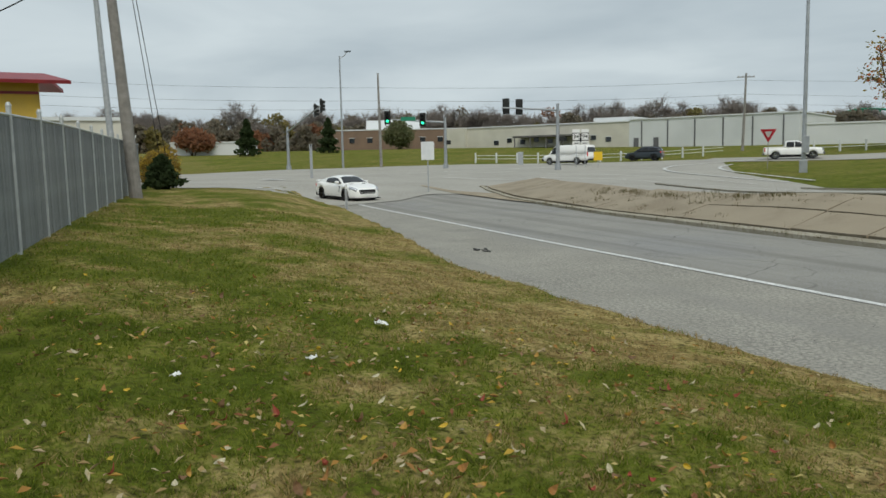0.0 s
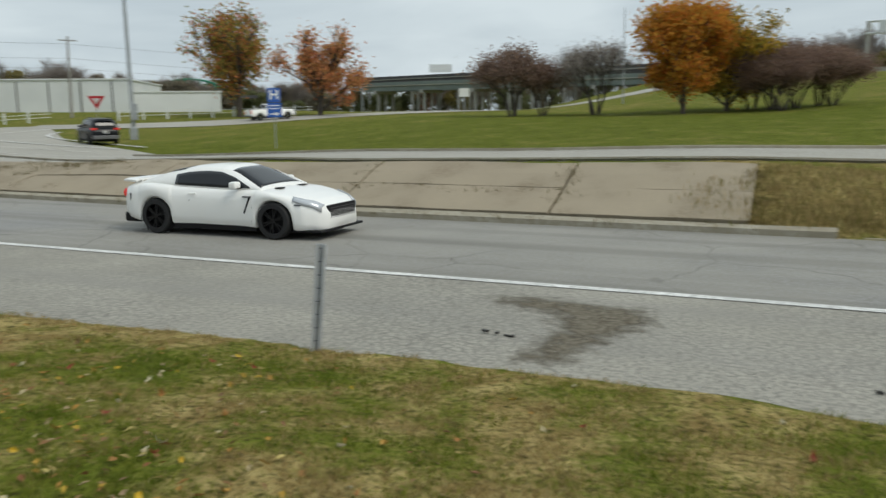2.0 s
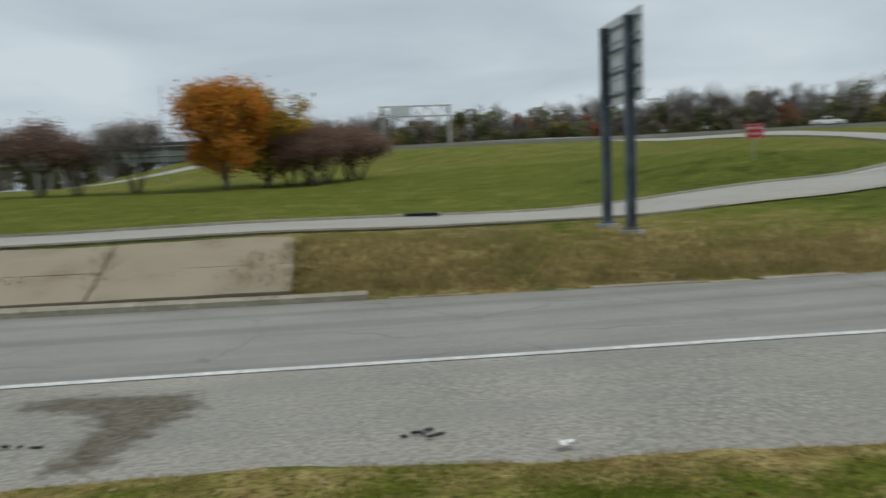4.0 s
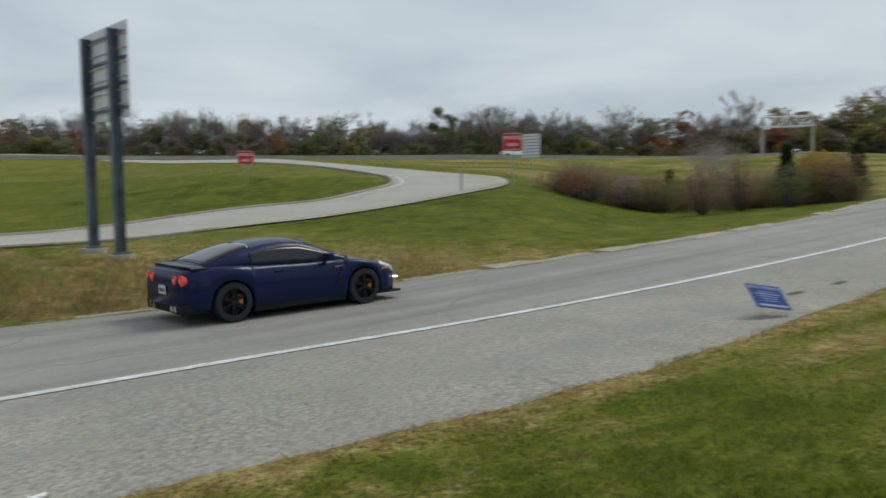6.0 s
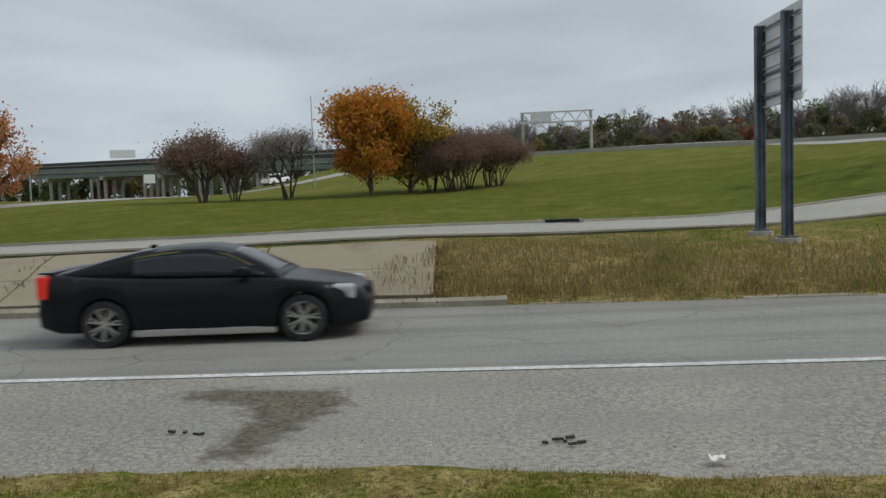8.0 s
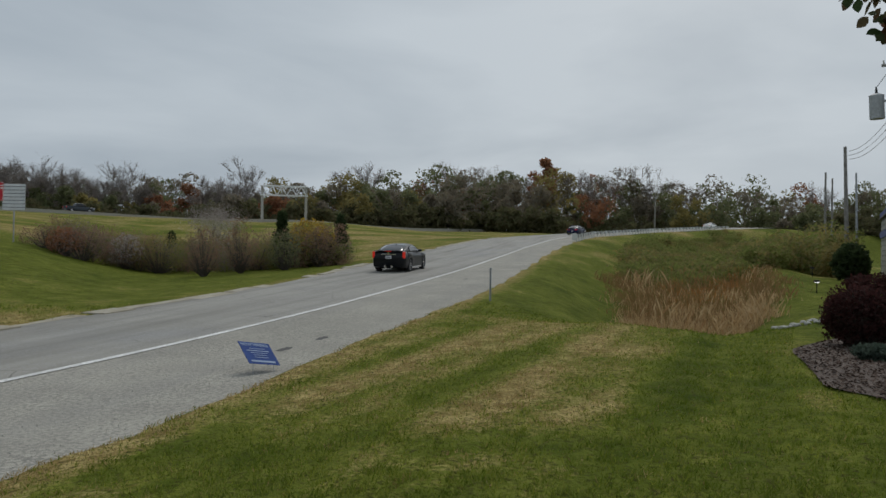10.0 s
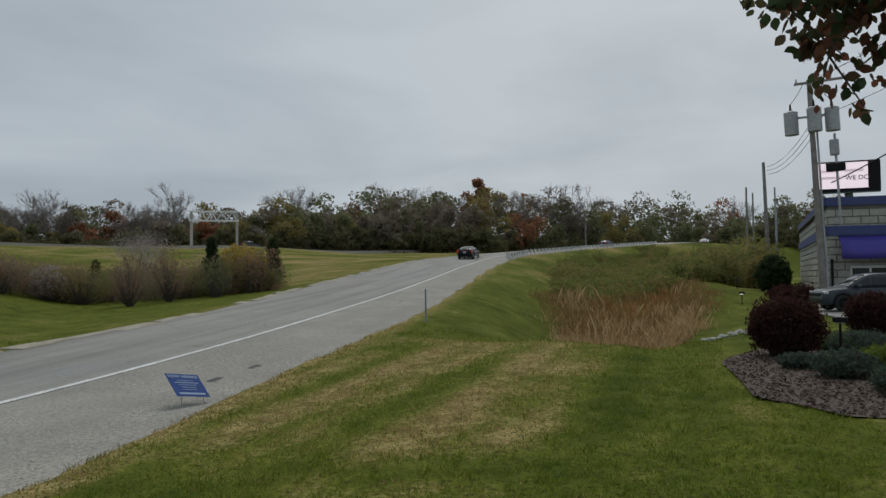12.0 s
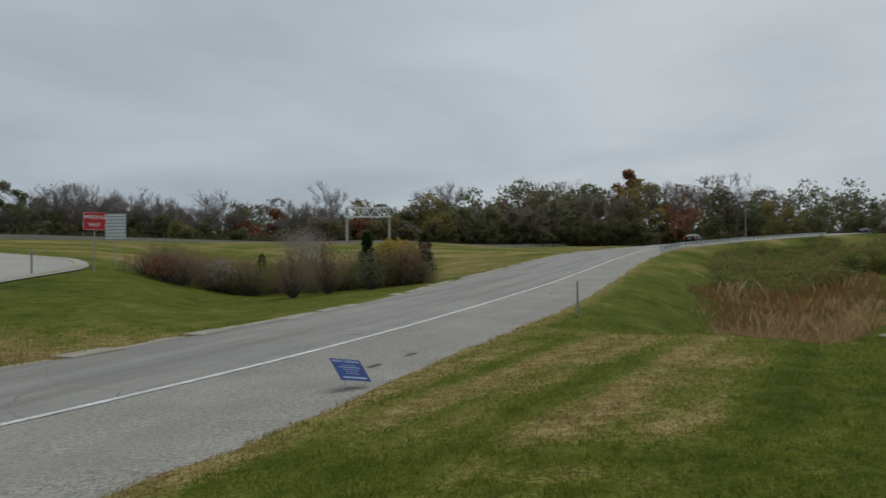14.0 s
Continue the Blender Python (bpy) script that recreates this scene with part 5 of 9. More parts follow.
def yield_sign():
    d, az = 70, 47.3
    zc = high(az, d, 1.44) - at(az, d).z
    e = empty("yield_sign", stand(az, d), "red and white triangular yield sign on a post", "road sign")
    part("post", box(0, 0.03, zc / 2, 0.06, 0.05, zc + 0.6), M["wood_pole"], e)
    for nm, s, y, ma in (("sign_face", 0.62, -0.012, M["sign_red"]), ("white_centre", 0.30, -0.024, M["sign_white"])):
        bm = bmesh.new()
        v = [bm.verts.new(p) for p in ((-s, y, zc + s * 0.58), (s, y, zc + s * 0.58), (0, y, zc - s * 1.15))]
        bm.faces.new(v)
        bmesh.ops.solidify(bm, geom=bm.faces[:], thickness=0.01)
        part(nm, bm, ma, e)


yield_sign()


def route_signs():
    az, d = 59.6, 78
    e = empty("route_signs", stand(az, d), "pair of black and white route shields with arrow plates", "road sign")
    z = high(az, d, 1.55) - at(az, d).z
    for x in (-0.42, 0.42):
        part("post", box(x, 0.03, z / 2, 0.06, 0.05, z + 0.9), M["steel"], e)
        sh = part("shield", box(x, -0.012, z, 0.76, 0.012, 0.76, bevel=0.004), M["black_matt"], e)
        part("shield_white", box(x, -0.021, z, 0.64, 0.006, 0.62, bevel=0.002), M["sign_white"], sh)
        text_on(sh, "94", 0.52, Matrix.Translation((x, -0.027, z)) @ FACE, M["black_matt"])
        part("heading_plate", box(x, -0.012, z + 0.55, 0.72, 0.012, 0.32, bevel=0.003), M["sign_white"], e)
        ap = part("arrow_plate", box(x, -0.012, z - 0.62, 0.72, 0.012, 0.40, bevel=0.003), M["sign_white"], e)
        part("arrow", box(x, -0.022, z - 0.62, 0.44, 0.006, 0.08), M["black_matt"], ap)


route_signs()


# ---- signals, lamps and poles at the junction ----
def signal_head(parent, c, facing, lit=False):
    """A three-lamp signal hanging at c; facing: -1 shows its lenses to the stand."""
    head = part("signal_head", box(c[0], c[1], c[2], 0.36, 0.26, 1.10, bevel=0.03), M["black_matt"], parent, "black three-lamp signal head")
    part("backplate", box(c[0], c[1] + 0.05, c[2], 0.62, 0.02, 1.36, bevel=0.01), M["black_matt"], head)
    for k in range(3):
        z = c[2] + 0.35 - k * 0.35
        if facing < 0:
            on = lit and k == 2
            part("lens", tube((c[0], c[1] - 0.12, z), (c[0], c[1] - 0.15, z), 0.14, n=16), M["green_light"] if on else M["black"], head, "lit green lens" if on else "")
        bm = bmesh.new()
        add_tube(bm, (c[0], c[1] + facing * 0.13, z), (c[0], c[1] + facing * 0.34, z - 0.02), 0.15, n=14, caps=False)
        part("visor", bm, M["black_matt"], head)


def mast(az, d, height, arm_len, arm_rise, heads, lit, label, turn=0.0, facing=-1, sign=False):
    e = empty("traffic_signal", stand(az, d, turn), label, "traffic light")
    part("mast", tube((0, 0, -0.3), (0, 0, height + 0.3), 0.19, 0.13, n=14), M["steel"], e)
    part("base_cover", tube((0, 0, -0.2), (0, 0, 0.5), 0.3, 0.26, n=14), M["steel"], e)
    part("arm", tube((0, 0, height - 0.25), (-arm_len, 0, height - 0.25 + arm_rise), 0.10, 0.055, n=10), M["steel"], e)
    for x in heads:
        signal_head(e, (-x, -0.28 if facing < 0 else 0.28, height - 0.1 + arm_rise * x / arm_len), facing, lit)
    part("walk_signal", box(0.35, -0.1, 2.7, 0.42, 0.28, 0.42, bevel=0.04), M["black_matt"], e)
    if sign:
        part("street_name_plate", box(-arm_len * 0.62, -0.12, height - 0.1 + arm_rise * 0.62, 1.5, 0.02, 0.4), M["sign_green"], e)
    return e


mast(69.15, 83, 5.0, 6.1, 0.45, (2.3, 5.9), True, "grey mast-arm traffic signal showing green arrows", sign=True)
mast(61.2, 71, 5.45, 4.9, 0.35, (3.35, 4.5), False, "grey mast-arm traffic signal seen from behind", facing=1)
mast(80.25, 90, 4.4, 12.0, 2.0, (9.5, 11.5), False, "grey mast-arm traffic signal reaching over the road", turn=-255, facing=-1)


def pole(name, az, d, top_el, r, label, category="utility pole", material=None, lean=0.0, arms=0, lamp=0):
    top = high(az, d, top_el) - at(az, d).z
    e = empty(name, stand(az, d) @ Matrix.Rotation(radians(lean), 4, "Y"), label, category)
    part("shaft", tube((0, 0, -0.4), (0, 0, top), r, r * 0.6, n=12), material or M["wood_pole"], e)
    for k in range(arms):
        z = top - 0.5 - k * 0.9
        part("crossarm", box(0, 0.1, z, 2.2, 0.1, 0.12), M["wood_pole"], e)
        for x in (-0.95, -0.4, 0.4, 0.95):
            part("insulator", tube((x, 0.1, z + 0.06), (x, 0.1, z + 0.2), 0.05, 0.035, n=8), M["concrete"], e)
    if lamp:
        pts = [Vector((lamp * 2.4 * math.sin(t), 0, top - 0.2 + 1.0 * (1 - math.cos(t)) * 0.9)) for t in np.linspace(0, 1.35, 7)]
        bm = bmesh.new()
        for a, b in zip(pts[:-1], pts[1:]):
            add_tube(bm, a, b, 0.05, n=8)
        part("arm", bm, M["steel"], e)
        part("lantern", box(pts[-1].x + lamp * 0.3, 0, pts[-1].z, 0.75, 0.3, 0.16, bevel=0.05), M["beam"], e)
    return e, top


pole("street_lamp", 76.45, 93, 7.4, 0.13, "tall grey street lamp with a short curved arm", "street lamp", M["steel"], lamp=0.35)
e, _ = pole("street_lamp", 45.15, 63.5, 13.5, 0.16, "tall galvanised street lamp on the grass island", "street lamp", M["steel"])
part("transformer_base", box(0, 0, 0.4, 0.55, 0.55, 1.0, bevel=0.05), M["steel"], e)
part("control_box", box(0.1, -0.3, 2.0, 0.5, 0.3, 1.2, bevel=0.03), M["steel"], e)
pole("utility_pole", 73.75, 92, 6.2, 0.17, "weathered wooden utility pole", lean=-0.6)
pole("utility_pole", 48.8, 115, 5.45, 0.2, "weathered wooden utility pole with a transformer", lean=1.5, arms=1)
pole("utility_pole", 29.5, 120, 4.1, 0.12, "thin grey pole beyond the side road", material=M["steel"])
pole("utility_pole", 2.8 + 8.2, 110, 7.4, 0.09, "thin grey pole near the bridge", material=M["steel"])


def cable(pts, name="overhead_cable", r=0.02, sag=0.6, group="overhead cables"):
    way = []
    for a, b in zip(pts[:-1], pts[1:]):
        a, b = Vector(a), Vector(b)
        way += [a.lerp(b, k / 10) - Vector((0, 0, sag * 0.4 * k * (1 - k / 10))) for k in range(0 if not way else 1, 11)]
    vs, fs = [], []
    for k, p in enumerate(way):
        d = (way[min(k + 1, len(way) - 1)] - way[max(k - 1, 0)]).normalized()
        u = d.cross(Vector((0, 0, 1))).normalized()
        w = u.cross(d)
        vs += [p + (u * math.cos(a) + w * math.sin(a)) * r for a in (0, 1.5708, 3.1416, 4.7124)]
        if k:
            fs += [(4 * k - 4 + j, 4 * k - 4 + (j + 1) % 4, 4 * k + (j + 1) % 4, 4 * k + j) for j in range(4)]
    return tagged(raw(name, vs, fs, M["black"], smooth=True), "thin dark overhead cable between poles", "cable", group)


def aloft(az, d, el):
    p = at(az, d)
    return Vector((p.x, p.y, high(az, d, el)))


for k, el in enumerate((5.2, 4.3, 3.7)):
    cable([aloft(100, 118, el + 0.5), aloft(73.75, 92, el), aloft(48.8, 115, el - 0.2), aloft(30, 190, el - 1.2)], r=0.012, sag=0.4)


# ---- chain-link fence with privacy slats ----
M["slat"] = mat("grey_fence_slats", (0.22, 0.235, 0.235), 0.6, second=(0.16, 0.17, 0.175), scale=2.0, per_object=0.18)
M["mesh_wire"] = mat("galvanised_wire", (0.50, 0.52, 0.52), 0.55, 0.3, second=(0.40, 0.42, 0.42), scale=6)


def slat_fence():
    a, b = Vector((-6.0, -1.95)), Vector((-36.0, 0.25))
    n = 14
    for k in range(n):
        p, q = a.lerp(b, k / n), a.lerp(b, (k + 1) / n)
        zp, zq = gz(p.x, p.y), gz(q.x, q.y)
        e = empty("fence_panel", Matrix.Translation((p.x, p.y, zp)), "grey chain-link fence panel with woven privacy slats", "fence", "fence panels")
        d = Vector((q.x - p.x, q.y - p.y, zq - zp))
        part("post", tube((0, 0, -0.2), (0, 0, 1.98), 0.035, n=10), M["mesh_wire"], e)
        part("post_cap", tube((0, 0, 1.98), (0, 0, 2.03), 0.042, 0.02, n=10), M["mesh_wire"], e)
        part("top_rail", tube((0, 0, 1.86), d + Vector((0, 0, 1.86)), 0.021, n=8), M["mesh_wire"], e)
        side = Vector((d.y, -d.x, 0)).normalized()
        me = None
        m = 30
        for j in range(m):
            c = d * ((j + 0.5) / m)
            o = part("slat", box(0, 0, 0.94 + rnd.uniform(-0.012, 0.012), 0.058, 0.010, 1.82), M["slat"], e) if me is None else None
            if me is None:
                me = o.data
            else:
                o = new("slat", me)
                o.parent = e
            o.matrix_basis = Matrix.Translation(c) @ Matrix.Rotation(math.atan2(d.y, d.x), 4, "Z") @ Matrix.Rotation(rnd.uniform(-0.12, 0.12), 4, "Z")
        wire = bmesh.new()
        for j in range(0, 34):
            for dr in (1, -1):
                x0 = j / 30
                x1 = x0 + dr * 0.62
                if 0 <= x0 <= 1 and 0 <= x1 <= 1:
                    add_tube(wire, d * x0 + Vector((0, 0, 0.05)) - side * 0.018, d * x1 + Vector((0, 0, 1.86)) - side * 0.018, 0.0055, n=3, caps=False)
        for j in range(1, 16):
            add_tube(wire, Vector((0, 0, j * 0.12)) - side * 0.018, d + Vector((0, 0, j * 0.12)) - side * 0.018, 0.003, n=3, caps=False)
        part("wire_mesh", wire, M["mesh_wire"], e)


slat_fence()

M["yellow"] = mat("yellow_sign_panel", (0.62, 0.42, 0.04), 0.5, second=(0.5, 0.34, 0.05), scale=1.5)
M["red_roof"] = mat("dark_red_metal_roof", (0.28, 0.03, 0.035), 0.45, second=(0.2, 0.02, 0.03), scale=2)
M["cream"] = mat("cream_wall", (0.60, 0.58, 0.50), 0.8, second=(0.52, 0.50, 0.43), scale=0.3)
M["white_wall"] = mat("white_metal_siding", (0.66, 0.68, 0.68), 0.6, second=(0.58, 0.60, 0.60), scale=0.15)
M["dark_roof"] = mat("dark_roof_felt", (0.10, 0.10, 0.10), 0.9, second=(0.14, 0.13, 0.12), scale=0.5)
M["brick_brown"] = mat("brown_brick_wall", (0.20, 0.13, 0.09), 0.9, second=(0.15, 0.10, 0.075), scale=0.6, fine=(0.24, 0.17, 0.12), fine_scale=9)
M["pane"] = glass("dark_window_pane", (0.03, 0.035, 0.04), 0.05)


def block(parent, x, y, z, sx, sy, sz, material, name="wall", bevel=0.0):
    return part(name, box(x, y, z + sz / 2, sx, sy, sz, bevel=bevel), material, parent)


def restaurant():
    e = empty("restaurant", stand(98.1, 27, 0, -1.05), "roadside restaurant with a yellow sign tower and red roof", "building")
    block(e, -3, 3, -0.3, 10, 8, 3.2, M["cream"])
    part("sign_tower", box(0.2, 0, 3.55, 1.8, 1.8, 1.75, bevel=0.05), M["yellow"], e, "yellow square sign tower")
    for k in range(2):
        part("tower_band", box(0.2, -0.92, 3.0 + k * 1.1, 1.75, 0.03, 0.08), M["red_roof"], e)
    bm = bmesh.new()
    rows = [[(-1.4, -1.5, 4.42), (1.9, -1.5, 4.42)], [(-0.6, 0, 4.75), (1.3, 0, 4.75)], [(-1.4, 1.5, 4.42), (1.9, 1.5, 4.42)]]
    bm.free()
    part("tower_roof", patch(rows, 0.1), M["red_roof"], e, "dark red pitched roof")
    rows = [[(-8, -1.6, 2.5), (1.9, -1.6, 2.3)], [(-8, 0.2, 3.1), (1.2, 0.2, 2.95)]]
    part("roof_skirt", patch(rows, 0.1), M["red_roof"], e)
    for k in range(3):
        w = part("window", box(-6.5 + k * 2.2, -1.02, 1.4, 1.6, 0.06, 1.2), M["pane"], e)
        part("window_frame", box(-6.5 + k * 2.2, -1.04, 2.03, 1.7, 0.06, 0.08), M["white_wall"], w)


restaurant()


def plain_house(name, az, d, w, dep, h, wall, label, roof_pitch=0.0, turn=0.0, windows=0, base=0.0, doors=0):
    e = empty(name, stand(az, d, turn), label, "building")
    block(e, 0, dep / 2, -0.8 + base, w, dep, h + 0.8, wall)
    if roof_pitch:
        rows = [[(-w / 2 - 0.4, -0.4, h + base), (w / 2 + 0.4, -0.4, h + base)], [(-w / 2 - 0.4, dep / 2, h + roof_pitch + base), (w / 2 + 0.4, dep / 2, h + roof_pitch + base)], [(-w / 2 - 0.4, dep + 0.4, h + base), (w / 2 + 0.4, dep + 0.4, h + base)]]
        part("roof", patch(rows, 0.15), M["dark_roof"] if wall is not M["white_wall"] else M["white_wall"], e)
    else:
        part("roof_edge", box(0, dep / 2, h + base + 0.1, w + 0.3, dep + 0.3, 0.25), M["white_wall"], e)
    for k in range(windows):
        x = -w / 2 + w * (k + 0.7) / (windows + 0.4)
        p = part("window", box(x, -0.02, base + h * 0.5, 1.2, 0.1, 1.1), M["pane"], e)
        part("window_frame", box(x, -0.05, base + h * 0.5 + 0.6, 1.4, 0.08, 0.12), M["white_wall"], p)
    for k in range(doors):
        x = -w / 2 + w * (k + 0.35) / doors
        part("door", box(x, -0.03, base + 1.0, 1.1, 0.1, 2.2), M["grey_plastic"], e)
    return e


plain_house("shop_building", 96.2, 60, 12, 10, 4.0, M["cream"], "pale flat-roofed building behind the fence")
plain_house("shop_building", 93.0, 75, 7, 10, 3.2, M["white_wall"], "low white building behind the fence")
plain_house("store_shed", 85.2, 150, 15, 8, 2.2, M["white_wall"], "long low white shed beyond the field")
plain_house("office_building", 72.6, 185, 34, 12, 4.6, M["brick_brown"], "low brown office building beyond the field", windows=8)
plain_house("barn", 72.8, 205, 13, 14, 5.2, M["white_wall"], "white barn with a pitched metal roof", roof_pitch=3.0)


def warehouse():
    """A long pale warehouse in two lengths."""
    p0, p1, p2 = at(69.0, 178), at(56.2, 160), at(45.3, 150)
    for a, b, h, wall, label, ribs in ((p0, p1, 4.9, M["cream"], "long cream warehouse with small windows and loading doors", False), (p1, p2, 5.5, M["white_wall"], "long white metal-sided warehouse with panel joints", True)):
        d = Vector((b.x - a.x, b.y - a.y, 0))
        l = d.length
        z = min(a.z, b.z) - 0.6
        e = empty("warehouse", Matrix.Translation((a.x, a.y, z)) @ Matrix.Rotation(math.atan2(d.y, d.x), 4, "Z"), label, "warehouse")
        block(e, l / 2, 14, 0, l, 28, h + 0.6, wall)
        part("roof_edge", box(l / 2, 14, h + 0.7, l + 0.4, 28.4, 0.22), M["alu"], e)
        if ribs:
            for k in range(6):
                part("panel_joint", box(l * (k + 0.5) / 6, -0.03, h / 2 + 0.3, 0.25, 0.08, h), M["grey_plastic"], e)
            for x in (1.5, 5.5):
                part("door", box(x, -0.06, 1.6, 1.0, 0.12, 2.1), M["grey_plastic"], e)
        else:
            for k in range(9):
                x = l * (0.30 + 0.075 * k)
                w = part("window", box(x, -0.05, 2.2 + 0.4 * (k % 2), 1.1, 0.12, 0.9), M["pane"], e)
                part("window_frame", box(x, -0.08, 2.75 + 0.4 * (k % 2), 1.3, 0.1, 0.12), M["white_wall"], w)
            part("canopy", box(l * 0.62, -2.0, 3.2, l * 0.36, 4.0, 0.35), M["dark_roof"], e)
            for k in range(5):
                part("canopy_post", box(l * (0.45 + 0.085 * k), -3.8, 1.6, 0.2, 0.2, 3.2), M["dark_roof"], e)
            part("roof_monitor", box(l * 0.86, 12, h + 1.2, l * 0.2, 10, 1.4), M["white_wall"], e)
            part("end_bay", box(l * 0.06, -0.4, h / 2 + 0.4, l * 0.13, 0.8, h + 0.6), M["cream"], e)


warehouse()
plain_house("freight_trailer", 42.2, 140, 14, 3, 2.6, M["white_wall"], "long white freight trailer parked beyond the road", base=0.6)


def rail_fence(az0, d0, az1, d1, n, label):
    """A row of white posts with two rails."""
    p, q = at(az0, d0), at(az1, d1)
    for k in range(n):
        a = Vector((p.x + (q.x - p.x) * k / n, p.y + (q.y - p.y) * k / n))
        b = Vector((p.x + (q.x - p.x) * (k + 1) / n, p.y + (q.y - p.y) * (k + 1) / n))
        za, zb = gz(a.x, a.y), gz(b.x, b.y)
        e = empty("road_fence", Matrix.Translation((a.x, a.y, za)), label, "fence", "white road fence")
        part("post", box(0, 0, 0.55, 0.18, 0.18, 1.5, bevel=0.02), M["white_wall"], e)
        part("post_band", box(0, 0, 1.2, 0.19, 0.19, 0.1), M["alu"], e)
        for z in (0.55, 0.95):
            part("rail", tube((0, 0, z), (b.x - a.x, b.y - a.y, z + zb - za), 0.035, n=5), M["white_wall"], e)


rail_fence(67, 101, 50, 108, 12, "white post-and-rail road fence")
rail_fence(46, 104, 33, 114, 9, "white post-and-rail road fence")
channel_post("stop_plate", stand(63.8, 92), 1.5, "white sign plate on a short post", 0, M["sign_white"], 0.3)
channel_post("pedestrian_post", stand(78.7, 62), 2.6, "pale pedestrian signal post on the kerb", 0, M["black_matt"], 0.1)
e, plate = board_sign("curve_sign", stand(58.4, 76), 0.0 + 0.8, 0.8, 1.5, M["sign_yellow"], "yellow double-arrow warning sign at the island nose")
e, plate = board_sign("road_sign", stand(70.5, 46.5), 0.75, 1.05, 2.95, M["alu"], "grey back of a road sign on the median nose")
e, plate = board_sign("route_sign", stand(22.2, 96), 1.2, 1.0, 3.0, M["sign_white"], "small pale route sign beside the side road")


# ---- faded paint on the junction and the loop ----
def paint_line(pts, w, material, label, lift=0.075, name="road_paint"):
    ribbon(name, pts, w, lift, material, label=label, category="road marking", step=1.5, cols=1)


def bearing_pts(rows):
    return [tuple(at(az, d).xy) for az, d in rows]


for rows, w in (([(70.5, 60), (66, 55), (60, 49), (54, 44), (48, 40), (43, 37)], 0.16), ([(62, 60), (57, 56), (52, 51), (48, 47)], 0.14), ([(53.2, 78), (53.9, 70), (53.2, 62), (50, 55), (46, 50)], 0.3),
                ([(53.2, 78), (50, 88), (47.5, 95)], 0.25), ([(49.5, 80), (50.3, 72), (49.6, 64), (47, 57), (44.5, 52)], 0.3), ([(72, 70), (66, 74), (60, 80)], 0.2), ([(69, 64), (64, 68)], 0.2),
                ([(82.0, 58), (80.8, 57)], 1.2), ([(82.5, 42.5), (80, 41.5), (78.5, 41)], 0.5)):
    paint_line(bearing_pts(rows), w, M["line"], "faded white lane paint on the junction")
ribbon("road_paint", LOOP[:12], 0.14, 0.085, M["line"], offset=3.2, label="worn white edge line on the loop road", category="road marking", step=1.0, cols=1)
ribbon("road_paint", LOOP[4:10], 0.14, 0.085, M["yellow_line"], offset=-3.2, label="worn yellow edge line on the loop road", category="road marking", step=1.0, cols=1)

# ---- stains, cracks and litter on the shoulder ----
M["tar"] = mat("black_tar_rubber", (0.03, 0.028, 0.026), 0.7, second=(0.05, 0.048, 0.045), scale=9)


def soft_stain(name, outline, lift, label):
    """A thin film whose cover fades out raggedly towards its outline."""
    poly = [Vector(q) for q in outline]
    n = len(poly)
    x0, x1 = min(q.x for q in poly) - 0.3, max(q.x for q in poly) + 0.3
    y0, y1 = min(q.y for q in poly) - 0.3, max(q.y for q in poly) + 0.3
    nx, ny = 44, 52
    verts, cover, faces = [], [], []
    for a in range(nx + 1):
        for b in range(ny + 1):
            q = Vector((x0 + (x1 - x0) * a / nx, y0 + (y1 - y0) * b / ny))
            inside, near = False, 9.0
            for k in range(n):
                u, v = poly[k], poly[(k + 1) % n]
                if (u.y > q.y) != (v.y > q.y) and q.x < (v.x - u.x) * (q.y - u.y) / (v.y - u.y) + u.x:
                    inside = not inside
                t = max(0.0, min(1.0, (q - u).dot(v - u) / (v - u).length_squared))
                near = min(near, (q - u.lerp(v, t)).length)
            cover.append(near if inside else -near)
            verts.append((q.x, q.y, float(rise(q.x)) + lift))
    for a in range(nx):
        for b in range(ny):
            i = a * (ny + 1) + b
            faces.append((i, i + ny + 1, i + ny + 2, i + 1))
    m = mat("dried_mud_film", (0.10, 0.085, 0.062), 0.95, second=(0.155, 0.135, 0.10), scale=4.0, fine=(0.21, 0.19, 0.15), fine_scale=16, spec=0.1)
    nt = m.node_tree
    at_ = nt.nodes.new("ShaderNodeAttribute")
    at_.attribute_name = "cover"
    co = nt.nodes.new("ShaderNodeTexCoord")
    nz = nt.nodes.new("ShaderNodeTexNoise")
    nz.inputs["Scale"].default_value, nz.inputs["Detail"].default_value = 6.0, 6.0
    nt.links.new(co.outputs["Object"], nz.inputs["Vector"])
    add = nt.nodes.new("ShaderNodeMath")
    add.operation = "MULTIPLY_ADD"
    add.inputs[1].default_value = 0.7
    nt.links.new(nz.outputs["Fac"], add.inputs[0])
    nt.links.new(at_.outputs["Fac"], add.inputs[2])
    r = nt.nodes.new("ShaderNodeMapRange")
    r.inputs["From Min"].default_value, r.inputs["From Max"].default_value = 0.28, 0.62
    r.inputs["To Max"].default_value = 0.92
    nt.links.new(add.outputs[0], r.inputs["Value"])
    nt.links.new(r.outputs[0], nt.nodes["Principled BSDF"].inputs["Alpha"])
    ob = raw(name, verts, faces, m, smooth=True)
    ob.data.attributes.new("cover", "FLOAT", "POINT").data.foreach_set("value", np.array(cover, dtype=np.float32))
    return tagged(ob, label, "stain", kind="structure")


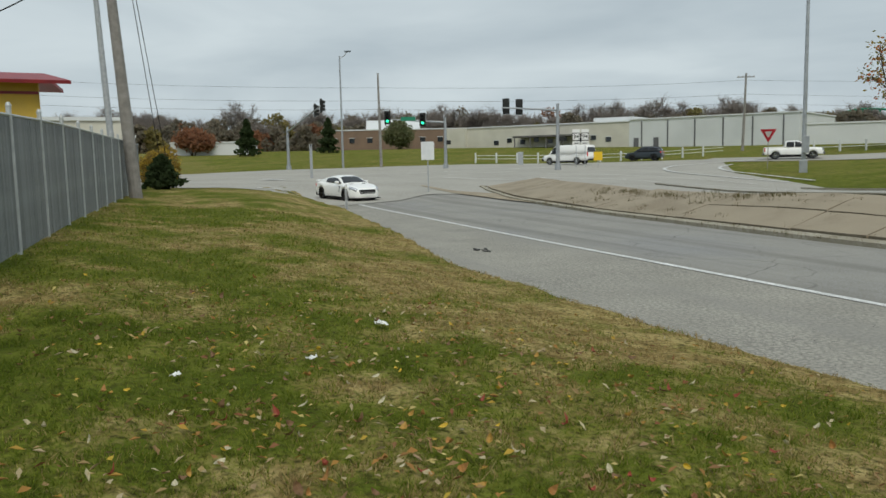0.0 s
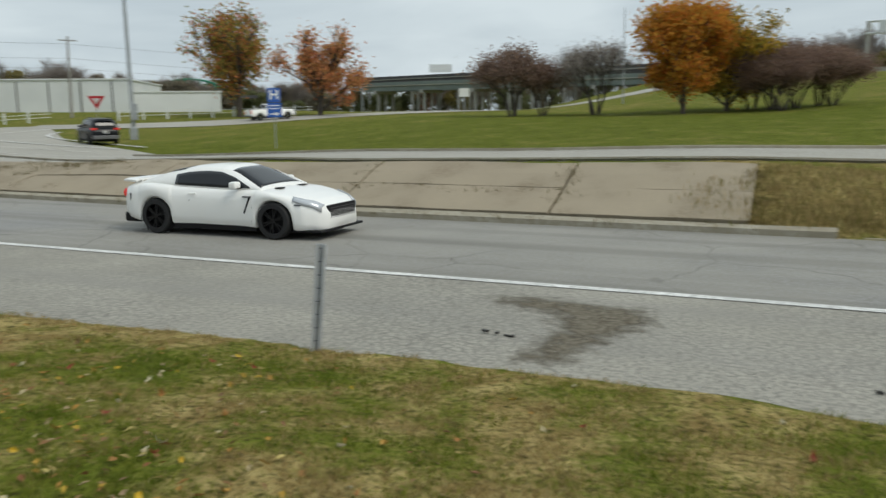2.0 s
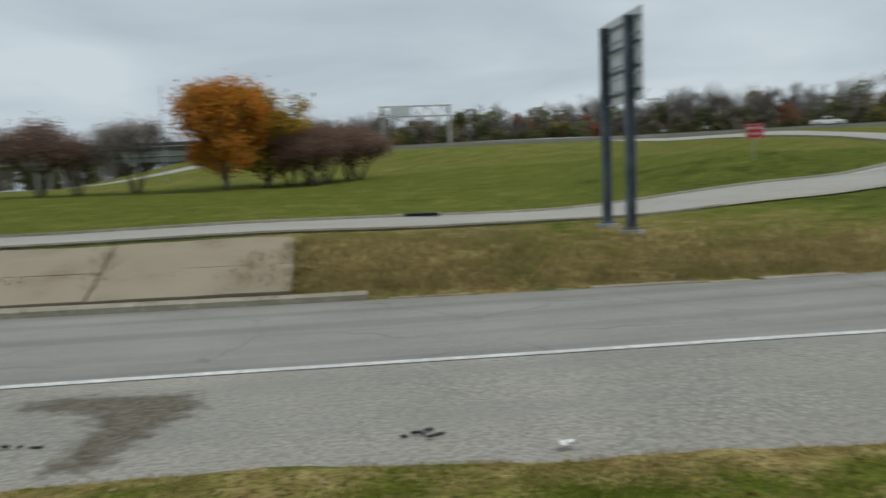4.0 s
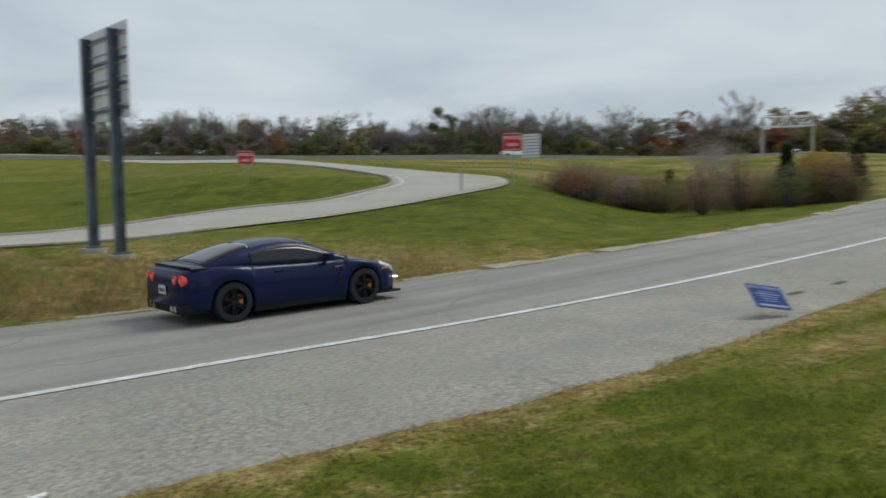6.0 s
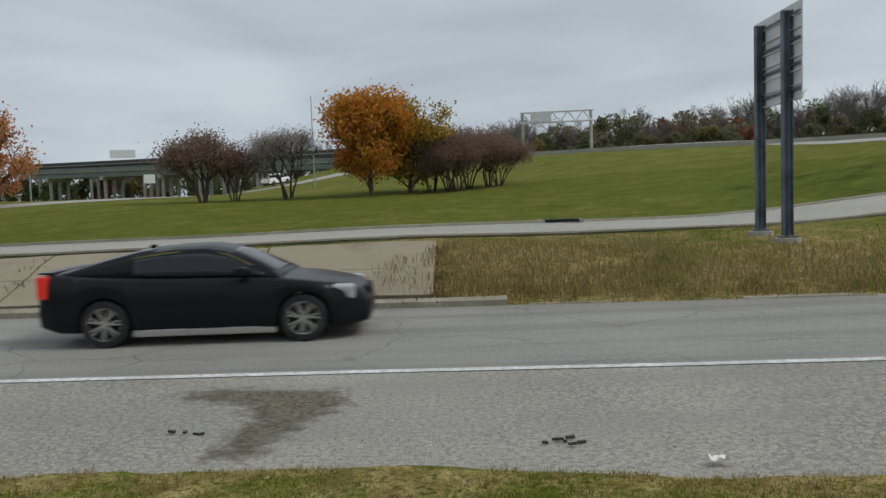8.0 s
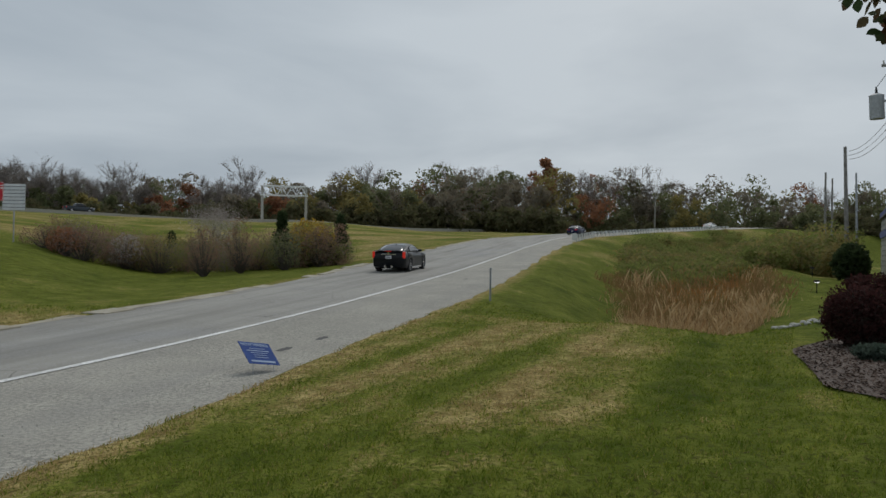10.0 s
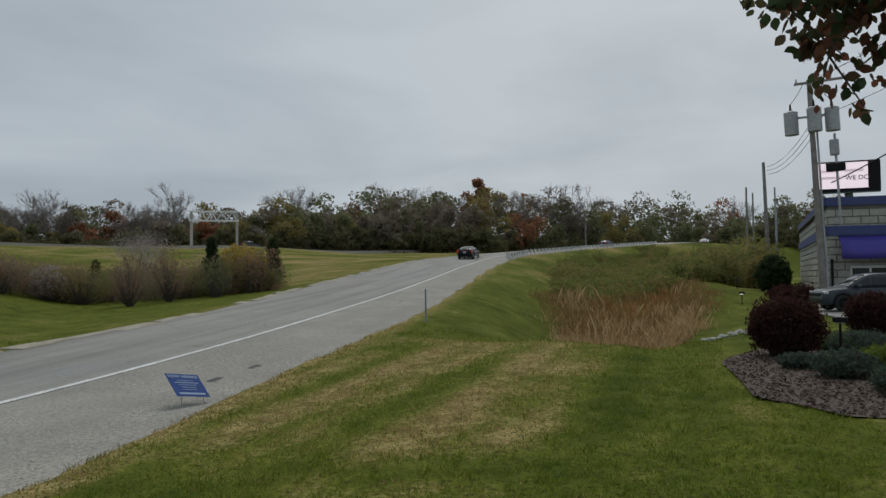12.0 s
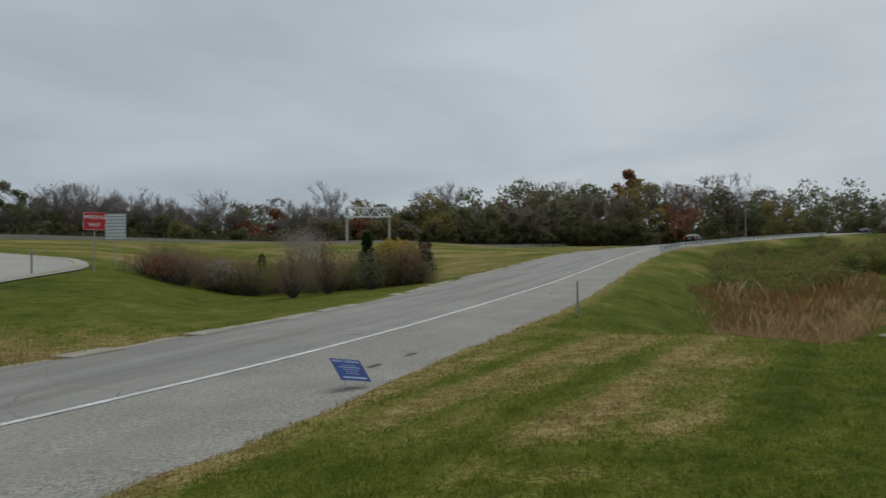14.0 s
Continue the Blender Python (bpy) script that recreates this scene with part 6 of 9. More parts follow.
def blotch(name, outline, lift, material, label):
    """A thin irregular film on the ramp, from a closed outline."""
    r = random.Random(len(outline))
    bm = bmesh.new()
    n = len(outline)
    vs = []
    for k in range(n):
        a, b = Vector(outline[k]), Vector(outline[(k + 1) % n])
        for j in range(6):
            p = a.lerp(b, j / 6) + Vector((r.gauss(0, 0.025), r.gauss(0, 0.025)))
            vs.append(bm.verts.new((p.x, p.y, float(rise(p.x)) + lift)))
    f = bm.faces.new(vs)
    bmesh.ops.triangulate(bm, faces=[f])
    return tagged(mesh_ob(name, bm, material), label, "stain", kind="structure")


soft_stain("mud_stain", [(-3.35, 8.45), (-2.72, 8.68), (-1.45, 8.45), (-1.3, 7.95), (-1.55, 7.3), (-1.72, 6.76), (-1.85, 6.25), (-2.3, 6.25), (-2.28, 6.8), (-2.2, 7.35), (-2.4, 7.9), (-3.0, 8.15)], 0.005, "brown dried mud stain across the shoulder")
for cx, cy in ((14.1, 5.95), (15.7, 5.8), (35.6, 6.4)):
    blotch("tar_patch", [(cx - 0.28, cy - 0.08), (cx + 0.22, cy - 0.09), (cx + 0.3, cy + 0.08), (cx - 0.22, cy + 0.1)], 0.004, M["tar"], "small dark tar patch on the shoulder")


def debris(name, x, y, n, size, material, label, z=None):
    r = random.Random(int(x * 10) + n)
    bm = bmesh.new()
    for _ in range(n):
        add_box(bm, r.gauss(0, size * 2), r.gauss(0, size), r.uniform(0.01, 0.03), size * r.uniform(0.4, 1.6), size * r.uniform(0.2, 0.7), 0.02, m=Matrix.Rotation(r.uniform(-0.5, 0.5), 4, "Z"))
    ob = mesh_ob(name, bm, material)
    ob.location = (x, y, gz(x, y) if z is None else z)
    return tagged(ob, label, "debris")


debris("tyre_debris", 0.63, 6.45, 7, 0.055, M["tar"], "shreds of black tyre rubber on the shoulder")
debris("tyre_debris", -16.8, 7.25, 9, 0.11, M["tar"], "broken black debris on the shoulder")
debris("tyre_debris", -2.6, 7.0, 4, 0.05, M["tar"], "small dark grit on the shoulder")
M["paper"] = mat("white_paper", (0.78, 0.78, 0.76), 0.8, second=(0.66, 0.66, 0.64), scale=9)


def scrap(x, y, s, label):
    bm = bmesh.new()
    r = random.Random(int(x * 100))
    bmesh.ops.create_grid(bm, x_segments=5, y_segments=4, size=s)
    for v in bm.verts:
        v.co.z += abs(r.gauss(0, s * 0.25)) + 0.02
        v.co.y *= 0.6
    bmesh.ops.solidify(bm, geom=bm.faces[:], thickness=0.004)
    ob = mesh_ob("litter", bm, M["paper"])
    ob.location = (x, y, gz(x, y) + 0.03)
    ob.rotation_euler = (0, 0, r.uniform(0, 3))
    return tagged(ob, label, "litter")


scrap(-7.64, 2.16, 0.075, "crumpled white paper scrap lying in the grass")
scrap(1.75, 5.86, 0.07, "crumpled white paper scrap at the shoulder edge")
scrap(-6.3, 1.2, 0.04, "small white paper scrap lying in the grass")
scrap(-5.9, 0.2, 0.035, "small white paper scrap lying in the grass")
part("inlet_opening", box(3.3, 29.3, gz(3.3, 29.3) + 0.10, 1.3, 0.5, 0.18, bevel=0.02, m=Matrix.Identity(4)), M["black"], tagged(mesh_ob("storm_inlet", box(3.3, 29.5, gz(3.3, 29.5) + 0.08, 1.7, 0.5, 0.2, bevel=0.03), M["curb"]), "concrete storm drain inlet in the kerb", "drain"))


# ---- motorway furniture: gantries, bridge, guardrail ----
def gantry(az0, az1, d, base_el, top_el, label, signs=()):
    p, q = at(az0, d), at(az1, d)
    zt = high((az0 + az1) / 2, d, top_el)
    zb = min(p.z, q.z, high((az0 + az1) / 2, d, base_el)) - 0.5
    dv = Vector((q.x - p.x, q.y - p.y, 0))
    l = dv.length
    e = empty("sign_gantry", Matrix.Translation((p.x, p.y, 0)) @ Matrix.Rotation(math.atan2(dv.y, dv.x), 4, "Z"), label, "gantry")
    for x in (0, l):
        part("column", tube((x, 0, zb), (x, 0, zt), 0.36, n=10), M["concrete"], e)
        part("footing", box(x, 0, zb + 0.6, 1.1, 1.1, 1.4), M["concrete"], e)
    for z in (zt - 0.2, zt - 2.5):
        for y in (-0.6, 0.6):
            part("chord", tube((-0.5, y, z), (l + 0.5, y, z), 0.17, n=6), M["alu"], e)
    bm = bmesh.new()
    n = 9
    for k in range(n):
        x0, x1 = l * k / n, l * (k + 1) / n
        for y in (-0.6, 0.6):
            add_tube(bm, (x0, y, zt - 2.5 if k % 2 else zt - 0.2), (x1, y, zt - 0.2 if k % 2 else zt - 2.5), 0.12, n=5)
    part("bracing", bm, M["alu"], e)
    for x0, x1, h in signs:
        part("sign_panel", box(l * (x0 + x1) / 2, -0.8, zt - 1.2, l * (x1 - x0), 0.1, h), M["alu"], e)
        for k in range(4):
            part("walkway_bracket", box(l * (x0 + (x1 - x0) * k / 3), -1.2, zt - 2.4, 0.08, 1.2, 0.5), M["steel"], e)


gantry(-4.0, -8.8, 183, 2.95, 5.85, "steel lattice sign gantry over the motorway", ((0.12, 0.42, 2.2),))
gantry(-66.0, -69.1, 205, 3.0, 5.25, "steel lattice sign gantry over the motorway", ())


M["girder"] = mat("grey_green_girder", (0.20, 0.235, 0.22), 0.7, second=(0.16, 0.19, 0.18), scale=0.2)
M["dark_girder"] = mat("dark_weathered_girder", (0.06, 0.06, 0.065), 0.8, second=(0.09, 0.085, 0.085), scale=0.2)


def overpass(az0, d0, az1, d1, el0, el1, depth, girder, label, piers, ground_drop=1.0):
    p, q = at(az0, d0), at(az1, d1)
    p.z, q.z = high(az0, d0, el0), high(az1, d1, el1)
    d = q - p
    e = empty("road_bridge", Matrix.Translation(p) @ Matrix.Rotation(math.atan2(d.y, d.x), 4, "Z") @ Matrix.Rotation(-math.atan2(d.z, math.hypot(d.x, d.y)), 4, "Y"), label, "bridge")
    l = d.length
    part("deck", box(l / 2, 5, -0.3, l, 11, 0.45), M["concrete"], e)
    part("parapet", box(l / 2, -0.4, 0.2, l, 0.3, 0.9), girder, e)
    part("girder", box(l / 2, 0.2, -0.6 - depth / 2, l, 0.5, depth), girder, e)
    part("girder", box(l / 2, 8.5, -0.6 - depth / 2, l, 0.5, depth), girder, e)
    for k in range(piers):
        x = l * (k + 0.5) / piers
        w = Vector((p.x + d.x * (k + 0.5) / piers, p.y + d.y * (k + 0.5) / piers))
        h = p.z + d.z * (k + 0.5) / piers - gz(w.x, w.y) + 1.5
        part("pier_cap", box(x, 4.5, -0.9 - depth, 1.2, 10, 1.0), M["concrete"], e)
        for y in (1.2, 4.5, 7.8):
            part("pier", tube((x, y, -h), (x, y, -1.2 - depth), 0.5, n=12), M["concrete"], e)


overpass(30.5, 300, 4.0, 228, 2.78, 3.62, 1.3, M["dark_girder"], "dark weathered motorway bridge", 7)
overpass(30.0, 262, 5.5, 196, 2.42, 2.92, 1.4, M["girder"], "grey-green girder motorway bridge on concrete piers", 6)
e, plate = board_sign("billboard", stand(23.8, 270, 0), 7.5, 2.6, high(23.8, 270, 3.85) - at(23.8, 270).z, M["alu"], "pale billboard standing beyond the bridge", "billboard", (0,))
# distant green truss over the river road
def truss():
    p = at(41.3, 260)
    e = empty("truss_bridge", stand(41.3, 260), "distant green steel truss bridge", "bridge")
    z0 = high(41.3, 260, 1.75) - p.z
    for k in range(9):
        x0, x1 = -10 + k * 2.2, -10 + (k + 1) * 2.2
        h = lambda x: z0 + 4.6 * math.sqrt(max(0.05, 1 - (x / 10.5) ** 2)) + 0.4
        part("arch_member", tube((x0, 0, h(x0)), (x1, 0, h(x1)), 0.3, n=6), M["sign_green"], e)
        part("hanger", tube((x0, 0, z0), (x0, 0, h(x0)), 0.16, n=5), M["sign_green"], e)
        part("diagonal", tube((x0, 0, z0), (x1, 0, h(x1)), 0.14, n=5), M["sign_green"], e)
    part("deck", box(4, 0, z0 - 0.4, 34, 4, 0.9), M["dark_girder"], e)
    part("lattice_panel", box(2, 0.4, z0 + 2.0, 6.5, 0.2, 2.0), M["alu"], e)


truss()


M["rail"] = mat("pale_galvanised_rail", (0.60, 0.61, 0.60), 0.6, 0.1, second=(0.50, 0.51, 0.50), scale=3.0)


def guardrail():
    """W-beam guardrail along the ramp's right edge."""
    xs = np.arange(86.5, 178, 1.905)
    rows = []
    for x in xs:
        y = float(edge_grass(x)) - 0.25
        rows.append(Vector((x, y, float(rise(x)))))
    for i in range(0, len(rows) - 3, 3):
        a, b = rows[i], rows[i + 3]
        e = empty("guardrail", Matrix.Translation(a), "galvanised W-beam guardrail section on posts", "guardrail", "guardrail sections")
        for j in range(3):
            p = rows[i + j] - a
            part("post", box(p.x, p.y, p.z + 0.2, 0.16, 0.16, 1.1), M["rail"], e)
            part("block", box(p.x, p.y + 0.12, p.z + 0.52, 0.15, 0.1, 0.34), M["wood_pole"], e)
        d = b - a
        prof = ((0.18, 0.36), (0.24, 0.40), (0.24, 0.46), (0.18, 0.52), (0.24, 0.58), (0.24, 0.64), (0.18, 0.68))
        part("beam", patch([[(0, y, z) for y, z in prof], [(d.x, d.y + y, d.z + z) for y, z in prof]], 0.008), M["rail"], e)
    a = rows[0]
    e = empty("rail_terminal", Matrix.Translation(a - Vector((1.0, 0, 0.05))), "guardrail end terminal with a striped face plate", "guardrail")
    part("face_plate", box(0, 0.2, 0.55, 0.08, 0.5, 0.7, bevel=0.02), M["rail"], e)
    part("rail_stub", box(0.5, 0.2, 0.52, 1.0, 0.08, 0.32), M["rail"], e)
    part("post", box(0.3, 0, 0.2, 0.15, 0.15, 1.0), M["rail"], e)


guardrail()


def concrete_barrier():
    pts = [(60, 170), (97, 147), (150, 116), (195, 91), (258, 53), (330, 15)]
    ribbon("median_barrier", pts, 0.5, 1.05, M["concrete"], label="low concrete barrier along the motorway", category="barrier", step=6, cols=1, depth=1.0)


concrete_barrier()

FAR_CARS = []
for k, (way, paint) in enumerate(((((0, 60), (3.2, 190), (7, 330), (14, 470)), "paint_white"), (((0, 20), (2.8, 118), (3.2, 128), (6, 190), (9, 290), (14, 460)), "paint_white"),
                                  (((0, -20), (3, -100), (6.5, -280), (9.3, -370), (14, -500)), "paint_white"), (((0, 5), (5.5, 60), (6.0, 75), (9.5, 190), (14, 330)), "paint_slate"))):
    car, _w = pickup("motorway_pickup", M[paint], "distant pale pickup truck on the motorway" if paint == "paint_white" else "distant dark pickup truck on the motorway", group="motorway traffic")
    FAR_CARS.append((car, way))


# ---- trees: trunk, limbs and a crown of many leaves ----
def limb_tree(seed, height, spread, trunk_r, stems=1, first=0.3, depth=3, droop=0.0, split=(3, 4)):
    """A branching skeleton: list of (a, b, ra, rb) and the twig tips."""
    r = random.Random(seed)
    segs, tips = [], []

    def fork(p, d, l, rad, lev, wide):
        a = r.uniform(0, math.tau)
        tilt = r.uniform(0.40, 0.95) * spread * wide
        side = Vector((math.cos(a), math.sin(a), 0))
        grow(p, (d * math.cos(tilt) + side * math.sin(tilt)).normalized(), l, rad, lev)

    def grow(p, d, l, rad, lev):
        n = 3
        for k in range(n):
            if stems == 1 and lev < 2 and k > 0:
                for _ in range(2 if lev == 0 else 1):
                    fork(p, d, l * r.uniform(0.75, 1.1) * (1.25 if lev == 0 else 0.6), rad * 0.45, lev + 1, 1.3)
            q = p + d * (l / n)
            d2 = (d + Vector((r.gauss(0, 0.10), r.gauss(0, 0.10), r.gauss(0.03, 0.06) - droop * lev * 0.05))).normalized()
            segs.append((p, q, rad * (1 - 0.25 * k / n), rad * (1 - 0.25 * (k + 1) / n)))
            p, d = q, d2
            if lev >= 2:
                tips.append((p, lev))
        if lev >= depth:
            tips.append((p, lev))
            return
        for k in range(r.randint(*split)):
            fork(p, d, l * r.uniform(0.6, 0.85) * (1.35 if lev == 0 and stems == 1 else 1.0), rad * 0.6, lev + 1, 1.0)

    for s in range(stems):
        a = math.tau * s / stems + r.uniform(0, 1)
        lean = 0.0 if stems == 1 else r.uniform(0.15, 0.5)
        d = Vector((math.cos(a) * lean, math.sin(a) * lean, 1)).normalized()
        base = Vector((math.cos(a), math.sin(a), 0)) * (0 if stems == 1 else trunk_r * 1.2)
        grow(base - Vector((0, 0, 0.3)), d, height * first, trunk_r if stems == 1 else trunk_r * 0.6, 0)
    top = max(q.z for _, q, _, _ in segs)
    k = height * 0.94 / top
    segs = [(Vector((a.x, a.y, a.z * k)), Vector((b.x, b.y, b.z * k)), ra, rb) for a, b, ra, rb in segs]
    tips = [(Vector((p.x, p.y, p.z * k)), lv) for p, lv in tips]
    return segs, tips


def tubes_fast(segs, n=6):
    vs, fs = [], []
    for a, b, ra, rb in segs:
        d = (b - a).normalized()
        u = d.orthogonal().normalized()
        w = d.cross(u)
        k = len(vs)
        for c, rr in ((a, ra), (b, rb)):
            for j in range(n):
                t = math.tau * j / n
                vs.append(c + (u * math.cos(t) + w * math.sin(t)) * rr)
        for j in range(n):
            fs.append((k + j, k + (j + 1) % n, k + n + (j + 1) % n, k + n + j))
    return vs, fs


def leaf_cloud(points, size, seed, per, spread, flat=0.4):
    """Loose leaf quads scattered about points."""
    r = np.random.RandomState(seed)
    p = np.repeat(np.array([tuple(q) for q in points], float), per, 0)
    n = len(p)
    p = p + r.normal(0, spread, (n, 3)) * np.array([1, 1, 0.8])
    d1 = r.normal(0, 1, (n, 3))
    d1 /= np.linalg.norm(d1, axis=1, keepdims=True)
    d2 = np.cross(d1, r.normal(0, 1, (n, 3)))
    d2 /= np.linalg.norm(d2, axis=1, keepdims=True)
    s = size * r.uniform(0.55, 1.25, (n, 1))
    quads = np.stack([p - d1 * s, p - d2 * s * 0.55, p + d1 * s, p + d2 * s * 0.55], 1).reshape(-1, 3)
    return quads, [(4 * k, 4 * k + 1, 4 * k + 2, 4 * k + 3) for k in range(n)]


M["bark"] = mat("grey_brown_bark", (0.10, 0.085, 0.07), 0.95, second=(0.065, 0.055, 0.045), scale=5, bump=0.5)
LEAVES = {
    "olive_red": island_mat("olive_and_red_leaves", [(0.255, 0.238, 0.055), (0.365, 0.292, 0.063), (0.493, 0.255, 0.082), (0.547, 0.163, 0.082), (0.274, 0.255, 0.073), (0.182, 0.163, 0.055)]),
    "rust": island_mat("rust_leaves", [(0.585, 0.211, 0.114), (0.683, 0.293, 0.130), (0.520, 0.293, 0.114), (0.423, 0.260, 0.114)]),
    "gold": island_mat("orange_gold_leaves", [(0.598, 0.230, 0.040), (0.667, 0.345, 0.057), (0.506, 0.149, 0.040), (0.575, 0.322, 0.057), (0.345, 0.218, 0.046)]),
    "yellow_green": island_mat("yellow_green_leaves", [(0.605, 0.418, 0.058), (0.346, 0.274, 0.050), (0.187, 0.166, 0.043), (0.662, 0.389, 0.058), (0.144, 0.130, 0.043)]),
    "plum": island_mat("dull_plum_twigs", [(0.238, 0.161, 0.133), (0.294, 0.196, 0.154), (0.196, 0.140, 0.119), (0.336, 0.224, 0.154)]),
    "grey_twigs": island_mat("bare_grey_twigs", [(0.36, 0.32, 0.29), (0.29, 0.26, 0.24), (0.43, 0.38, 0.34)]),
    "cedar": island_mat("dark_cedar_needles", [(0.039, 0.058, 0.026), (0.058, 0.085, 0.034), (0.046, 0.065, 0.029)]),
    # wood tints: greyed a little, with distance haze put into the colour
    "wood_green": island_mat("dull_green_hazed_foliage", [(0.148, 0.174, 0.085), (0.185, 0.204, 0.096), (0.207, 0.204, 0.107), (0.163, 0.174, 0.104)]),
    "wood_foot": island_mat("dark_olive_scrub", [(0.102, 0.106, 0.051), (0.128, 0.128, 0.060), (0.145, 0.123, 0.072), (0.111, 0.119, 0.064)]),
    "wood_brown": island_mat("dull_brown_hazed_foliage", [(0.222, 0.189, 0.144), (0.252, 0.207, 0.148), (0.207, 0.192, 0.152), (0.237, 0.218, 0.152)]),
    "wood_rust": island_mat("dark_rust_foliage", [(0.288, 0.136, 0.080), (0.336, 0.160, 0.084), (0.240, 0.144, 0.096)]),
    "wood_yellow": island_mat("ochre_foliage", [(0.311, 0.244, 0.081), (0.259, 0.222, 0.089), (0.215, 0.200, 0.089)]),
    "scrub": island_mat("green_bank_scrub", [(0.168, 0.200, 0.056), (0.224, 0.240, 0.072), (0.136, 0.168, 0.048), (0.264, 0.240, 0.096)]),
    "thicket": island_mat("red_brown_thicket_twigs", [(0.260, 0.156, 0.117), (0.325, 0.182, 0.130), (0.208, 0.150, 0.111), (0.286, 0.208, 0.130), (0.182, 0.156, 0.091)]),
    "golden": island_mat("golden_yellow_leaves", [(0.506, 0.352, 0.055), (0.418, 0.286, 0.055), (0.330, 0.242, 0.066), (0.242, 0.165, 0.066)]),
    "dark_red": island_mat("dark_barberry_leaves", [(0.048, 0.022, 0.022), (0.072, 0.029, 0.026), (0.035, 0.021, 0.019)]),
    "juniper": island_mat("grey_green_juniper", [(0.07, 0.095, 0.075), (0.09, 0.12, 0.09), (0.055, 0.075, 0.058)]),
    "lime": island_mat("lime_groundcover", [(0.12, 0.17, 0.03), (0.16, 0.20, 0.04), (0.09, 0.13, 0.025)]),
    "branch_leaf": island_mat("dark_pear_leaves", [(0.043, 0.074, 0.035), (0.058, 0.088, 0.039), (0.137, 0.055, 0.043), (0.049, 0.074, 0.039), (0.195, 0.078, 0.055), (0.078, 0.088, 0.039)], rough=0.5),
}


def tree(name, az, d, height, spread, leaves, label, seed, trunk=0.25, stems=1, size=0.22, per=14, puff=0.45, first=0.3, depth=4, category="tree", split=(3, 4), lift=0.0, group=""):
    e = empty(name, stand(az, d, seed * 37 % 360, lift), label, category, group)
    segs, tips = limb_tree(seed, height, spread, trunk, stems, first, depth, split=split)
    thick = [s for s in segs if s[2] > 0.012]
    vs, fs = tubes_fast(thick)
    raw("trunk", vs, fs, M["bark"], e, smooth=True)
    if per:
        vs, fs = leaf_cloud([p for p, lv in tips], size, seed, per, puff)
        raw("crown", vs, fs, LEAVES[leaves], e)
    return e


tree("maple_tree", 38.1, 108, 15.0, 0.95, "olive_red", "tall sweetgum tree turning olive and red", 5, 0.42, 1, 0.24, 4, 0.65, 0.15)
tree("maple_tree", 32.5, 106, 11.8, 0.95, "rust", "maple tree with thinning rust-red leaves", 8, 0.36, 1, 0.22, 3, 0.55, 0.18)
tree("maple_tree", 7.0, 76, 10.6, 1.0, "gold", "round maple tree in bright orange autumn leaf", 3, 0.26, 1, 0.19, 7, 0.5, 0.18)
tree("ash_tree", 4.2, 80, 9.8, 0.95, "yellow_green", "ash tree with yellow and dark green leaves", 12, 0.24, 1, 0.19, 6, 0.5, 0.17)
tree("ash_tree", 2.6, 82, 7.0, 0.9, "plum", "small tree with dull plum leaves", 14, 0.2, 3, 0.16, 6, 0.4, 0.28)
for k, (az, d, h) in enumerate(((1.4, 80, 6.2), (0.0, 82, 6.6), (-1.4, 84, 5.6), (0.8, 78, 5.0), (-2.2, 83, 4.8))):
    tree("bare_shrub", az, d, h, 0.66, "plum", "many-stemmed shrub, nearly bare and plum-brown", 20 + k, 0.14, 6, 0.10, 3, 0.5, 0.34, 4, "shrub", group="bare shrubs on the island")
tree("bare_shrub", 18.8, 79, 6.8, 0.95, "plum", "wide many-stemmed shrub with thin plum leaves", 31, 0.22, 5, 0.12, 3, 0.6, 0.26, 4, "shrub", group="bare shrubs on the island")
tree("bare_shrub", 16.6, 80, 5.6, 0.75, "plum", "many-stemmed shrub with thin plum leaves", 33, 0.16, 4, 0.11, 3, 0.55, 0.28, 4, "shrub", group="bare shrubs on the island")
tree("bare_shrub", 12.9, 78, 7.2, 0.7, "grey_twigs", "grey nearly leafless shrub with a thick base", 35, 0.22, 4, 0.08, 4, 0.45, 0.28, 4, "shrub", group="bare shrubs on the island")
tree("yard_tree", 72.4, 170, 6.0, 0.95, "wood_green", "round dark green tree beside the white barn", 41, 0.3, 1, 0.3, 5, 0.6, 0.18)
tree("red_shrub", 86.6, 150, 4.2, 1.0, "wood_rust", "wide dark red shrub beyond the field", 45, 0.2, 6, 0.35, 14, 0.6, 0.3, 3, "shrub")


def cone_tree(name, az, d, h, r, leaves, label, seed, per=900, size=0.11):
    """A narrow conifer: leaf sprays hung on whorls about a straight stem."""
    e = empty(name, stand(az, d), label, "conifer")
    rr = random.Random(seed)
    pts = []
    for _ in range(per):
        f = rr.random() ** 0.7
        a, q = rr.uniform(0, math.tau), r * (1 - f) ** 0.75 * rr.uniform(0.35, 1.05) * (0.85 + 0.3 * math.sin(f * 23 + seed))
        pts.append(Vector((math.cos(a) * q, math.sin(a) * q, 0.1 + f * h)))
    vs, fs = leaf_cloud(pts, size, seed, 3, 0.09)
    raw("trunk", *tubes_fast([(Vector((0, 0, -0.3)), Vector((0, 0, h * 0.95)), 0.08, 0.02)]), M["bark"], e)
    raw("crown", vs, fs, LEAVES[leaves], e)


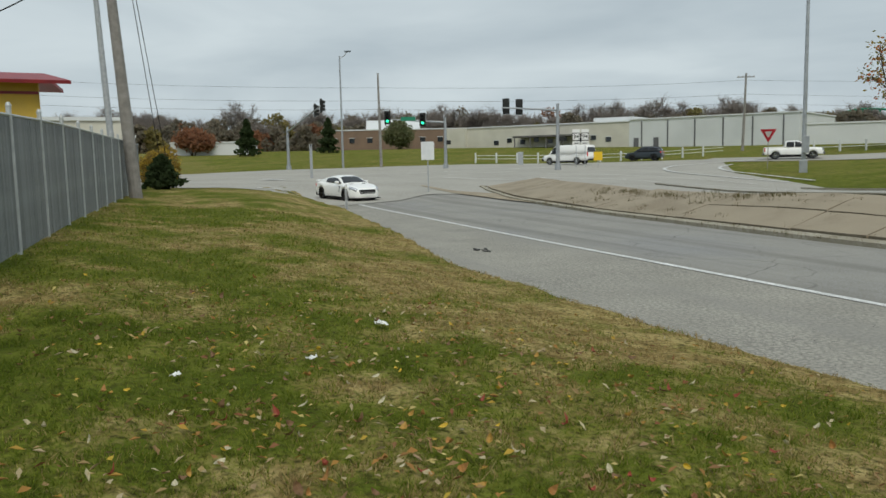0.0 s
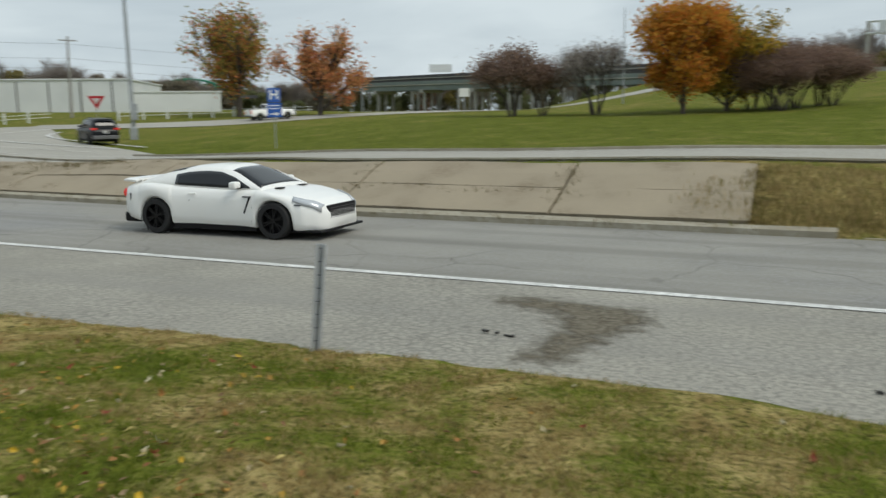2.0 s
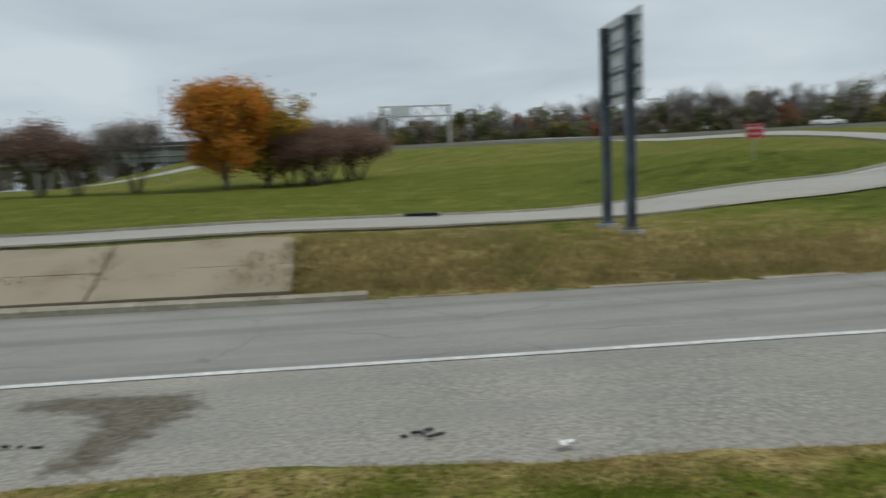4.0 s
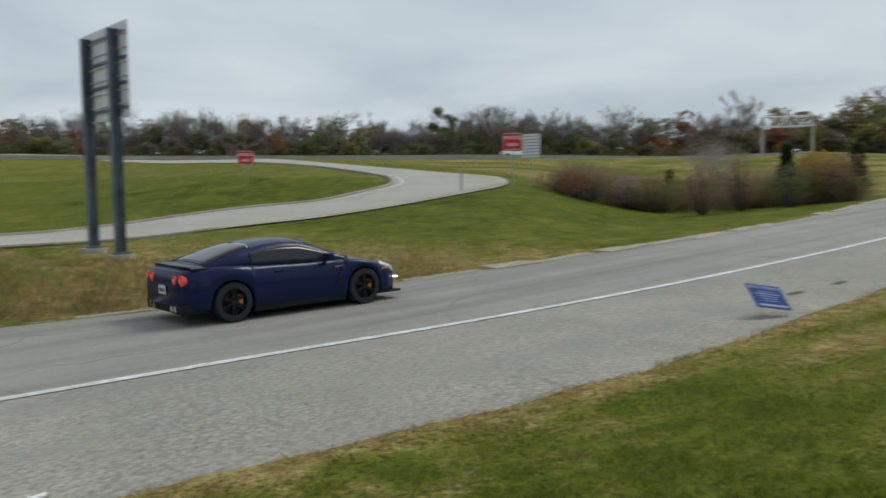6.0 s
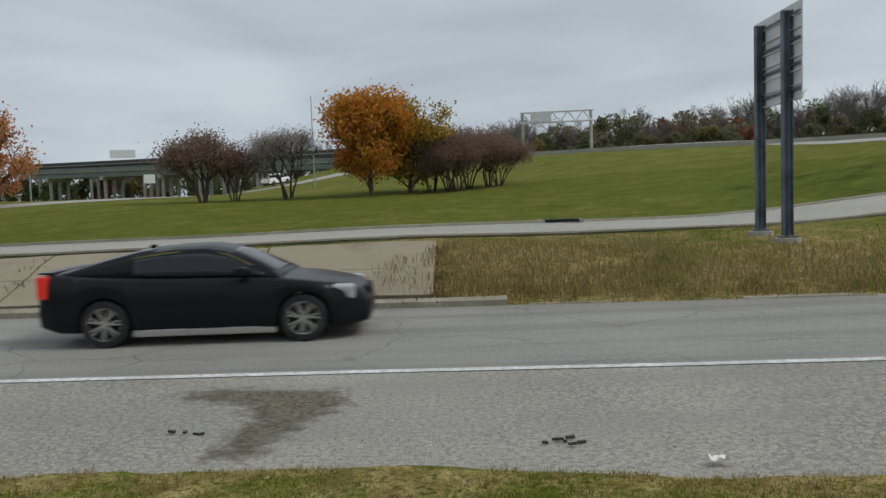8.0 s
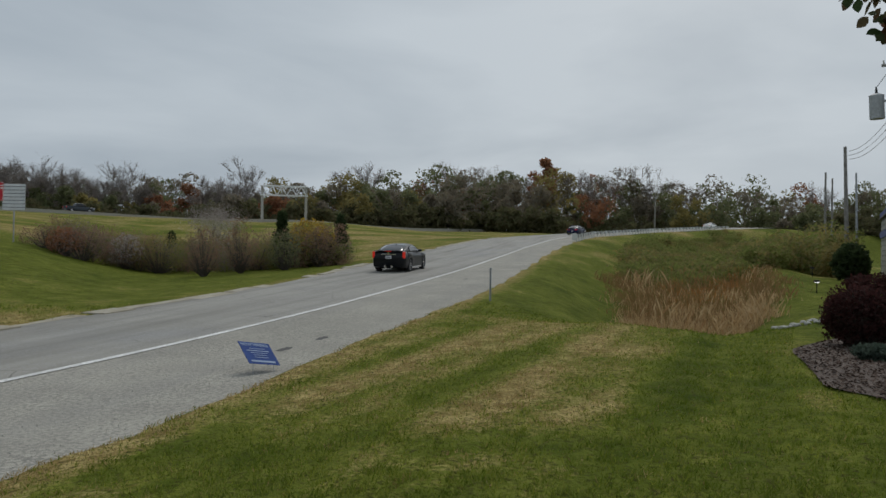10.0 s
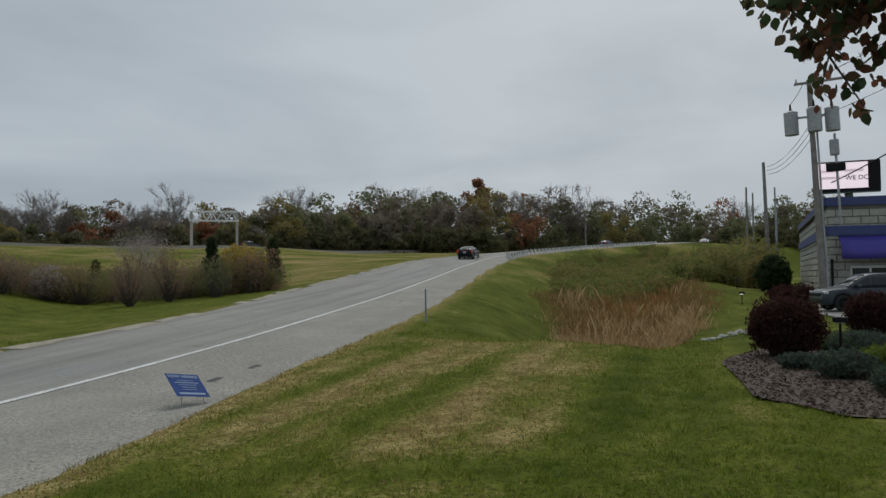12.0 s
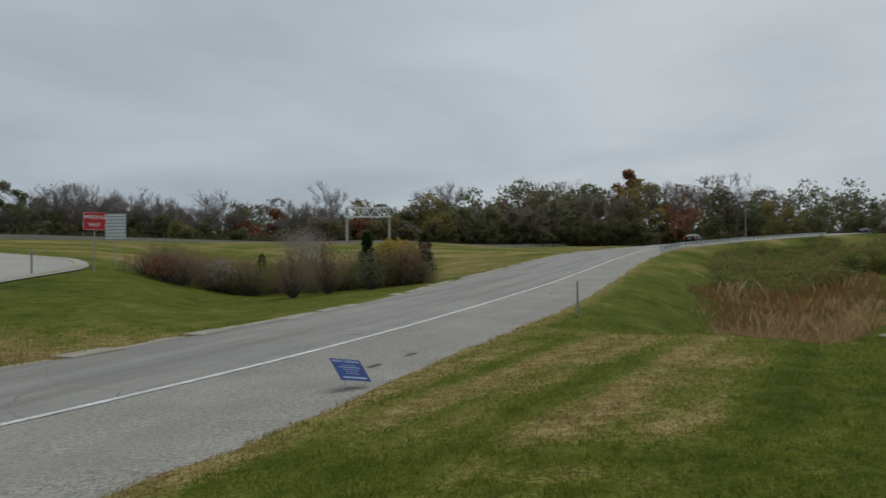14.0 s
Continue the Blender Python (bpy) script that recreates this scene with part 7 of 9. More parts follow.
cone_tree("cedar", -67.5, 51.5, 3.4, 0.78, "cedar", "dark narrow cedar by the ramp", 1, 1500)
cone_tree("cedar", -71.7, 55, 3.1, 0.8, "cedar", "dark narrow cedar by the ramp", 2, 1500)
cone_tree("cedar", -60.0, 56, 2.2, 0.6, "cedar", "small dark cedar among the shrubs", 3, 600)
cone_tree("evergreen", 83.0, 140, 6.0, 2.4, "cedar", "dark evergreen tree at the field's edge", 43, 1200, 0.3)
cone_tree("evergreen", 77.4, 150, 6.2, 2.3, "cedar", "dark evergreen tree at the field's edge", 44, 1200, 0.3)
cone_tree("evergreen_shrub", 88.7, 36.5, 1.2, 0.8, "cedar", "dark evergreen shrub at the fence end", 4, 1300, 0.14)


def bush(name, p, h, r, leaves, label, seed, per=420, size=0.07, twigs=True, group="", category="shrub", shape=1.0):
    """A shrub: stems from the ground and leaves thickest towards the outside."""
    e = empty(name, Matrix.Translation(p), label, category, group)
    rr = random.Random(seed)
    pts, segs = [], []
    for _ in range(per):
        a, u = rr.uniform(0, math.tau), rr.uniform(-0.75, 1)
        q = (1 - rr.random() ** 2.5 * 0.55) * (1 + 0.10 * math.sin(a * 5 + seed) * math.cos(u * 4))
        s = math.sqrt(max(0, 1 - u * u)) ** shape
        pts.append(Vector((math.cos(a) * r * q * s, math.sin(a) * r * q * s, max(0.03, h / 2 * (1 + u * q)))))
    if twigs:
        for p2 in pts[::4]:
            segs.append((Vector((p2.x * 0.12, p2.y * 0.12, -0.05)), p2 * 0.97, 0.016, 0.006))
        raw("woody_frame", *tubes_fast(segs, 4), M["bark"], e)
    vs, fs = leaf_cloud(pts, size, seed, 5, r * 0.07)
    raw("foliage", vs, fs, LEAVES[leaves], e)
    return e


rb2 = random.Random(77)
THICKET = {"plum": "half-bare plum-brown shrub in the roadside thicket", "thicket": "red-brown twiggy shrub in the roadside thicket", "wood_green": "dull green shrub in the roadside thicket", "grey_twigs": "bare grey shrub in the roadside thicket", "wood_yellow": "olive-yellow shrub in the roadside thicket"}
for k in range(22):
    az = -52.5 - k * 0.88 + rb2.uniform(-0.3, 0.3)
    d = 52 + 5 * math.sin(k * 2.1) + rb2.uniform(-2, 4)
    h = rb2.uniform(0.9, 2.9) * (1.15 if 11 < k < 16 else 1.0)
    kind = ("thicket", "wood_yellow", "plum", "wood_green", "thicket", "grey_twigs", "thicket")[k % 7]
    bush("hedge_shrub", at(az, d), h, rb2.uniform(0.9, 1.7), kind, THICKET[kind], 100 + k, 330, 0.055, group="roadside thicket")
bush("hedge_shrub", at(-69.6, 52), 3.0, 1.6, "golden", "golden-yellow shrub between two cedars", 131, 800, 0.075, group="roadside thicket")
bush("hedge_shrub", at(-53.5, 50), 1.6, 1.0, "wood_rust", "red-tinged shrub in the roadside thicket", 133, 300, 0.08, group="roadside thicket")
tree("bare_shrub", -62.6, 58, 4.6, 0.4, "grey_twigs", "tall bare grey bush above the thicket", 61, 0.06, 6, 0.05, 4, 0.35, 0.36, 3, "shrub")
for k, az in enumerate((89.2, 88.8, 88.4)):
    bush("yellow_shrub", at(az, 42 + 3 * k), 1.7 + 0.25 * k, 0.75, "golden", "yellow-leaved shrub at the fence end", 140 + k, 300, 0.09, group="yellow shrubs")


# ---- far woods: many trees seen as one mass ----
def woods(name, trees, leaves, label, seed, size=0.66, per=230):
    """Crowns built of rounded clumps of loose leaves about thin trunks."""
    r = random.Random(seed)
    pts, segs = [], []
    for az, d, h, w in trees:
        p = at(az, d)
        n = int(per * (0.75 + 0.5 * r.random()))
        clumps = r.randint(6, 12)
        for c in range(clumps):
            f = 0.10 + 0.80 * (c + r.random()) / clumps
            q = w * math.sqrt(max(0.05, 1 - ((f - 0.45) / 0.58) ** 2)) * r.uniform(0.2, 0.8)
            a, rc = r.uniform(0, math.tau), w * r.uniform(0.28, 0.48)
            cx, cy, cz = p.x + math.cos(a) * q, p.y + math.sin(a) * q, p.z + f * h
            top = p.z + h * r.uniform(0.96, 1.06)
            for _ in range(n // clumps):
                v = Vector((r.gauss(0, 1), r.gauss(0, 1), r.gauss(0.25, 0.8))).normalized() * rc * (0.55 + 0.5 * r.random())
                pts.append((cx + v.x, cy + v.y, max(p.z, min(top, cz + v.z))))
        segs.append((p, p + Vector((r.gauss(0, 0.4), r.gauss(0, 0.4), h * 0.7)), min(0.28, h * 0.03), min(0.1, h * 0.012)))
    vs, fs = leaf_cloud(pts, size, seed, 3, 0.16 + 0.4 * min(0.66, size))
    v2, f2 = tubes_fast(segs, 5)
    n = len(vs)
    allv = np.concatenate([vs, np.array([tuple(v) for v in v2])])
    ob = raw(name, allv, fs + [tuple(i + n for i in f) for f in f2], LEAVES[leaves])
    return tagged(ob, label, "woods", kind="stuff")


def bare_woods(name, trees, label, seed):
    """Leafless trees: limbs and twigs only."""
    segs = []
    for k, (az, d, h) in enumerate(trees):
        s, tips = limb_tree(seed + k, h, 0.55, 0.22, 1, 0.28, 4, split=(2, 3))
        p = at(az, d)
        segs += [(a + p, b + p, max(0.07, ra), max(0.045, rb)) for a, b, ra, rb in s]
        rt = random.Random(seed * 3 + k)
        for q, _ in tips:
            for _ in range(3):
                v = Vector((rt.gauss(0, 0.8), rt.gauss(0, 0.8), rt.gauss(0.7, 0.7)))
                segs.append((q + p, q + p + v, 0.035, 0.02))
    ob = raw(name, *tubes_fast(segs, 3), LEAVES["grey_twigs"])
    return tagged(ob, label, "woods", kind="stuff")


def far_rows():
    r = random.Random(9)
    kinds = {"wood_green": [], "wood_brown": [], "wood_rust": [], "wood_yellow": []}
    bare = []
    prof = [(100, 1.9), (80, 2.2), (66, 2.2), (50, 2.2), (42, 1.7), (30, 1.3), (12, 1.8), (4, 2.4), (-12, 3.3), (-30, 3.5), (-46, 3.5), (-62, 3.3), (-73, 3.7), (-80, 4.3), (-88, 4.3), (-96, 4.3), (-106, 4.1), (-112, 3.6)]
    for row, (dist, share) in enumerate(((300, 1.0), (272, 0.85), (255, 0.6))):
        az = 100.0
        while az > -112:
            d = dist + r.uniform(-12, 12) - (30 if az > 40 else 0) + (35 if az < -88 else 0)
            if -2 < az < 32 and row:
                az -= 1
                continue
            up = float(knots(-az, [(-a, v) for a, v in prof])) * r.uniform(0.7, 1.2) * share
            h = max(4.0, d * math.tan(radians(up)) + 2.0)
            k = r.random()
            if row == 2 and k < 0.35:
                h *= 0.55
            kind = "wood_green" if k < 0.60 else "wood_brown" if k < 0.82 else "wood_rust" if k < 0.88 else "wood_yellow"
            if az > 40 and kind == "wood_green":
                kind = "wood_brown"
            if r.random() < (0.6 if az > 30 else 0.5 if az > -66 else 0.24) and row < (2 if az > -66 else 1):
                bare.append((az, d, h * r.uniform(1.05, 1.3)))
            else:
                kinds[kind].append((az, d, h, h * r.uniform(0.32, 0.48)))
            az -= r.uniform(0.7, 1.25)
    # trees that stand out of the line
    kinds["wood_rust"] += [(-86.5, 285, 31, 5.6), (-86.3, 286, 30, 5.0), (-86.8, 284, 29, 5.0), (-80.8, 268, 17, 5.5), (-80.0, 266, 15, 4.5)]
    kinds["wood_green"] += [(-43.6, 285, 26, 3.6), (-44.7, 285, 25, 3.4), (-73.5, 270, 17, 7), (-58.6, 275, 17, 3.0)]
    kinds["wood_yellow"] += [(-66.8, 275, 14, 4.5)]
    bare += [(-48.4, 285, 26), (-50.4, 285, 21), (-51.2, 285, 20), (-93.0, 300, 29), (-90.2, 300, 28), (-52.0, 285, 15)]
    for (name, label), kind in zip((("green_woods", "mass of dull green autumn trees along the motorway"), ("brown_woods", "mass of brown autumn trees along the motorway"), ("rust_woods", "dark rust-red trees in the far woods"), ("ochre_woods", "ochre trees in the far woods")), kinds):
        woods(name, kinds[kind], kind, label, 7 + len(kind), 0.56, 470)
    bare_woods("bare_woods", bare, "bare grey-limbed trees in the far woods", 300)


far_rows()


def understory():
    """Scrub that fills the foot of the far woods and the rough ground by the hollow."""
    r = random.Random(21)
    a = [(az, 247 + r.uniform(-6, 14) + (35 if az < -88 else 0), r.uniform(4, 9.5), r.uniform(3.0, 4.8)) for az in np.arange(-8, -114, -0.45)]
    a += [(az, 335 + r.uniform(-15, 15), r.uniform(8, 11.5), r.uniform(4, 6)) for az in np.arange(40, -2, -0.8)]
    woods("woods_scrub", a, "wood_foot", "dark olive scrub along the foot of the woods", 55, 0.6, 170)
    b = [(az, 225 + r.uniform(-10, 10), r.uniform(2.5, 5.0), r.uniform(2.5, 4.5)) for az in np.arange(98, 40, -0.7)]
    woods("field_scrub", b, "wood_brown", "brown hedge scrub beyond the buildings", 56, 0.55, 120)
    spots = []
    for _ in range(640):
        az = -92.5 - 13.5 * r.random() ** 0.85
        d = 60 + (25 + 85 * min(1.0, (-92 - az) / 7)) * r.random() ** 1.1
        tall = 1.0 if az > -99 else 1.0 + (-99 - az) * 0.30
        spots.append((az, d, r.uniform(0.5, 1.35) * tall, r.uniform(1.2, 2.6)))
    woods("bank_scrub", spots[::3], "scrub", "green scrub on the bank behind the reeds", 57, 0.15, 170)
    woods("bank_scrub_brown", spots[1::3], "wood_yellow", "brown scrub on the bank behind the reeds", 58, 0.14, 170)
    woods("bank_scrub_dry", spots[2::3], "scrub", "olive-yellow scrub on the bank behind the reeds", 59, 0.15, 170)



understory()


def undergrowth():
    """Low brush that knits the roadside thicket together."""
    r = random.Random(63)
    spots = [(-52.3 - 19.5 * r.random(), 50 + 9 * r.random(), r.uniform(0.4, 2.2), r.uniform(0.7, 1.6)) for _ in range(210)]
    woods("thicket_undergrowth", spots[::3], "thicket", "low red-brown brush under the roadside thicket", 64, 0.055, 230)
    woods("thicket_weeds", spots[1::3], "scrub", "low olive brush under the roadside thicket", 65, 0.055, 190)
    woods("thicket_twigs", spots[2::3], "wood_brown", "low dull brown brush under the roadside thicket", 66, 0.055, 210)


undergrowth()


# ---- the business lot to the right ----
M["mulch"] = mat("dark_bark_mulch", (0.085, 0.062, 0.05), 0.95, second=(0.055, 0.04, 0.032), scale=5, fine=(0.11, 0.078, 0.06), fine_scale=24, bump=1.0, bump_scale=40)
M["block_wall"] = mat("split_grey_block", (0.40, 0.395, 0.35), 0.9, second=(0.33, 0.325, 0.29), scale=1.2, fine=(0.45, 0.445, 0.40), fine_scale=8)
M["mortar"] = mat("dark_mortar", (0.20, 0.20, 0.18), 0.95, second=(0.16, 0.16, 0.15), scale=2)
M["blue_band"] = mat("faded_blue_band", (0.045, 0.065, 0.19), 0.7, second=(0.06, 0.08, 0.21), scale=0.8)
M["awning"] = mat("violet_blue_awning", (0.06, 0.045, 0.33), 0.6, second=(0.05, 0.04, 0.27), scale=1.0)
M["screen"] = mat("lit_screen", (0.6, 0.55, 0.58), 0.4, glow=(1.0, 0.84, 0.93), glow_power=0.85)
M["screen_text"] = mat("grey_screen_text", (0.25, 0.22, 0.25), 0.5)
M["yellow_paint"] = mat("yellow_car_paint", (0.60, 0.45, 0.01), 0.35, coat=0.3)
M["boulder"] = mat("tan_boulder", (0.30, 0.22, 0.15), 0.9, second=(0.22, 0.16, 0.11), scale=3, bump=0.6, bump_scale=9)

fan("mulch_bed", -102.1, -128, [(-128, 9.8), (-115, 9.8), (-109.7, 9.9), (-104.1, 11.3), (-102.1, 15.2)], [(-128, 23), (-109, 23), (-104.7, 18.5), (-102.1, 15.8)], 0.025, M["mulch"], "dark bark mulch bed with shrubs", "mulch bed", 40, 14)
for k, (az, d, h, r) in enumerate(((-107.3, 16.9, 1.14, 0.66), (-112.3, 22.9, 1.08, 0.60), (-117.6, 12.6, 1.1, 0.7))):
    bush("clipped_shrub", at(az, d), h, r, "dark_red", "round clipped shrub with near-black red leaves in mulch", 200 + k, 1500, 0.04, group="clipped shrubs", shape=0.8)
for k, (az, d, h, r) in enumerate(((-108.1, 14.7, 0.27, 0.32), (-110.7, 13.6, 0.42, 0.45), (-111.4, 18.4, 0.42, 0.62), (-114.3, 11.9, 0.38, 0.43))):
    bush("juniper", at(az, d), h, r, "juniper", "low spreading grey-green juniper in mulch", 210 + k, 520, 0.03, group="junipers")
bush("groundcover", at(-113.5, 14.8), 0.38, 0.6, "lime", "lime-green groundcover clump in mulch", 220, 600, 0.035, group="groundcover clumps")
bush("groundcover", at(-110.0, 18.6), 0.30, 0.35, "lime", "lime-green groundcover clump in mulch", 223, 400, 0.035, group="groundcover clumps")
bush("hedge_shrub", at(-106.6, 54), 2.3, 1.0, "cedar", "dark evergreen shrub beside the building", 221, 700, 0.14)
bush("clipped_shrub", at(-107.8, 44), 1.0, 1.2, "dark_red", "low dark red shrub beside the building", 222, 500, 0.09)


def litter_quads(name, spots, size, material, label, category, seed):
    """Small curled scraps lying loose on the ground."""
    r = random.Random(seed)
    vs, fs = [], []
    for x, y, z in spots:
        a, l, w = r.uniform(0, math.tau), size * r.uniform(0.6, 1.3), size * r.uniform(0.3, 0.7)
        u, v = Vector((math.cos(a), math.sin(a), r.gauss(0, 0.3))), Vector((-math.sin(a), math.cos(a), r.gauss(0, 0.3)))
        p, i = Vector((x, y, z)), len(vs)
        vs += [p - u * l, p - v * w + Vector((0, 0, l * 0.2)), p + u * l, p + v * w + Vector((0, 0, l * 0.3)), p + Vector((0, 0, -l * 0.1))]
        fs += [(i, i + 1, i + 4), (i + 1, i + 2, i + 4), (i + 2, i + 3, i + 4), (i + 3, i, i + 4)]
    return tagged(raw(name, vs, fs, material), label, category, kind="stuff")


def mulch_chips():
    r = random.Random(71)
    spots = []
    for _ in range(9000):
        az, d = r.uniform(-124, -102.3), r.uniform(9.9, 19)
        if d > float(knots(az, [(-128, 9.8), (-115, 9.8), (-109.7, 9.9), (-104.1, 11.3), (-102.1, 15.2)])) - r.uniform(0, 0.2) and d < float(knots(az, [(-128, 23), (-109, 23), (-104.7, 18.5), (-102.1, 15.8)])):
            a = radians(az)
            x, y = -math.sin(a) * d, math.cos(a) * d
            spots.append((x, y, gz(x, y) + 0.035))
    litter_quads("mulch_chips", spots, 0.032, island_mat("bark_chips", [(0.10, 0.07, 0.055), (0.15, 0.105, 0.082), (0.07, 0.05, 0.04), (0.19, 0.14, 0.11)], through_light=0.0), "loose dark bark chips on the bed", "bark chips", 5)


mulch_chips()


def path_light(az, d, h, label, lit=False):
    e = empty("garden_light", stand(az, d), label, "garden light")
    part("stake", box(0, 0, h / 2, 0.045, 0.045, h), M["black"], e)
    part("hood", box(0, -0.03, h, 0.26, 0.2, 0.10, bevel=0.02), M["black"], e)
    part("lens", box(0, -0.10, h - 0.055, 0.18, 0.04, 0.03), M["lamp_glow"] if lit else M["grey_plastic"], e)


path_light(-110.5, 17.2, 0.72, "black garden spotlight on a stake in the mulch")
path_light(-104.6, 40, 0.55, "small lit garden light on the lawn", True)
path_light(-104.3, 56, 0.6, "small dark garden light on the lawn")
rs = random.Random(17)


def stone(name, p, s, material, label, category, group=""):
    bm = bmesh.new()
    bmesh.ops.create_icosphere(bm, subdivisions=2, radius=s)
    for v in bm.verts:
        v.co *= 1 + 0.28 * noise.noise(v.co * (1.3 / s) + Vector((p.x, p.y, 0)))
        v.co.z *= 0.62
    ob = mesh_ob(name, bm, material, smooth=False)
    ob.location = p + Vector((0, 0, s * 0.25))
    return tagged(ob, label, category, group)


for k in range(26):
    az = -102.2 - 3.6 * k / 25
    stone("rock", at(az + rs.uniform(-0.25, 0.25), 24.6 + rs.uniform(-1.1, 1.1)), rs.uniform(0.05, 0.12), M["concrete"], "pale grey drainage rock in the grass", "rock", "drainage rocks")
stone("boulder", at(-114.6, 21.5), 0.50, M["boulder"], "tan landscape boulder beside the mulch bed", "boulder")


def shop():
    """Block-walled shop: a side wall running away and a front wall to the right."""
    corner = at(-109.9, 47)
    far = at(-108.25, 74)
    zt = high(-109.9, 47, 4.95)
    base = corner.z - 0.6
    h = zt - base
    d = Vector((corner.x - far.x, corner.y - far.y, 0))
    l = d.length
    e = empty("shop_building", Matrix.Translation((corner.x, corner.y, base)) @ Matrix.Rotation(math.atan2(d.y, d.x), 4, "Z"), "grey block shop with blue bands and a violet awning", "building")
    # local: side wall along -x, front wall turned to the right
    fdir = Matrix.Rotation(-math.atan2(d.y, d.x), 3, "Z") @ Vector((-math.sin(radians(-109.65 - 82)), math.cos(radians(-109.65 - 82)), 0))
    fl = 26.0
    fn = Vector((fdir.y, -fdir.x, 0))
    if (Matrix.Rotation(math.atan2(d.y, d.x), 3, "Z") @ fn).dot(Vector((corner.x, corner.y, 0))) > 0:
        fn = -fn
    fm = Matrix((fdir, -fn, Vector((0, 0, 1)))).transposed().to_4x4()
    sdir = Vector((-1, 0, 0))
    sn = Vector((0, 1, 0))
    if (Matrix.Rotation(math.atan2(d.y, d.x), 3, "Z") @ sn).dot(Vector((corner.x, corner.y, 0))) > 0:
        sn = -sn
    sm = Matrix((sdir, -sn, Vector((0, 0, 1)))).transposed().to_4x4()
    for nm, m, length in (("front_wall", fm, fl), ("side_wall", sm, l)):
        wall = part(nm, add_box(bmesh.new(), length / 2, 0.2, h / 2, length, 0.36, h, m=m), M["mortar"], e)
        vs, fs = [], []
        rows = int(h / 0.4)
        rr = random.Random(int(length))
        for k in range(rows):
            z0 = k * 0.4 + 0.02
            x = -(k % 2) * 0.4
            while x < length:
                x0, x1 = max(0, x + 0.02), min(length, x + 0.78)
                if x1 - x0 > 0.1:
                    i = len(vs)
                    o = rr.uniform(-0.015, 0.015)
                    for px, pz, py in ((x0, z0, 0), (x1, z0, 0), (x1, z0 + 0.36, 0), (x0, z0 + 0.36, 0), (x0 + 0.03, z0 + 0.03, -0.04 + o), (x1 - 0.03, z0 + 0.03, -0.04 + o), (x1 - 0.03, z0 + 0.33, -0.04 + o), (x0 + 0.03, z0 + 0.33, -0.04 + o)):
                        vs.append(m @ Vector((px, py, pz)))
                    fs += [(i + 4, i + 5, i + 6, i + 7)] + [(i + a, i + b, i + b + 4, i + a + 4) for a, b in ((0, 1), (1, 2), (2, 3), (3, 0))]
                x += 0.8
        blocks = raw("blockwork", vs, fs, M["block_wall"], wall)
        blocks["kind"] = "stuff"
        part("roof_band", add_box(bmesh.new(), length / 2, 0.1, h + 0.1, length + 0.1, 0.5, 0.45, m=m), M["blue_band"], e, "faded blue parapet band")
        part("lintel_band", add_box(bmesh.new(), length / 2, -0.06, h * 0.755, length, 0.16, 0.5, m=m), M["blue_band"], e, "faded blue wall band")
    aw = [[fm @ Vector((x, y, z)) for y, z in ((-0.1, h * 0.71), (-0.8, h * 0.65), (-1.1, h * 0.56), (-1.12, h * 0.50))] for x in np.linspace(0.5, 4.3, 9)]
    awn = part("awning", patch(aw, 0.03), M["awning"], e, "violet-blue barrel awning", smooth=True)
    door = part("shop_door", add_box(bmesh.new(), 2.6, -0.08, 1.35, 3.2, 0.16, 2.5, m=fm), M["pane"], e, "glazed shop entrance")
    for x in (1.05, 1.95, 2.75, 4.15):
        part("door_frame", add_box(bmesh.new(), x, -0.17, 1.35, 0.10, 0.06, 2.5, m=fm), M["white_wall"], door)
    for z in (2.55, 0.2):
        part("door_frame", add_box(bmesh.new(), 2.6, -0.17, z, 3.2, 0.06, 0.12, m=fm), M["white_wall"], door)
    win = part("shop_window", add_box(bmesh.new(), 11, -0.08, 1.9, 4.5, 0.16, 2.6, m=fm), M["pane"], e)
    for z in (0.6, 1.6, 3.2):
        part("window_frame", add_box(bmesh.new(), 11, -0.17, z, 4.6, 0.06, 0.12, m=fm), M["white_wall"], win)
    part("downpipe", add_box(bmesh.new(), 0.15, -0.15, h * 0.25, 0.12, 0.12, h * 0.5, m=fm), M["black"], e)
    part("meter_box", add_box(bmesh.new(), 3.0, -0.12, 2.6, 0.7, 0.3, 1.6, m=sm), M["alu"], e)
    part("wall_lamp", add_box(bmesh.new(), 7.4, -0.2, h * 0.58, 0.2, 0.25, 0.2, m=fm), M["concrete"], e)
    part("roof", add_box(bmesh.new(), l * -0.5, 0, h - 0.1, l, 0.4, 0.1), M["dark_roof"], e)


shop()


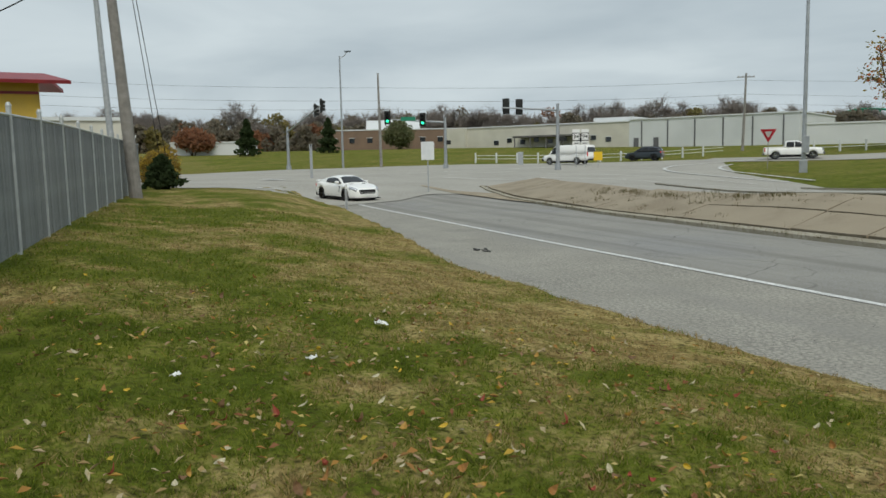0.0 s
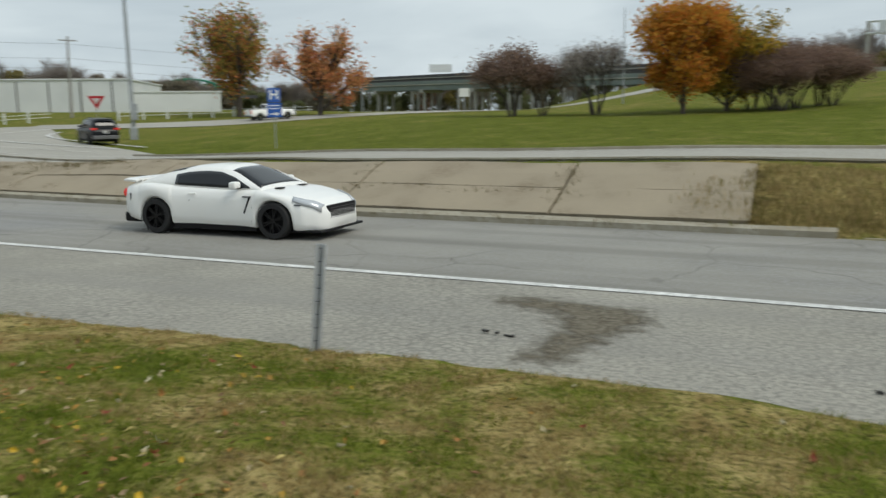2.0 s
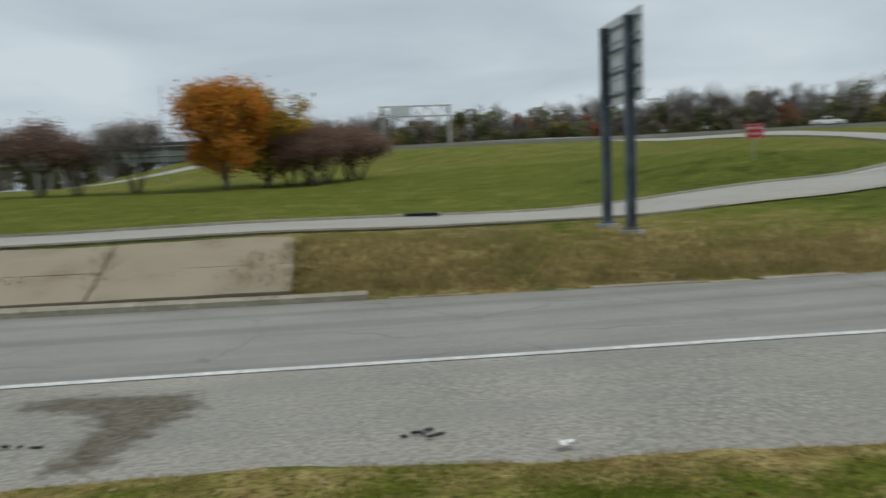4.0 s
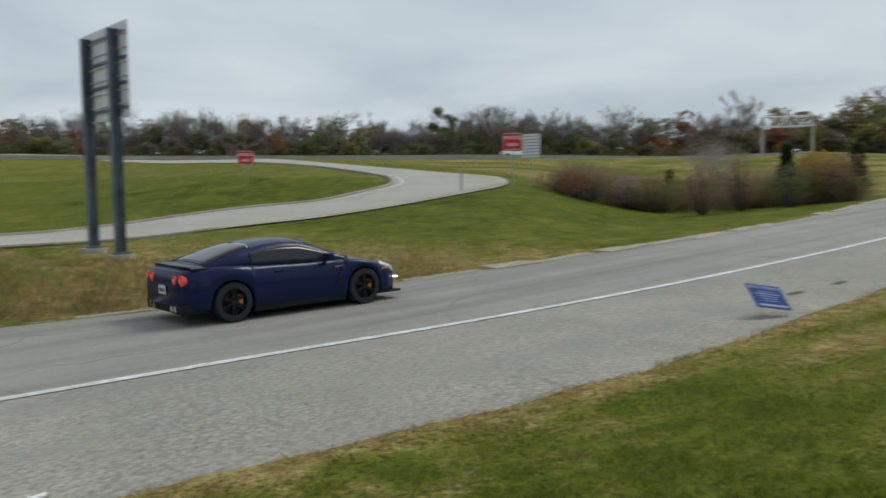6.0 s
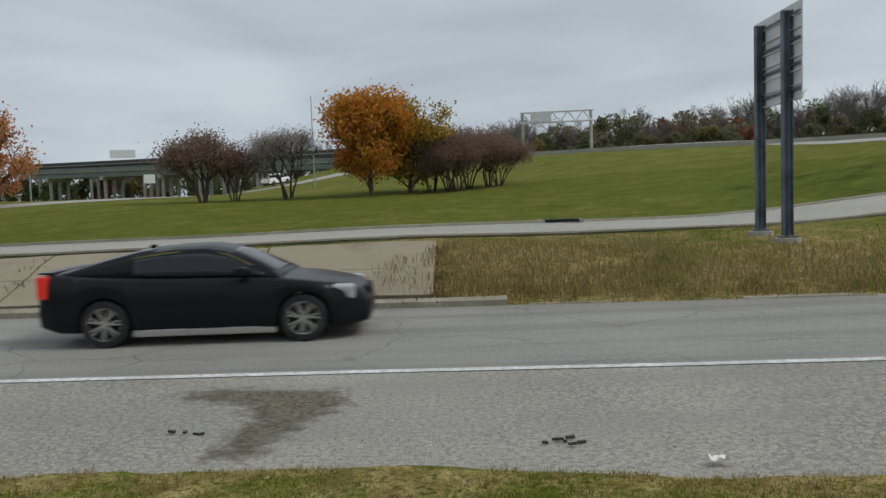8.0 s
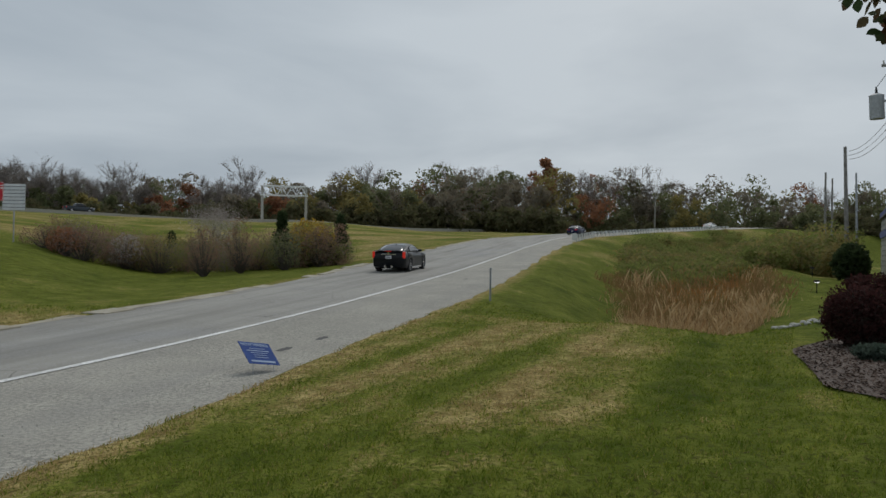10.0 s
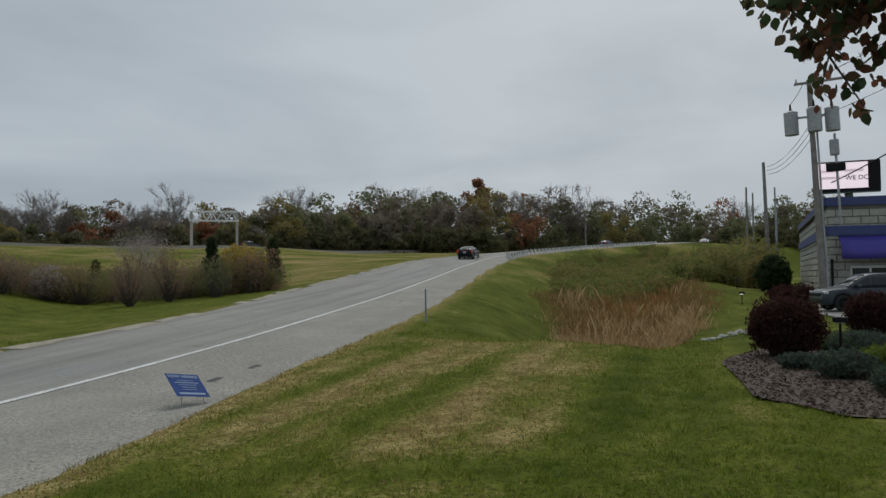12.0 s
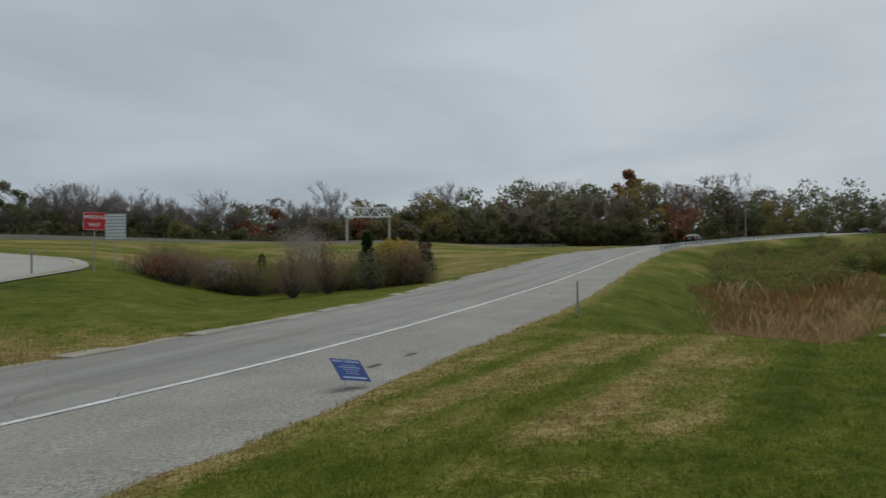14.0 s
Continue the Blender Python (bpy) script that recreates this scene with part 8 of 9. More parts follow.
def billboard():
    d = 112
    p = at(-111.2, d)
    z0, z1 = high(-111.2, d, 5.65), high(-111.2, d, 7.65)
    e = empty("led_billboard", Matrix.Translation((p.x, p.y, 0)) @ Matrix.Rotation(radians(-111.8 + 1.25 + 4), 4, "Z"), "lit pale-pink roadside billboard in a black frame", "billboard")
    w = 6.2
    part("frame", box(0, 0.25, (z0 + z1) / 2, w + 0.9, 0.5, z1 - z0, bevel=0.03), M["black"], e)
    scr = part("screen", box(-0.65, -0.02, (z0 + z1) / 2 + 0.15, w - 0.6, 0.06, z1 - z0 - 0.7), M["screen"], e, "lit pale pink screen")
    text_on(scr, "WE DO", 0.8, Matrix.Translation((0.95, -0.06, (z0 + z1) / 2 - 0.2)) @ FACE, M["screen_text"])
    for x, z, ww in ((-2.2, 0.75, 1.9), (0.6, 0.75, 2.2), (-2.1, -0.1, 2.2)):
        part("text_bar", box(x, -0.06, (z0 + z1) / 2 + z, ww, 0.02, 0.32), mat("faint_screen_text", (0.5, 0.42, 0.46), 0.5, glow=(1, 0.8, 0.9), glow_power=0.45), scr)
    part("pole", tube((0, 0.8, p.z - 0.5), (0, 0.8, z0 + 0.2), 0.5, n=14), M["beam"], e)
    part("catwalk", box(0, -0.5, z0 - 0.1, w + 0.6, 0.9, 0.08), M["beam"], e)


billboard()


def transformer_pole():
    az, d = -109.6, 44.5
    e, top = pole("utility_pole", az, d, 13.0, 0.19, "weathered utility pole carrying three grey transformers", lean=-2.2)
    part("crossarm", box(0.5, 0.15, top - 0.12, 2.4, 0.1, 0.12), M["wood_pole"], e)
    for x in (-0.6, 0.4, 1.0, 1.6):
        part("insulator", tube((x, 0.15, top - 0.06), (x, 0.15, top + 0.14), 0.05, 0.03, n=8), M["concrete"], e)
    for x, y in ((-0.95, 0.0), (0.95, 0.0), (0.15, -0.45)):
        can = part("transformer", tube((x, y, top - 2.75), (x, y, top - 1.6), 0.34, n=20), M["zinc"], e, "grey cylindrical transformer")
        part("lid", tube((x, y, top - 1.6), (x, y, top - 1.5), 0.36, 0.2, n=20), M["zinc"], can)
        part("bushing", tube((x, y, top - 1.5), (x, y, top - 1.15), 0.07, 0.04, n=10), M["black"], can)
        part("bracket", box(x * 0.5, y * 0.5, top - 1.9, abs(x) + 0.1, 0.1, 0.1), M["zinc"], can)
        seam(e, [(x, y, top - 1.2), (x * 0.6, y, top - 0.7), (x * 0.3, 0, top - 0.2)], "lead_wire", 0.014)
    part("conduit", tube((0.22, 0, 0), (0.22, 0, top - 2.6), 0.05, n=8), M["zinc"], e)
    part("lamp_box", box(0.95, 0, top - 4.6, 0.9, 0.5, 0.4, bevel=0.08), M["black"], e)
    part("lamp_box", box(0.95, 0, top - 3.6, 0.45, 0.4, 0.8, bevel=0.08), M["zinc"], e)
    part("steel_riser", tube((1.0, 0, top - 7.5), (1.0, 0, top - 2.9), 0.06, n=8), M["zinc"], e)


transformer_pole()
pole("utility_pole", -106.35, 62, 7.9, 0.17, "weathered wooden utility pole beside the shop", lean=-1.5)
pole("utility_pole", -106.9, 63, 6.2, 0.10, "thin grey pole beside the shop", material=M["zinc"], lean=-1)
pole("utility_pole", -105.0, 95, 6.3, 0.16, "distant wooden utility pole")
pole("utility_pole", -105.4, 96, 5.9, 0.14, "distant wooden utility pole")
pole("utility_pole", -94.2, 190, 5.0, 0.2, "distant wooden utility pole before the woods")
pole("utility_pole", 90.4, 28.5, 17.0, 0.21, "leaning weathered utility pole behind the fence", lean=-3.3, arms=1)
pole("utility_pole", 91.6, 37, 14.5, 0.15, "slim grey pole behind the fence", material=M["zinc"], lean=-2.2)
cable([aloft(-109.3, 44.5, 12.9), aloft(-125, 60, 20)], r=0.018, sag=0.3)
cable([aloft(-109.3, 44.5, 10.4), aloft(-125, 60, 17)], r=0.014, sag=0.4)
cable([aloft(-110.2, 46, 6.3), aloft(-124, 40, 15)], r=0.035, sag=0.5)
for k in range(3):
    cable([aloft(-109.2, 44.5, 10.4 - 0.5 * k), aloft(-106.35, 62, 7.6 - 0.25 * k)], r=0.016, sag=0.5)
cable([aloft(90.4, 28.5, 14.5), aloft(100, 27, 8.3)], r=0.02, sag=0.3)
cable([aloft(91.6, 37, 11.6), aloft(90.4, 28.5, 14.6)], r=0.02, sag=0.1)
cable([aloft(90.4, 28.5, 15.4), aloft(88.8, 33, 0.8)], r=0.013, sag=0.0)
cable([aloft(90.4, 28.5, 16.4), aloft(88.4, 34, 0.7)], r=0.013, sag=0.0)

parked_suv, _w = crossover("parked_suv", M["paint_slate"], "dark grey-green sport utility parked at the shop")
parked_suv.matrix_basis = stand(-112.0, 40, 205, 0.05)
yellow_truck, _w = pickup("yellow_pickup", M["yellow_paint"], "yellow pickup truck parked at the shop")
yellow_truck.matrix_basis = stand(-117.2, 43, 190, 0.05)
lot_car, _w = make_car("parked_sedan", dict(WEDGE, sill="black"), M["paint_white"], "white sedan parked at the shop", "car", M["rim_chrome"])[:2]
lot_car.matrix_basis = stand(-119.0, 31, 60, 0.05)
fan("parking_lot", -107.9, -135, [(-135, 24), (-113, 26), (-107.9, 37)], [(-135, 60), (-110, 47), (-107.9, 45.5)], 0.04, M["ramp"], "grey asphalt parking lot before the shop", "parking lot", 20, 10)


# ---- the tree that leans into view overhead ----
def overhanging_tree():
    foot = at(-133, 4.6)
    e = empty("pear_tree", Matrix.Translation(foot), "street tree whose dark green and red leaves hang overhead", "tree")
    r = random.Random(6)
    rel = lambda az, d, el: Vector((-math.sin(radians(az + 1.25)) * d, math.cos(radians(az + 1.25)) * d, 2.1 + d * math.tan(radians(el - 0.47)))) - foot
    fork = rel(-131, 4.5, 18)
    segs = [(Vector((0, 0, -0.3)), fork * 0.6 + Vector((0, 0, 0.2)), 0.12, 0.10), (fork * 0.6 + Vector((0, 0, 0.2)), fork, 0.10, 0.08)]
    ends, twigs = [], []
    for az, el, d in ((-107, 17, 3.5), (-108.8, 15, 3.7), (-110.9, 16.8, 3.5), (-112.9, 16.4, 3.9), (-115.2, 15.2, 3.6), (-117.6, 14, 3.8), (-120.4, 13.6, 3.6), (-109.4, 19.9, 3.6), (-113.4, 20.7, 3.8), (-117.4, 19.6, 3.6), (-122.4, 18.6, 3.9), (-107.9, 21.4, 3.7), (-112.4, 25.2, 3.8), (-118.4, 25.6, 4), (-125.4, 23.6, 4.1), (-110.4, 28.4, 3.8), (-115.4, 30.6, 4)):
        tip = rel(az, d, el)
        mid = fork.lerp(tip, 0.5) + Vector((0, 0, 0.18))
        segs += [(fork, mid, 0.035, 0.02), (mid, tip, 0.02, 0.006)]
        for k in range(15):
            p = mid.lerp(tip, 0.2 + 0.8 * k / 14)
            q = p + Vector((r.gauss(0, 0.19), r.gauss(0, 0.19), r.gauss(-0.06, 0.16)))
            segs.append((p, q, 0.006, 0.003))
            twigs.append((p, q))
    raw("trunk", *tubes_fast(segs, 6), M["bark"], e, smooth=True)
    vs, fs = [], []
    outline = ((0, 0.0), (0.25, 0.30), (0.55, 0.36), (0.8, 0.20), (1.0, 0.0))
    for p, q in twigs:
        for _ in range(30):
            c = p.lerp(q, r.random()) + Vector((r.gauss(0, 0.03), r.gauss(0, 0.03), r.gauss(0, 0.03)))
            a = Vector((r.gauss(0, 0.55), r.gauss(0, 0.55), -1 + r.gauss(0, 0.45))).normalized()
            b = a.cross(Vector((r.gauss(0, 1), r.gauss(0, 1), r.gauss(0, 0.4)))).normalized()
            n = a.cross(b)
            l = r.uniform(0.038, 0.066)
            i = len(vs)
            mid_pts = []
            for f, w in outline:
                bend = n * (l * 0.25 * f * f)
                vs.append(c + a * (l * f) + b * (l * w) + bend)
                vs.append(c + a * (l * f) - b * (l * w) + bend)
            for k in range(len(outline) - 1):
                fs.append((i + 2 * k, i + 2 * k + 1, i + 2 * k + 3, i + 2 * k + 2))
    raw("crown", vs, fs, LEAVES["branch_leaf"], e)


overhanging_tree()


# ---- reeds in the hollow, dry grass on the bank ----
M["reed"] = island_mat("dry_reeds", [(0.40, 0.265, 0.13), (0.50, 0.36, 0.19), (0.25, 0.16, 0.075), (0.56, 0.42, 0.24), (0.33, 0.20, 0.09)])
M["reed_dark"] = island_mat("dark_reeds", [(0.22, 0.13, 0.06), (0.27, 0.16, 0.075), (0.16, 0.135, 0.05), (0.31, 0.18, 0.085)])
M["reed_orange"] = island_mat("orange_sedge", [(0.36, 0.16, 0.05), (0.40, 0.20, 0.07), (0.28, 0.13, 0.05)])


def stalks(name, spots, material, label, category="reeds"):
    """Loose stems: spots of (x, y, height, count, spread)."""
    r = random.Random(len(spots))
    vs, fs = [], []
    for x, y, h0, n, sp in spots:
        for _ in range(n):
            px, py = x + r.gauss(0, sp), y + r.gauss(0, sp)
            z = gz(px, py) if r.random() < 0.15 else None
            if z is None:
                z = gz(x, y) if not vs else zlast
            zlast = z
            h = h0 * r.uniform(0.45, 1.1)
            a, w = r.uniform(0, math.tau), 0.005 + 0.009 * h0
            bend = 0.34
            lx, ly = r.gauss(0, bend) * h, r.gauss(0, bend) * h
            i = len(vs)
            vs += [(px - math.cos(a) * w, py - math.sin(a) * w, z - 0.1), (px + math.cos(a) * w, py + math.sin(a) * w, z - 0.1), (px + lx * 0.5 + math.cos(a) * w * 0.8, py + ly * 0.5 + math.sin(a) * w * 0.8, z + h * 0.6), (px + lx, py + ly, z + h)]
            fs += [(i, i + 1, i + 2), (i, i + 2, i + 3)]
    return tagged(raw(name, vs, fs, material), label, category, kind="stuff")


def hollow():
    r = random.Random(33)
    tan, dark, orange = [], [], []
    for _ in range(2000):
        d = 25.5 + 37 * r.random() ** 1.15
        half = 2.8 + 2.2 * min(1.0, (d - 25.5) / 9) + r.gauss(0, 0.5) + 1.1 * noise.noise(Vector((d * 0.16, 2.0, 1.0)))
        az = -96.9 + r.uniform(-half, half) + (d - 40) * 0.03
        p = at(az, d)
        tuft = noise.noise(Vector((p.x * 0.55, p.y * 0.55, 3.0))) + 0.6 * noise.noise(Vector((p.x * 1.7, p.y * 1.7, 6.0)))
        h = r.uniform(0.25, 0.58) * max(0.35, 1.0 + 0.9 * tuft)
        if 47 < d < 60 and -101 < az < -95 and r.random() < 0.6:
            orange.append((p.x, p.y, h * 0.75, 16, 0.4))
        elif d < 36 and r.random() < 0.72 + tuft:
            tan.append((p.x, p.y, h * 1.05, 34, 0.3))
        elif r.random() < 0.72 + tuft:
            dark.append((p.x, p.y, h * 0.9, 26, 0.34))
        else:
            tan.append((p.x, p.y, h * 0.8, 14, 0.34))
    stalks("reeds", tan, M["reed"], "tall tan reeds filling the drainage hollow")
    stalks("dark_reeds", dark, M["reed_dark"], "dark brown dried weeds in the drainage hollow")
    stalks("sedge", orange, M["reed_orange"], "patch of orange-brown sedge in the hollow")


hollow()


def bank_grass():
    r = random.Random(44)
    spots = []
    for _ in range(2300):
        x = -0.9 + r.gauss(0, 0.55) + 14.5 * r.random() ** 1.2
        y = float(edge_far(x)) + 0.25 + r.random() ** 1.3 * (3.6 if x < 12 else 3.0)
        spots.append((x, y, r.uniform(0.05, 0.15) * (1 if x < 12 else 0.6), 12, 0.18))
    stalks("bank_grass", spots, M["bank"], "rough dry grass on the bank beside the ramp", "grass")


M["bank"] = island_mat("rough_dry_grass", [(0.34, 0.25, 0.115), (0.42, 0.32, 0.16), (0.21, 0.19, 0.065), (0.28, 0.22, 0.095), (0.17, 0.17, 0.05), (0.38, 0.27, 0.14)])
bank_grass()


# ---- lawn blades ----
M["blade_green"] = island_mat("green_grass_blades", [(0.055, 0.092, 0.009), (0.165, 0.205, 0.024), (0.28, 0.30, 0.05), (0.095, 0.14, 0.014), (0.25, 0.245, 0.06)], 0.7)
M["blade_lush"] = island_mat("deep_green_grass_blades", [(0.062, 0.100, 0.010), (0.105, 0.150, 0.016), (0.150, 0.190, 0.024), (0.080, 0.118, 0.012)], 0.7)
M["blade_straw"] = island_mat("straw_grass_blades", [(0.36, 0.26, 0.10), (0.50, 0.39, 0.18), (0.26, 0.18, 0.075), (0.42, 0.32, 0.13), (0.19, 0.13, 0.055), (0.56, 0.46, 0.24)], 0.8)


def lawn():
    rs_ = np.random.RandomState(12)
    n = 560000
    az = np.radians(rs_.uniform(-124, 108, n))
    d = 2.1 * np.exp(rs_.rand(n) ** 0.92 * math.log(25.0 / 2.1))
    x, y = -np.sin(az) * d, np.cos(az) * d
    e = edge_grass(x) + 0.10 * np.sin(x * 3.1) + 0.06 * np.sin(x * 7.7)
    keep = (y < e) | ((y > edge_far(x) + 0.2) & (x > -0.6))
    fence = y < -1.68 - 0.0733 * (x + 10.0)
    keep &= ~(fence & (x < -6.5))
    deg = np.degrees(az)
    bed = (deg < -102.1) & (d > knots(deg, [(-128, 9.8), (-115, 9.8), (-109.7, 9.9), (-104.1, 11.3), (-102.1, 15.2)])) & (d < 23)
    keep &= ~bed
    x, y, d = x[keep], y[keep], d[keep]
    n = len(x)
    # dryness looked up on a coarse net
    gx, gy = np.arange(-32, 33, 0.25), np.arange(-14, 34, 0.25)
    net = np.array([[dry_at(a, b) for b in gy] for a in gx])
    ix, iy = np.clip(((x + 32) / 0.25).astype(int), 0, len(gx) - 1), np.clip(((y + 14) / 0.25).astype(int), 0, len(gy) - 1)
    dry = net[ix, iy]
    clump = np.array([noise.noise(Vector((a * 4.0, b * 4.0, 2.0))) for a, b in zip(x, y)])
    straw = rs_.rand(n) < np.clip(dry * 1.1 + clump * 0.6 - 0.12, 0.02, 0.97)
    lush = ~straw & (rs_.rand(n) < np.clip(-dry * 1.3 + 0.15, 0, 1))
    z = ground_z(x, y, 0.12) - 0.008
    h = (0.038 + 0.0006 * d) * rs_.uniform(0.5, 1.35, n) * (1 + 1.1 * np.clip(clump, -0.5, 1)) * np.where(straw, 0.8, 1.0)
    w = (0.0020 + 0.00042 * d) * rs_.uniform(0.7, 1.4, n)
    a = rs_.uniform(0, math.tau, n)
    lx, ly = rs_.normal(0, 0.55, n) * h, rs_.normal(0, 0.55, n) * h
    p0 = np.stack([x - np.cos(a) * w, y - np.sin(a) * w, z], 1)
    p1 = np.stack([x + np.cos(a) * w, y + np.sin(a) * w, z], 1)
    p2 = np.stack([x + lx, y + ly, z + h], 1)
    for name, on, ma, label in (("green_grass", ~straw & ~lush, M["blade_green"], "short mown green grass"), ("lush_grass", lush, M["blade_lush"], "thick deep green grass"), ("straw_grass", straw, M["blade_straw"], "dry straw-coloured grass")):
        v = np.stack([p0[on], p1[on], p2[on]], 1).reshape(-1, 3)
        me = bpy.data.meshes.new(name)
        m = int(on.sum())
        me.vertices.add(3 * m)
        me.vertices.foreach_set("co", v.ravel().astype(np.float32))
        me.loops.add(3 * m)
        me.loops.foreach_set("vertex_index", np.arange(3 * m, dtype=np.int32))
        me.polygons.add(m)
        me.polygons.foreach_set("loop_start", np.arange(0, 3 * m, 3, dtype=np.int32))
        me.update(calc_edges=True)
        me.materials.append(ma)
        tagged(new(name, me), label, "grass", kind="stuff")


lawn()

# ---- gravel crumbs on the shoulder's edge ----
M["crumb"] = island_mat("gravel_crumbs", [(0.47, 0.46, 0.43), (0.38, 0.37, 0.35), (0.30, 0.29, 0.275), (0.54, 0.53, 0.50)], 0.9)


def gravel():
    r = random.Random(8)
    vs, fs = [], []
    for _ in range(4000):
        x = r.uniform(-14, 26)
        wide = float(edge_white(x) - edge_grass(x))
        y = float(edge_grass(x)) + 0.05 + abs(r.gauss(0, 0.30)) * wide
        if y > float(edge_white(x)) - 0.1:
            continue
        s = r.uniform(0.004, 0.013)
        z = float(rise(x))
        i = len(vs)
        a = r.uniform(0, math.tau)
        for k in range(3):
            vs.append((x + math.cos(a + k * 2.1) * s, y + math.sin(a + k * 2.1) * s, z))
        vs.append((x + r.gauss(0, s * 0.3), y + r.gauss(0, s * 0.3), z + s * r.uniform(0.6, 1.1)))
        fs += [(i, i + 1, i + 3), (i + 1, i + 2, i + 3), (i + 2, i, i + 3)]
    tagged(raw("gravel", vs, fs, M["crumb"]), "loose grey gravel crumbs on the shoulder", "gravel", kind="stuff")


gravel()


# ---- fallen leaves ----
def leaf_mesh(name, l, w, curl, seed, material):
    r = random.Random(seed)
    vs, fs = [], []
    for f, k in ((0, 0.05), (0.2, 0.75), (0.45, 1.0), (0.7, 0.8), (1.0, 0.04)):
        z = curl * (f - 0.4) ** 2 * l * 2
        vs += [(l * (f - 0.5), -w * k / 2, z + w * 0.22 * k + r.uniform(0, 0.004)), (l * (f - 0.5), 0, z), (l * (f - 0.5), w * k / 2, z + w * 0.22 * k + r.uniform(0, 0.004))]
    for k in range(4):
        for j in range(2):
            fs.append((3 * k + j, 3 * k + j + 1, 3 * k + j + 4, 3 * k + j + 3))
    me = bpy.data.meshes.new(name)
    me.from_pydata(vs, [], fs)
    me.materials.append(material)
    return me


def fallen_leaves():
    tints = (("yellow", (0.60, 0.40, 0.03)), ("ochre", (0.45, 0.26, 0.05)), ("red", (0.30, 0.06, 0.03)), ("orange", (0.42, 0.21, 0.06)), ("pale", (0.55, 0.50, 0.34)), ("brown", (0.20, 0.11, 0.05)), ("cream", (0.50, 0.44, 0.30)))
    meshes = [leaf_mesh("leaf", 0.075 + 0.012 * (k % 3), 0.05 + 0.008 * (k % 2), 0.5 + 0.3 * (k % 4), k, mat(t + "_leaf", c, 0.65, second=tuple(v * 0.7 for v in c), scale=30)) for k, (t, c) in enumerate(tints)]
    e = empty("fallen_leaves", pose(0, 0, 0), "scattered yellow, red and brown leaves fallen on grass", "leaves")
    r = random.Random(15)
    made = 0
    while made < 290:
        az = r.gauss(72, 20) if r.random() < 0.8 else r.uniform(-40, 100)
        d = 2.6 + abs(r.gauss(0, 3.6))
        a = radians(az)
        x, y = -math.sin(a) * d, math.cos(a) * d
        if y > float(edge_grass(x)) - 0.2 or az > 106 or y < -1.5 - 0.0733 * (x + 10):
            continue
        o = new("leaf", r.choice(meshes))
        o.parent = e
        s = r.uniform(0.42, 0.85)
        o.matrix_basis = Matrix.LocRotScale((x, y, gz(x, y) + 0.04), Euler((r.gauss(0, 0.4), r.gauss(0, 0.4), r.uniform(0, 6.28))), (s, s, s))
        made += 1


fallen_leaves()


def leaf_litter():
    r = random.Random(29)
    spots = []
    while len(spots) < 2000:
        az, d = r.gauss(74, 22), 2.5 + 7.5 * r.random() ** 1.3
        a = radians(az)
        x, y = -math.sin(a) * d, math.cos(a) * d
        if az < 106 and y < float(edge_grass(x)) - 0.15 and y > -1.5 - 0.0733 * (x + 10) and noise.noise(Vector((x * 0.8, y * 0.8, 4.0))) + r.gauss(0.15, 0.3) > 0:
            spots.append((x, y, gz(x, y) + 0.045))
    litter_quads("leaf_litter", spots, 0.028, island_mat("small_dead_leaves", [(0.50, 0.36, 0.06), (0.36, 0.19, 0.06), (0.26, 0.15, 0.065), (0.50, 0.44, 0.28), (0.22, 0.09, 0.045), (0.30, 0.21, 0.10), (0.55, 0.46, 0.18)], through_light=0.15), "small fallen leaves strewn over the lawn", "leaves", 6)


leaf_litter()


# ---- what moves ----
LANE = eased([(-60, 4.0), (-50, 7.0), (-45, 8.9), (-41, 10.35), (-36, 11.15), (-30, 11.4), (-18, 11.93), (-8, 12.08), (-3.5, 12.25), (1, 12.5), (8, 12.4), (13.5, 11.95), (20, 11.8), (29, 11.2), (45, 11.0), (60, 11), (73, 10.7), (80, 9.9), (100, 7.8), (135, -1), (169, -14.2), (202, -31.9), (240, -55), (320, -103)], 9)


def lane(s):
    return float(LANE(s))


def on_ramp(s):
    """A car's pose on the ramp's lane at run s."""
    a, b = Vector((s - 1.4, lane(s - 1.4), float(rise(s - 1.4)))), Vector((s + 1.4, lane(s + 1.4), float(rise(s + 1.4))))
    d = b - a
    m = Matrix.LocRotScale((a + b) / 2, Euler((0, -math.atan2(d.z, math.hypot(d.x, d.y)), math.atan2(d.y, d.x))), None)
    return m @ Matrix.Translation((0, 0, 0.008))


def on_line(pts, d, lift=0.06):
    """A car's pose d metres along a line laid on the land."""
    line = along([(*p, 0) for p in pts], 1.0)
    acc = 0.0
    for a, b in zip(line[:-1], line[1:]):
        step = (b - a).length
        if acc + step >= d:
            p = a + (b - a) * ((d - acc) / step)
            v = (b - a).normalized()
            zf, zb = gz(p.x + v.x, p.y + v.y), gz(p.x - v.x, p.y - v.y)
            return Matrix.LocRotScale((p.x, p.y, (zf + zb) / 2 + lift), Euler((0, -math.atan2(zf - zb, 2), math.atan2(v.y, v.x))), None)
        acc += step
    return Matrix.Translation(line[-1])


def spin(wheels, t0, t1, turn=50.0):
    """Turn the wheels evenly while the car drives."""
    for w in wheels:
        home, side = w.matrix_basis.copy(), w["side"]
        rows, k = [(0.0, home)], 0
        t = t0 if t0 > 0 else 0.1
        while t <= t1 + 1e-6:
            k += 1
            rows.append((t, home @ Matrix.Rotation(radians(turn * k * side), 4, "Y")))
            t += 0.1
        rows.append((14.0, rows[-1][1])) if t1 < 14 else None
        walk(w, rows)


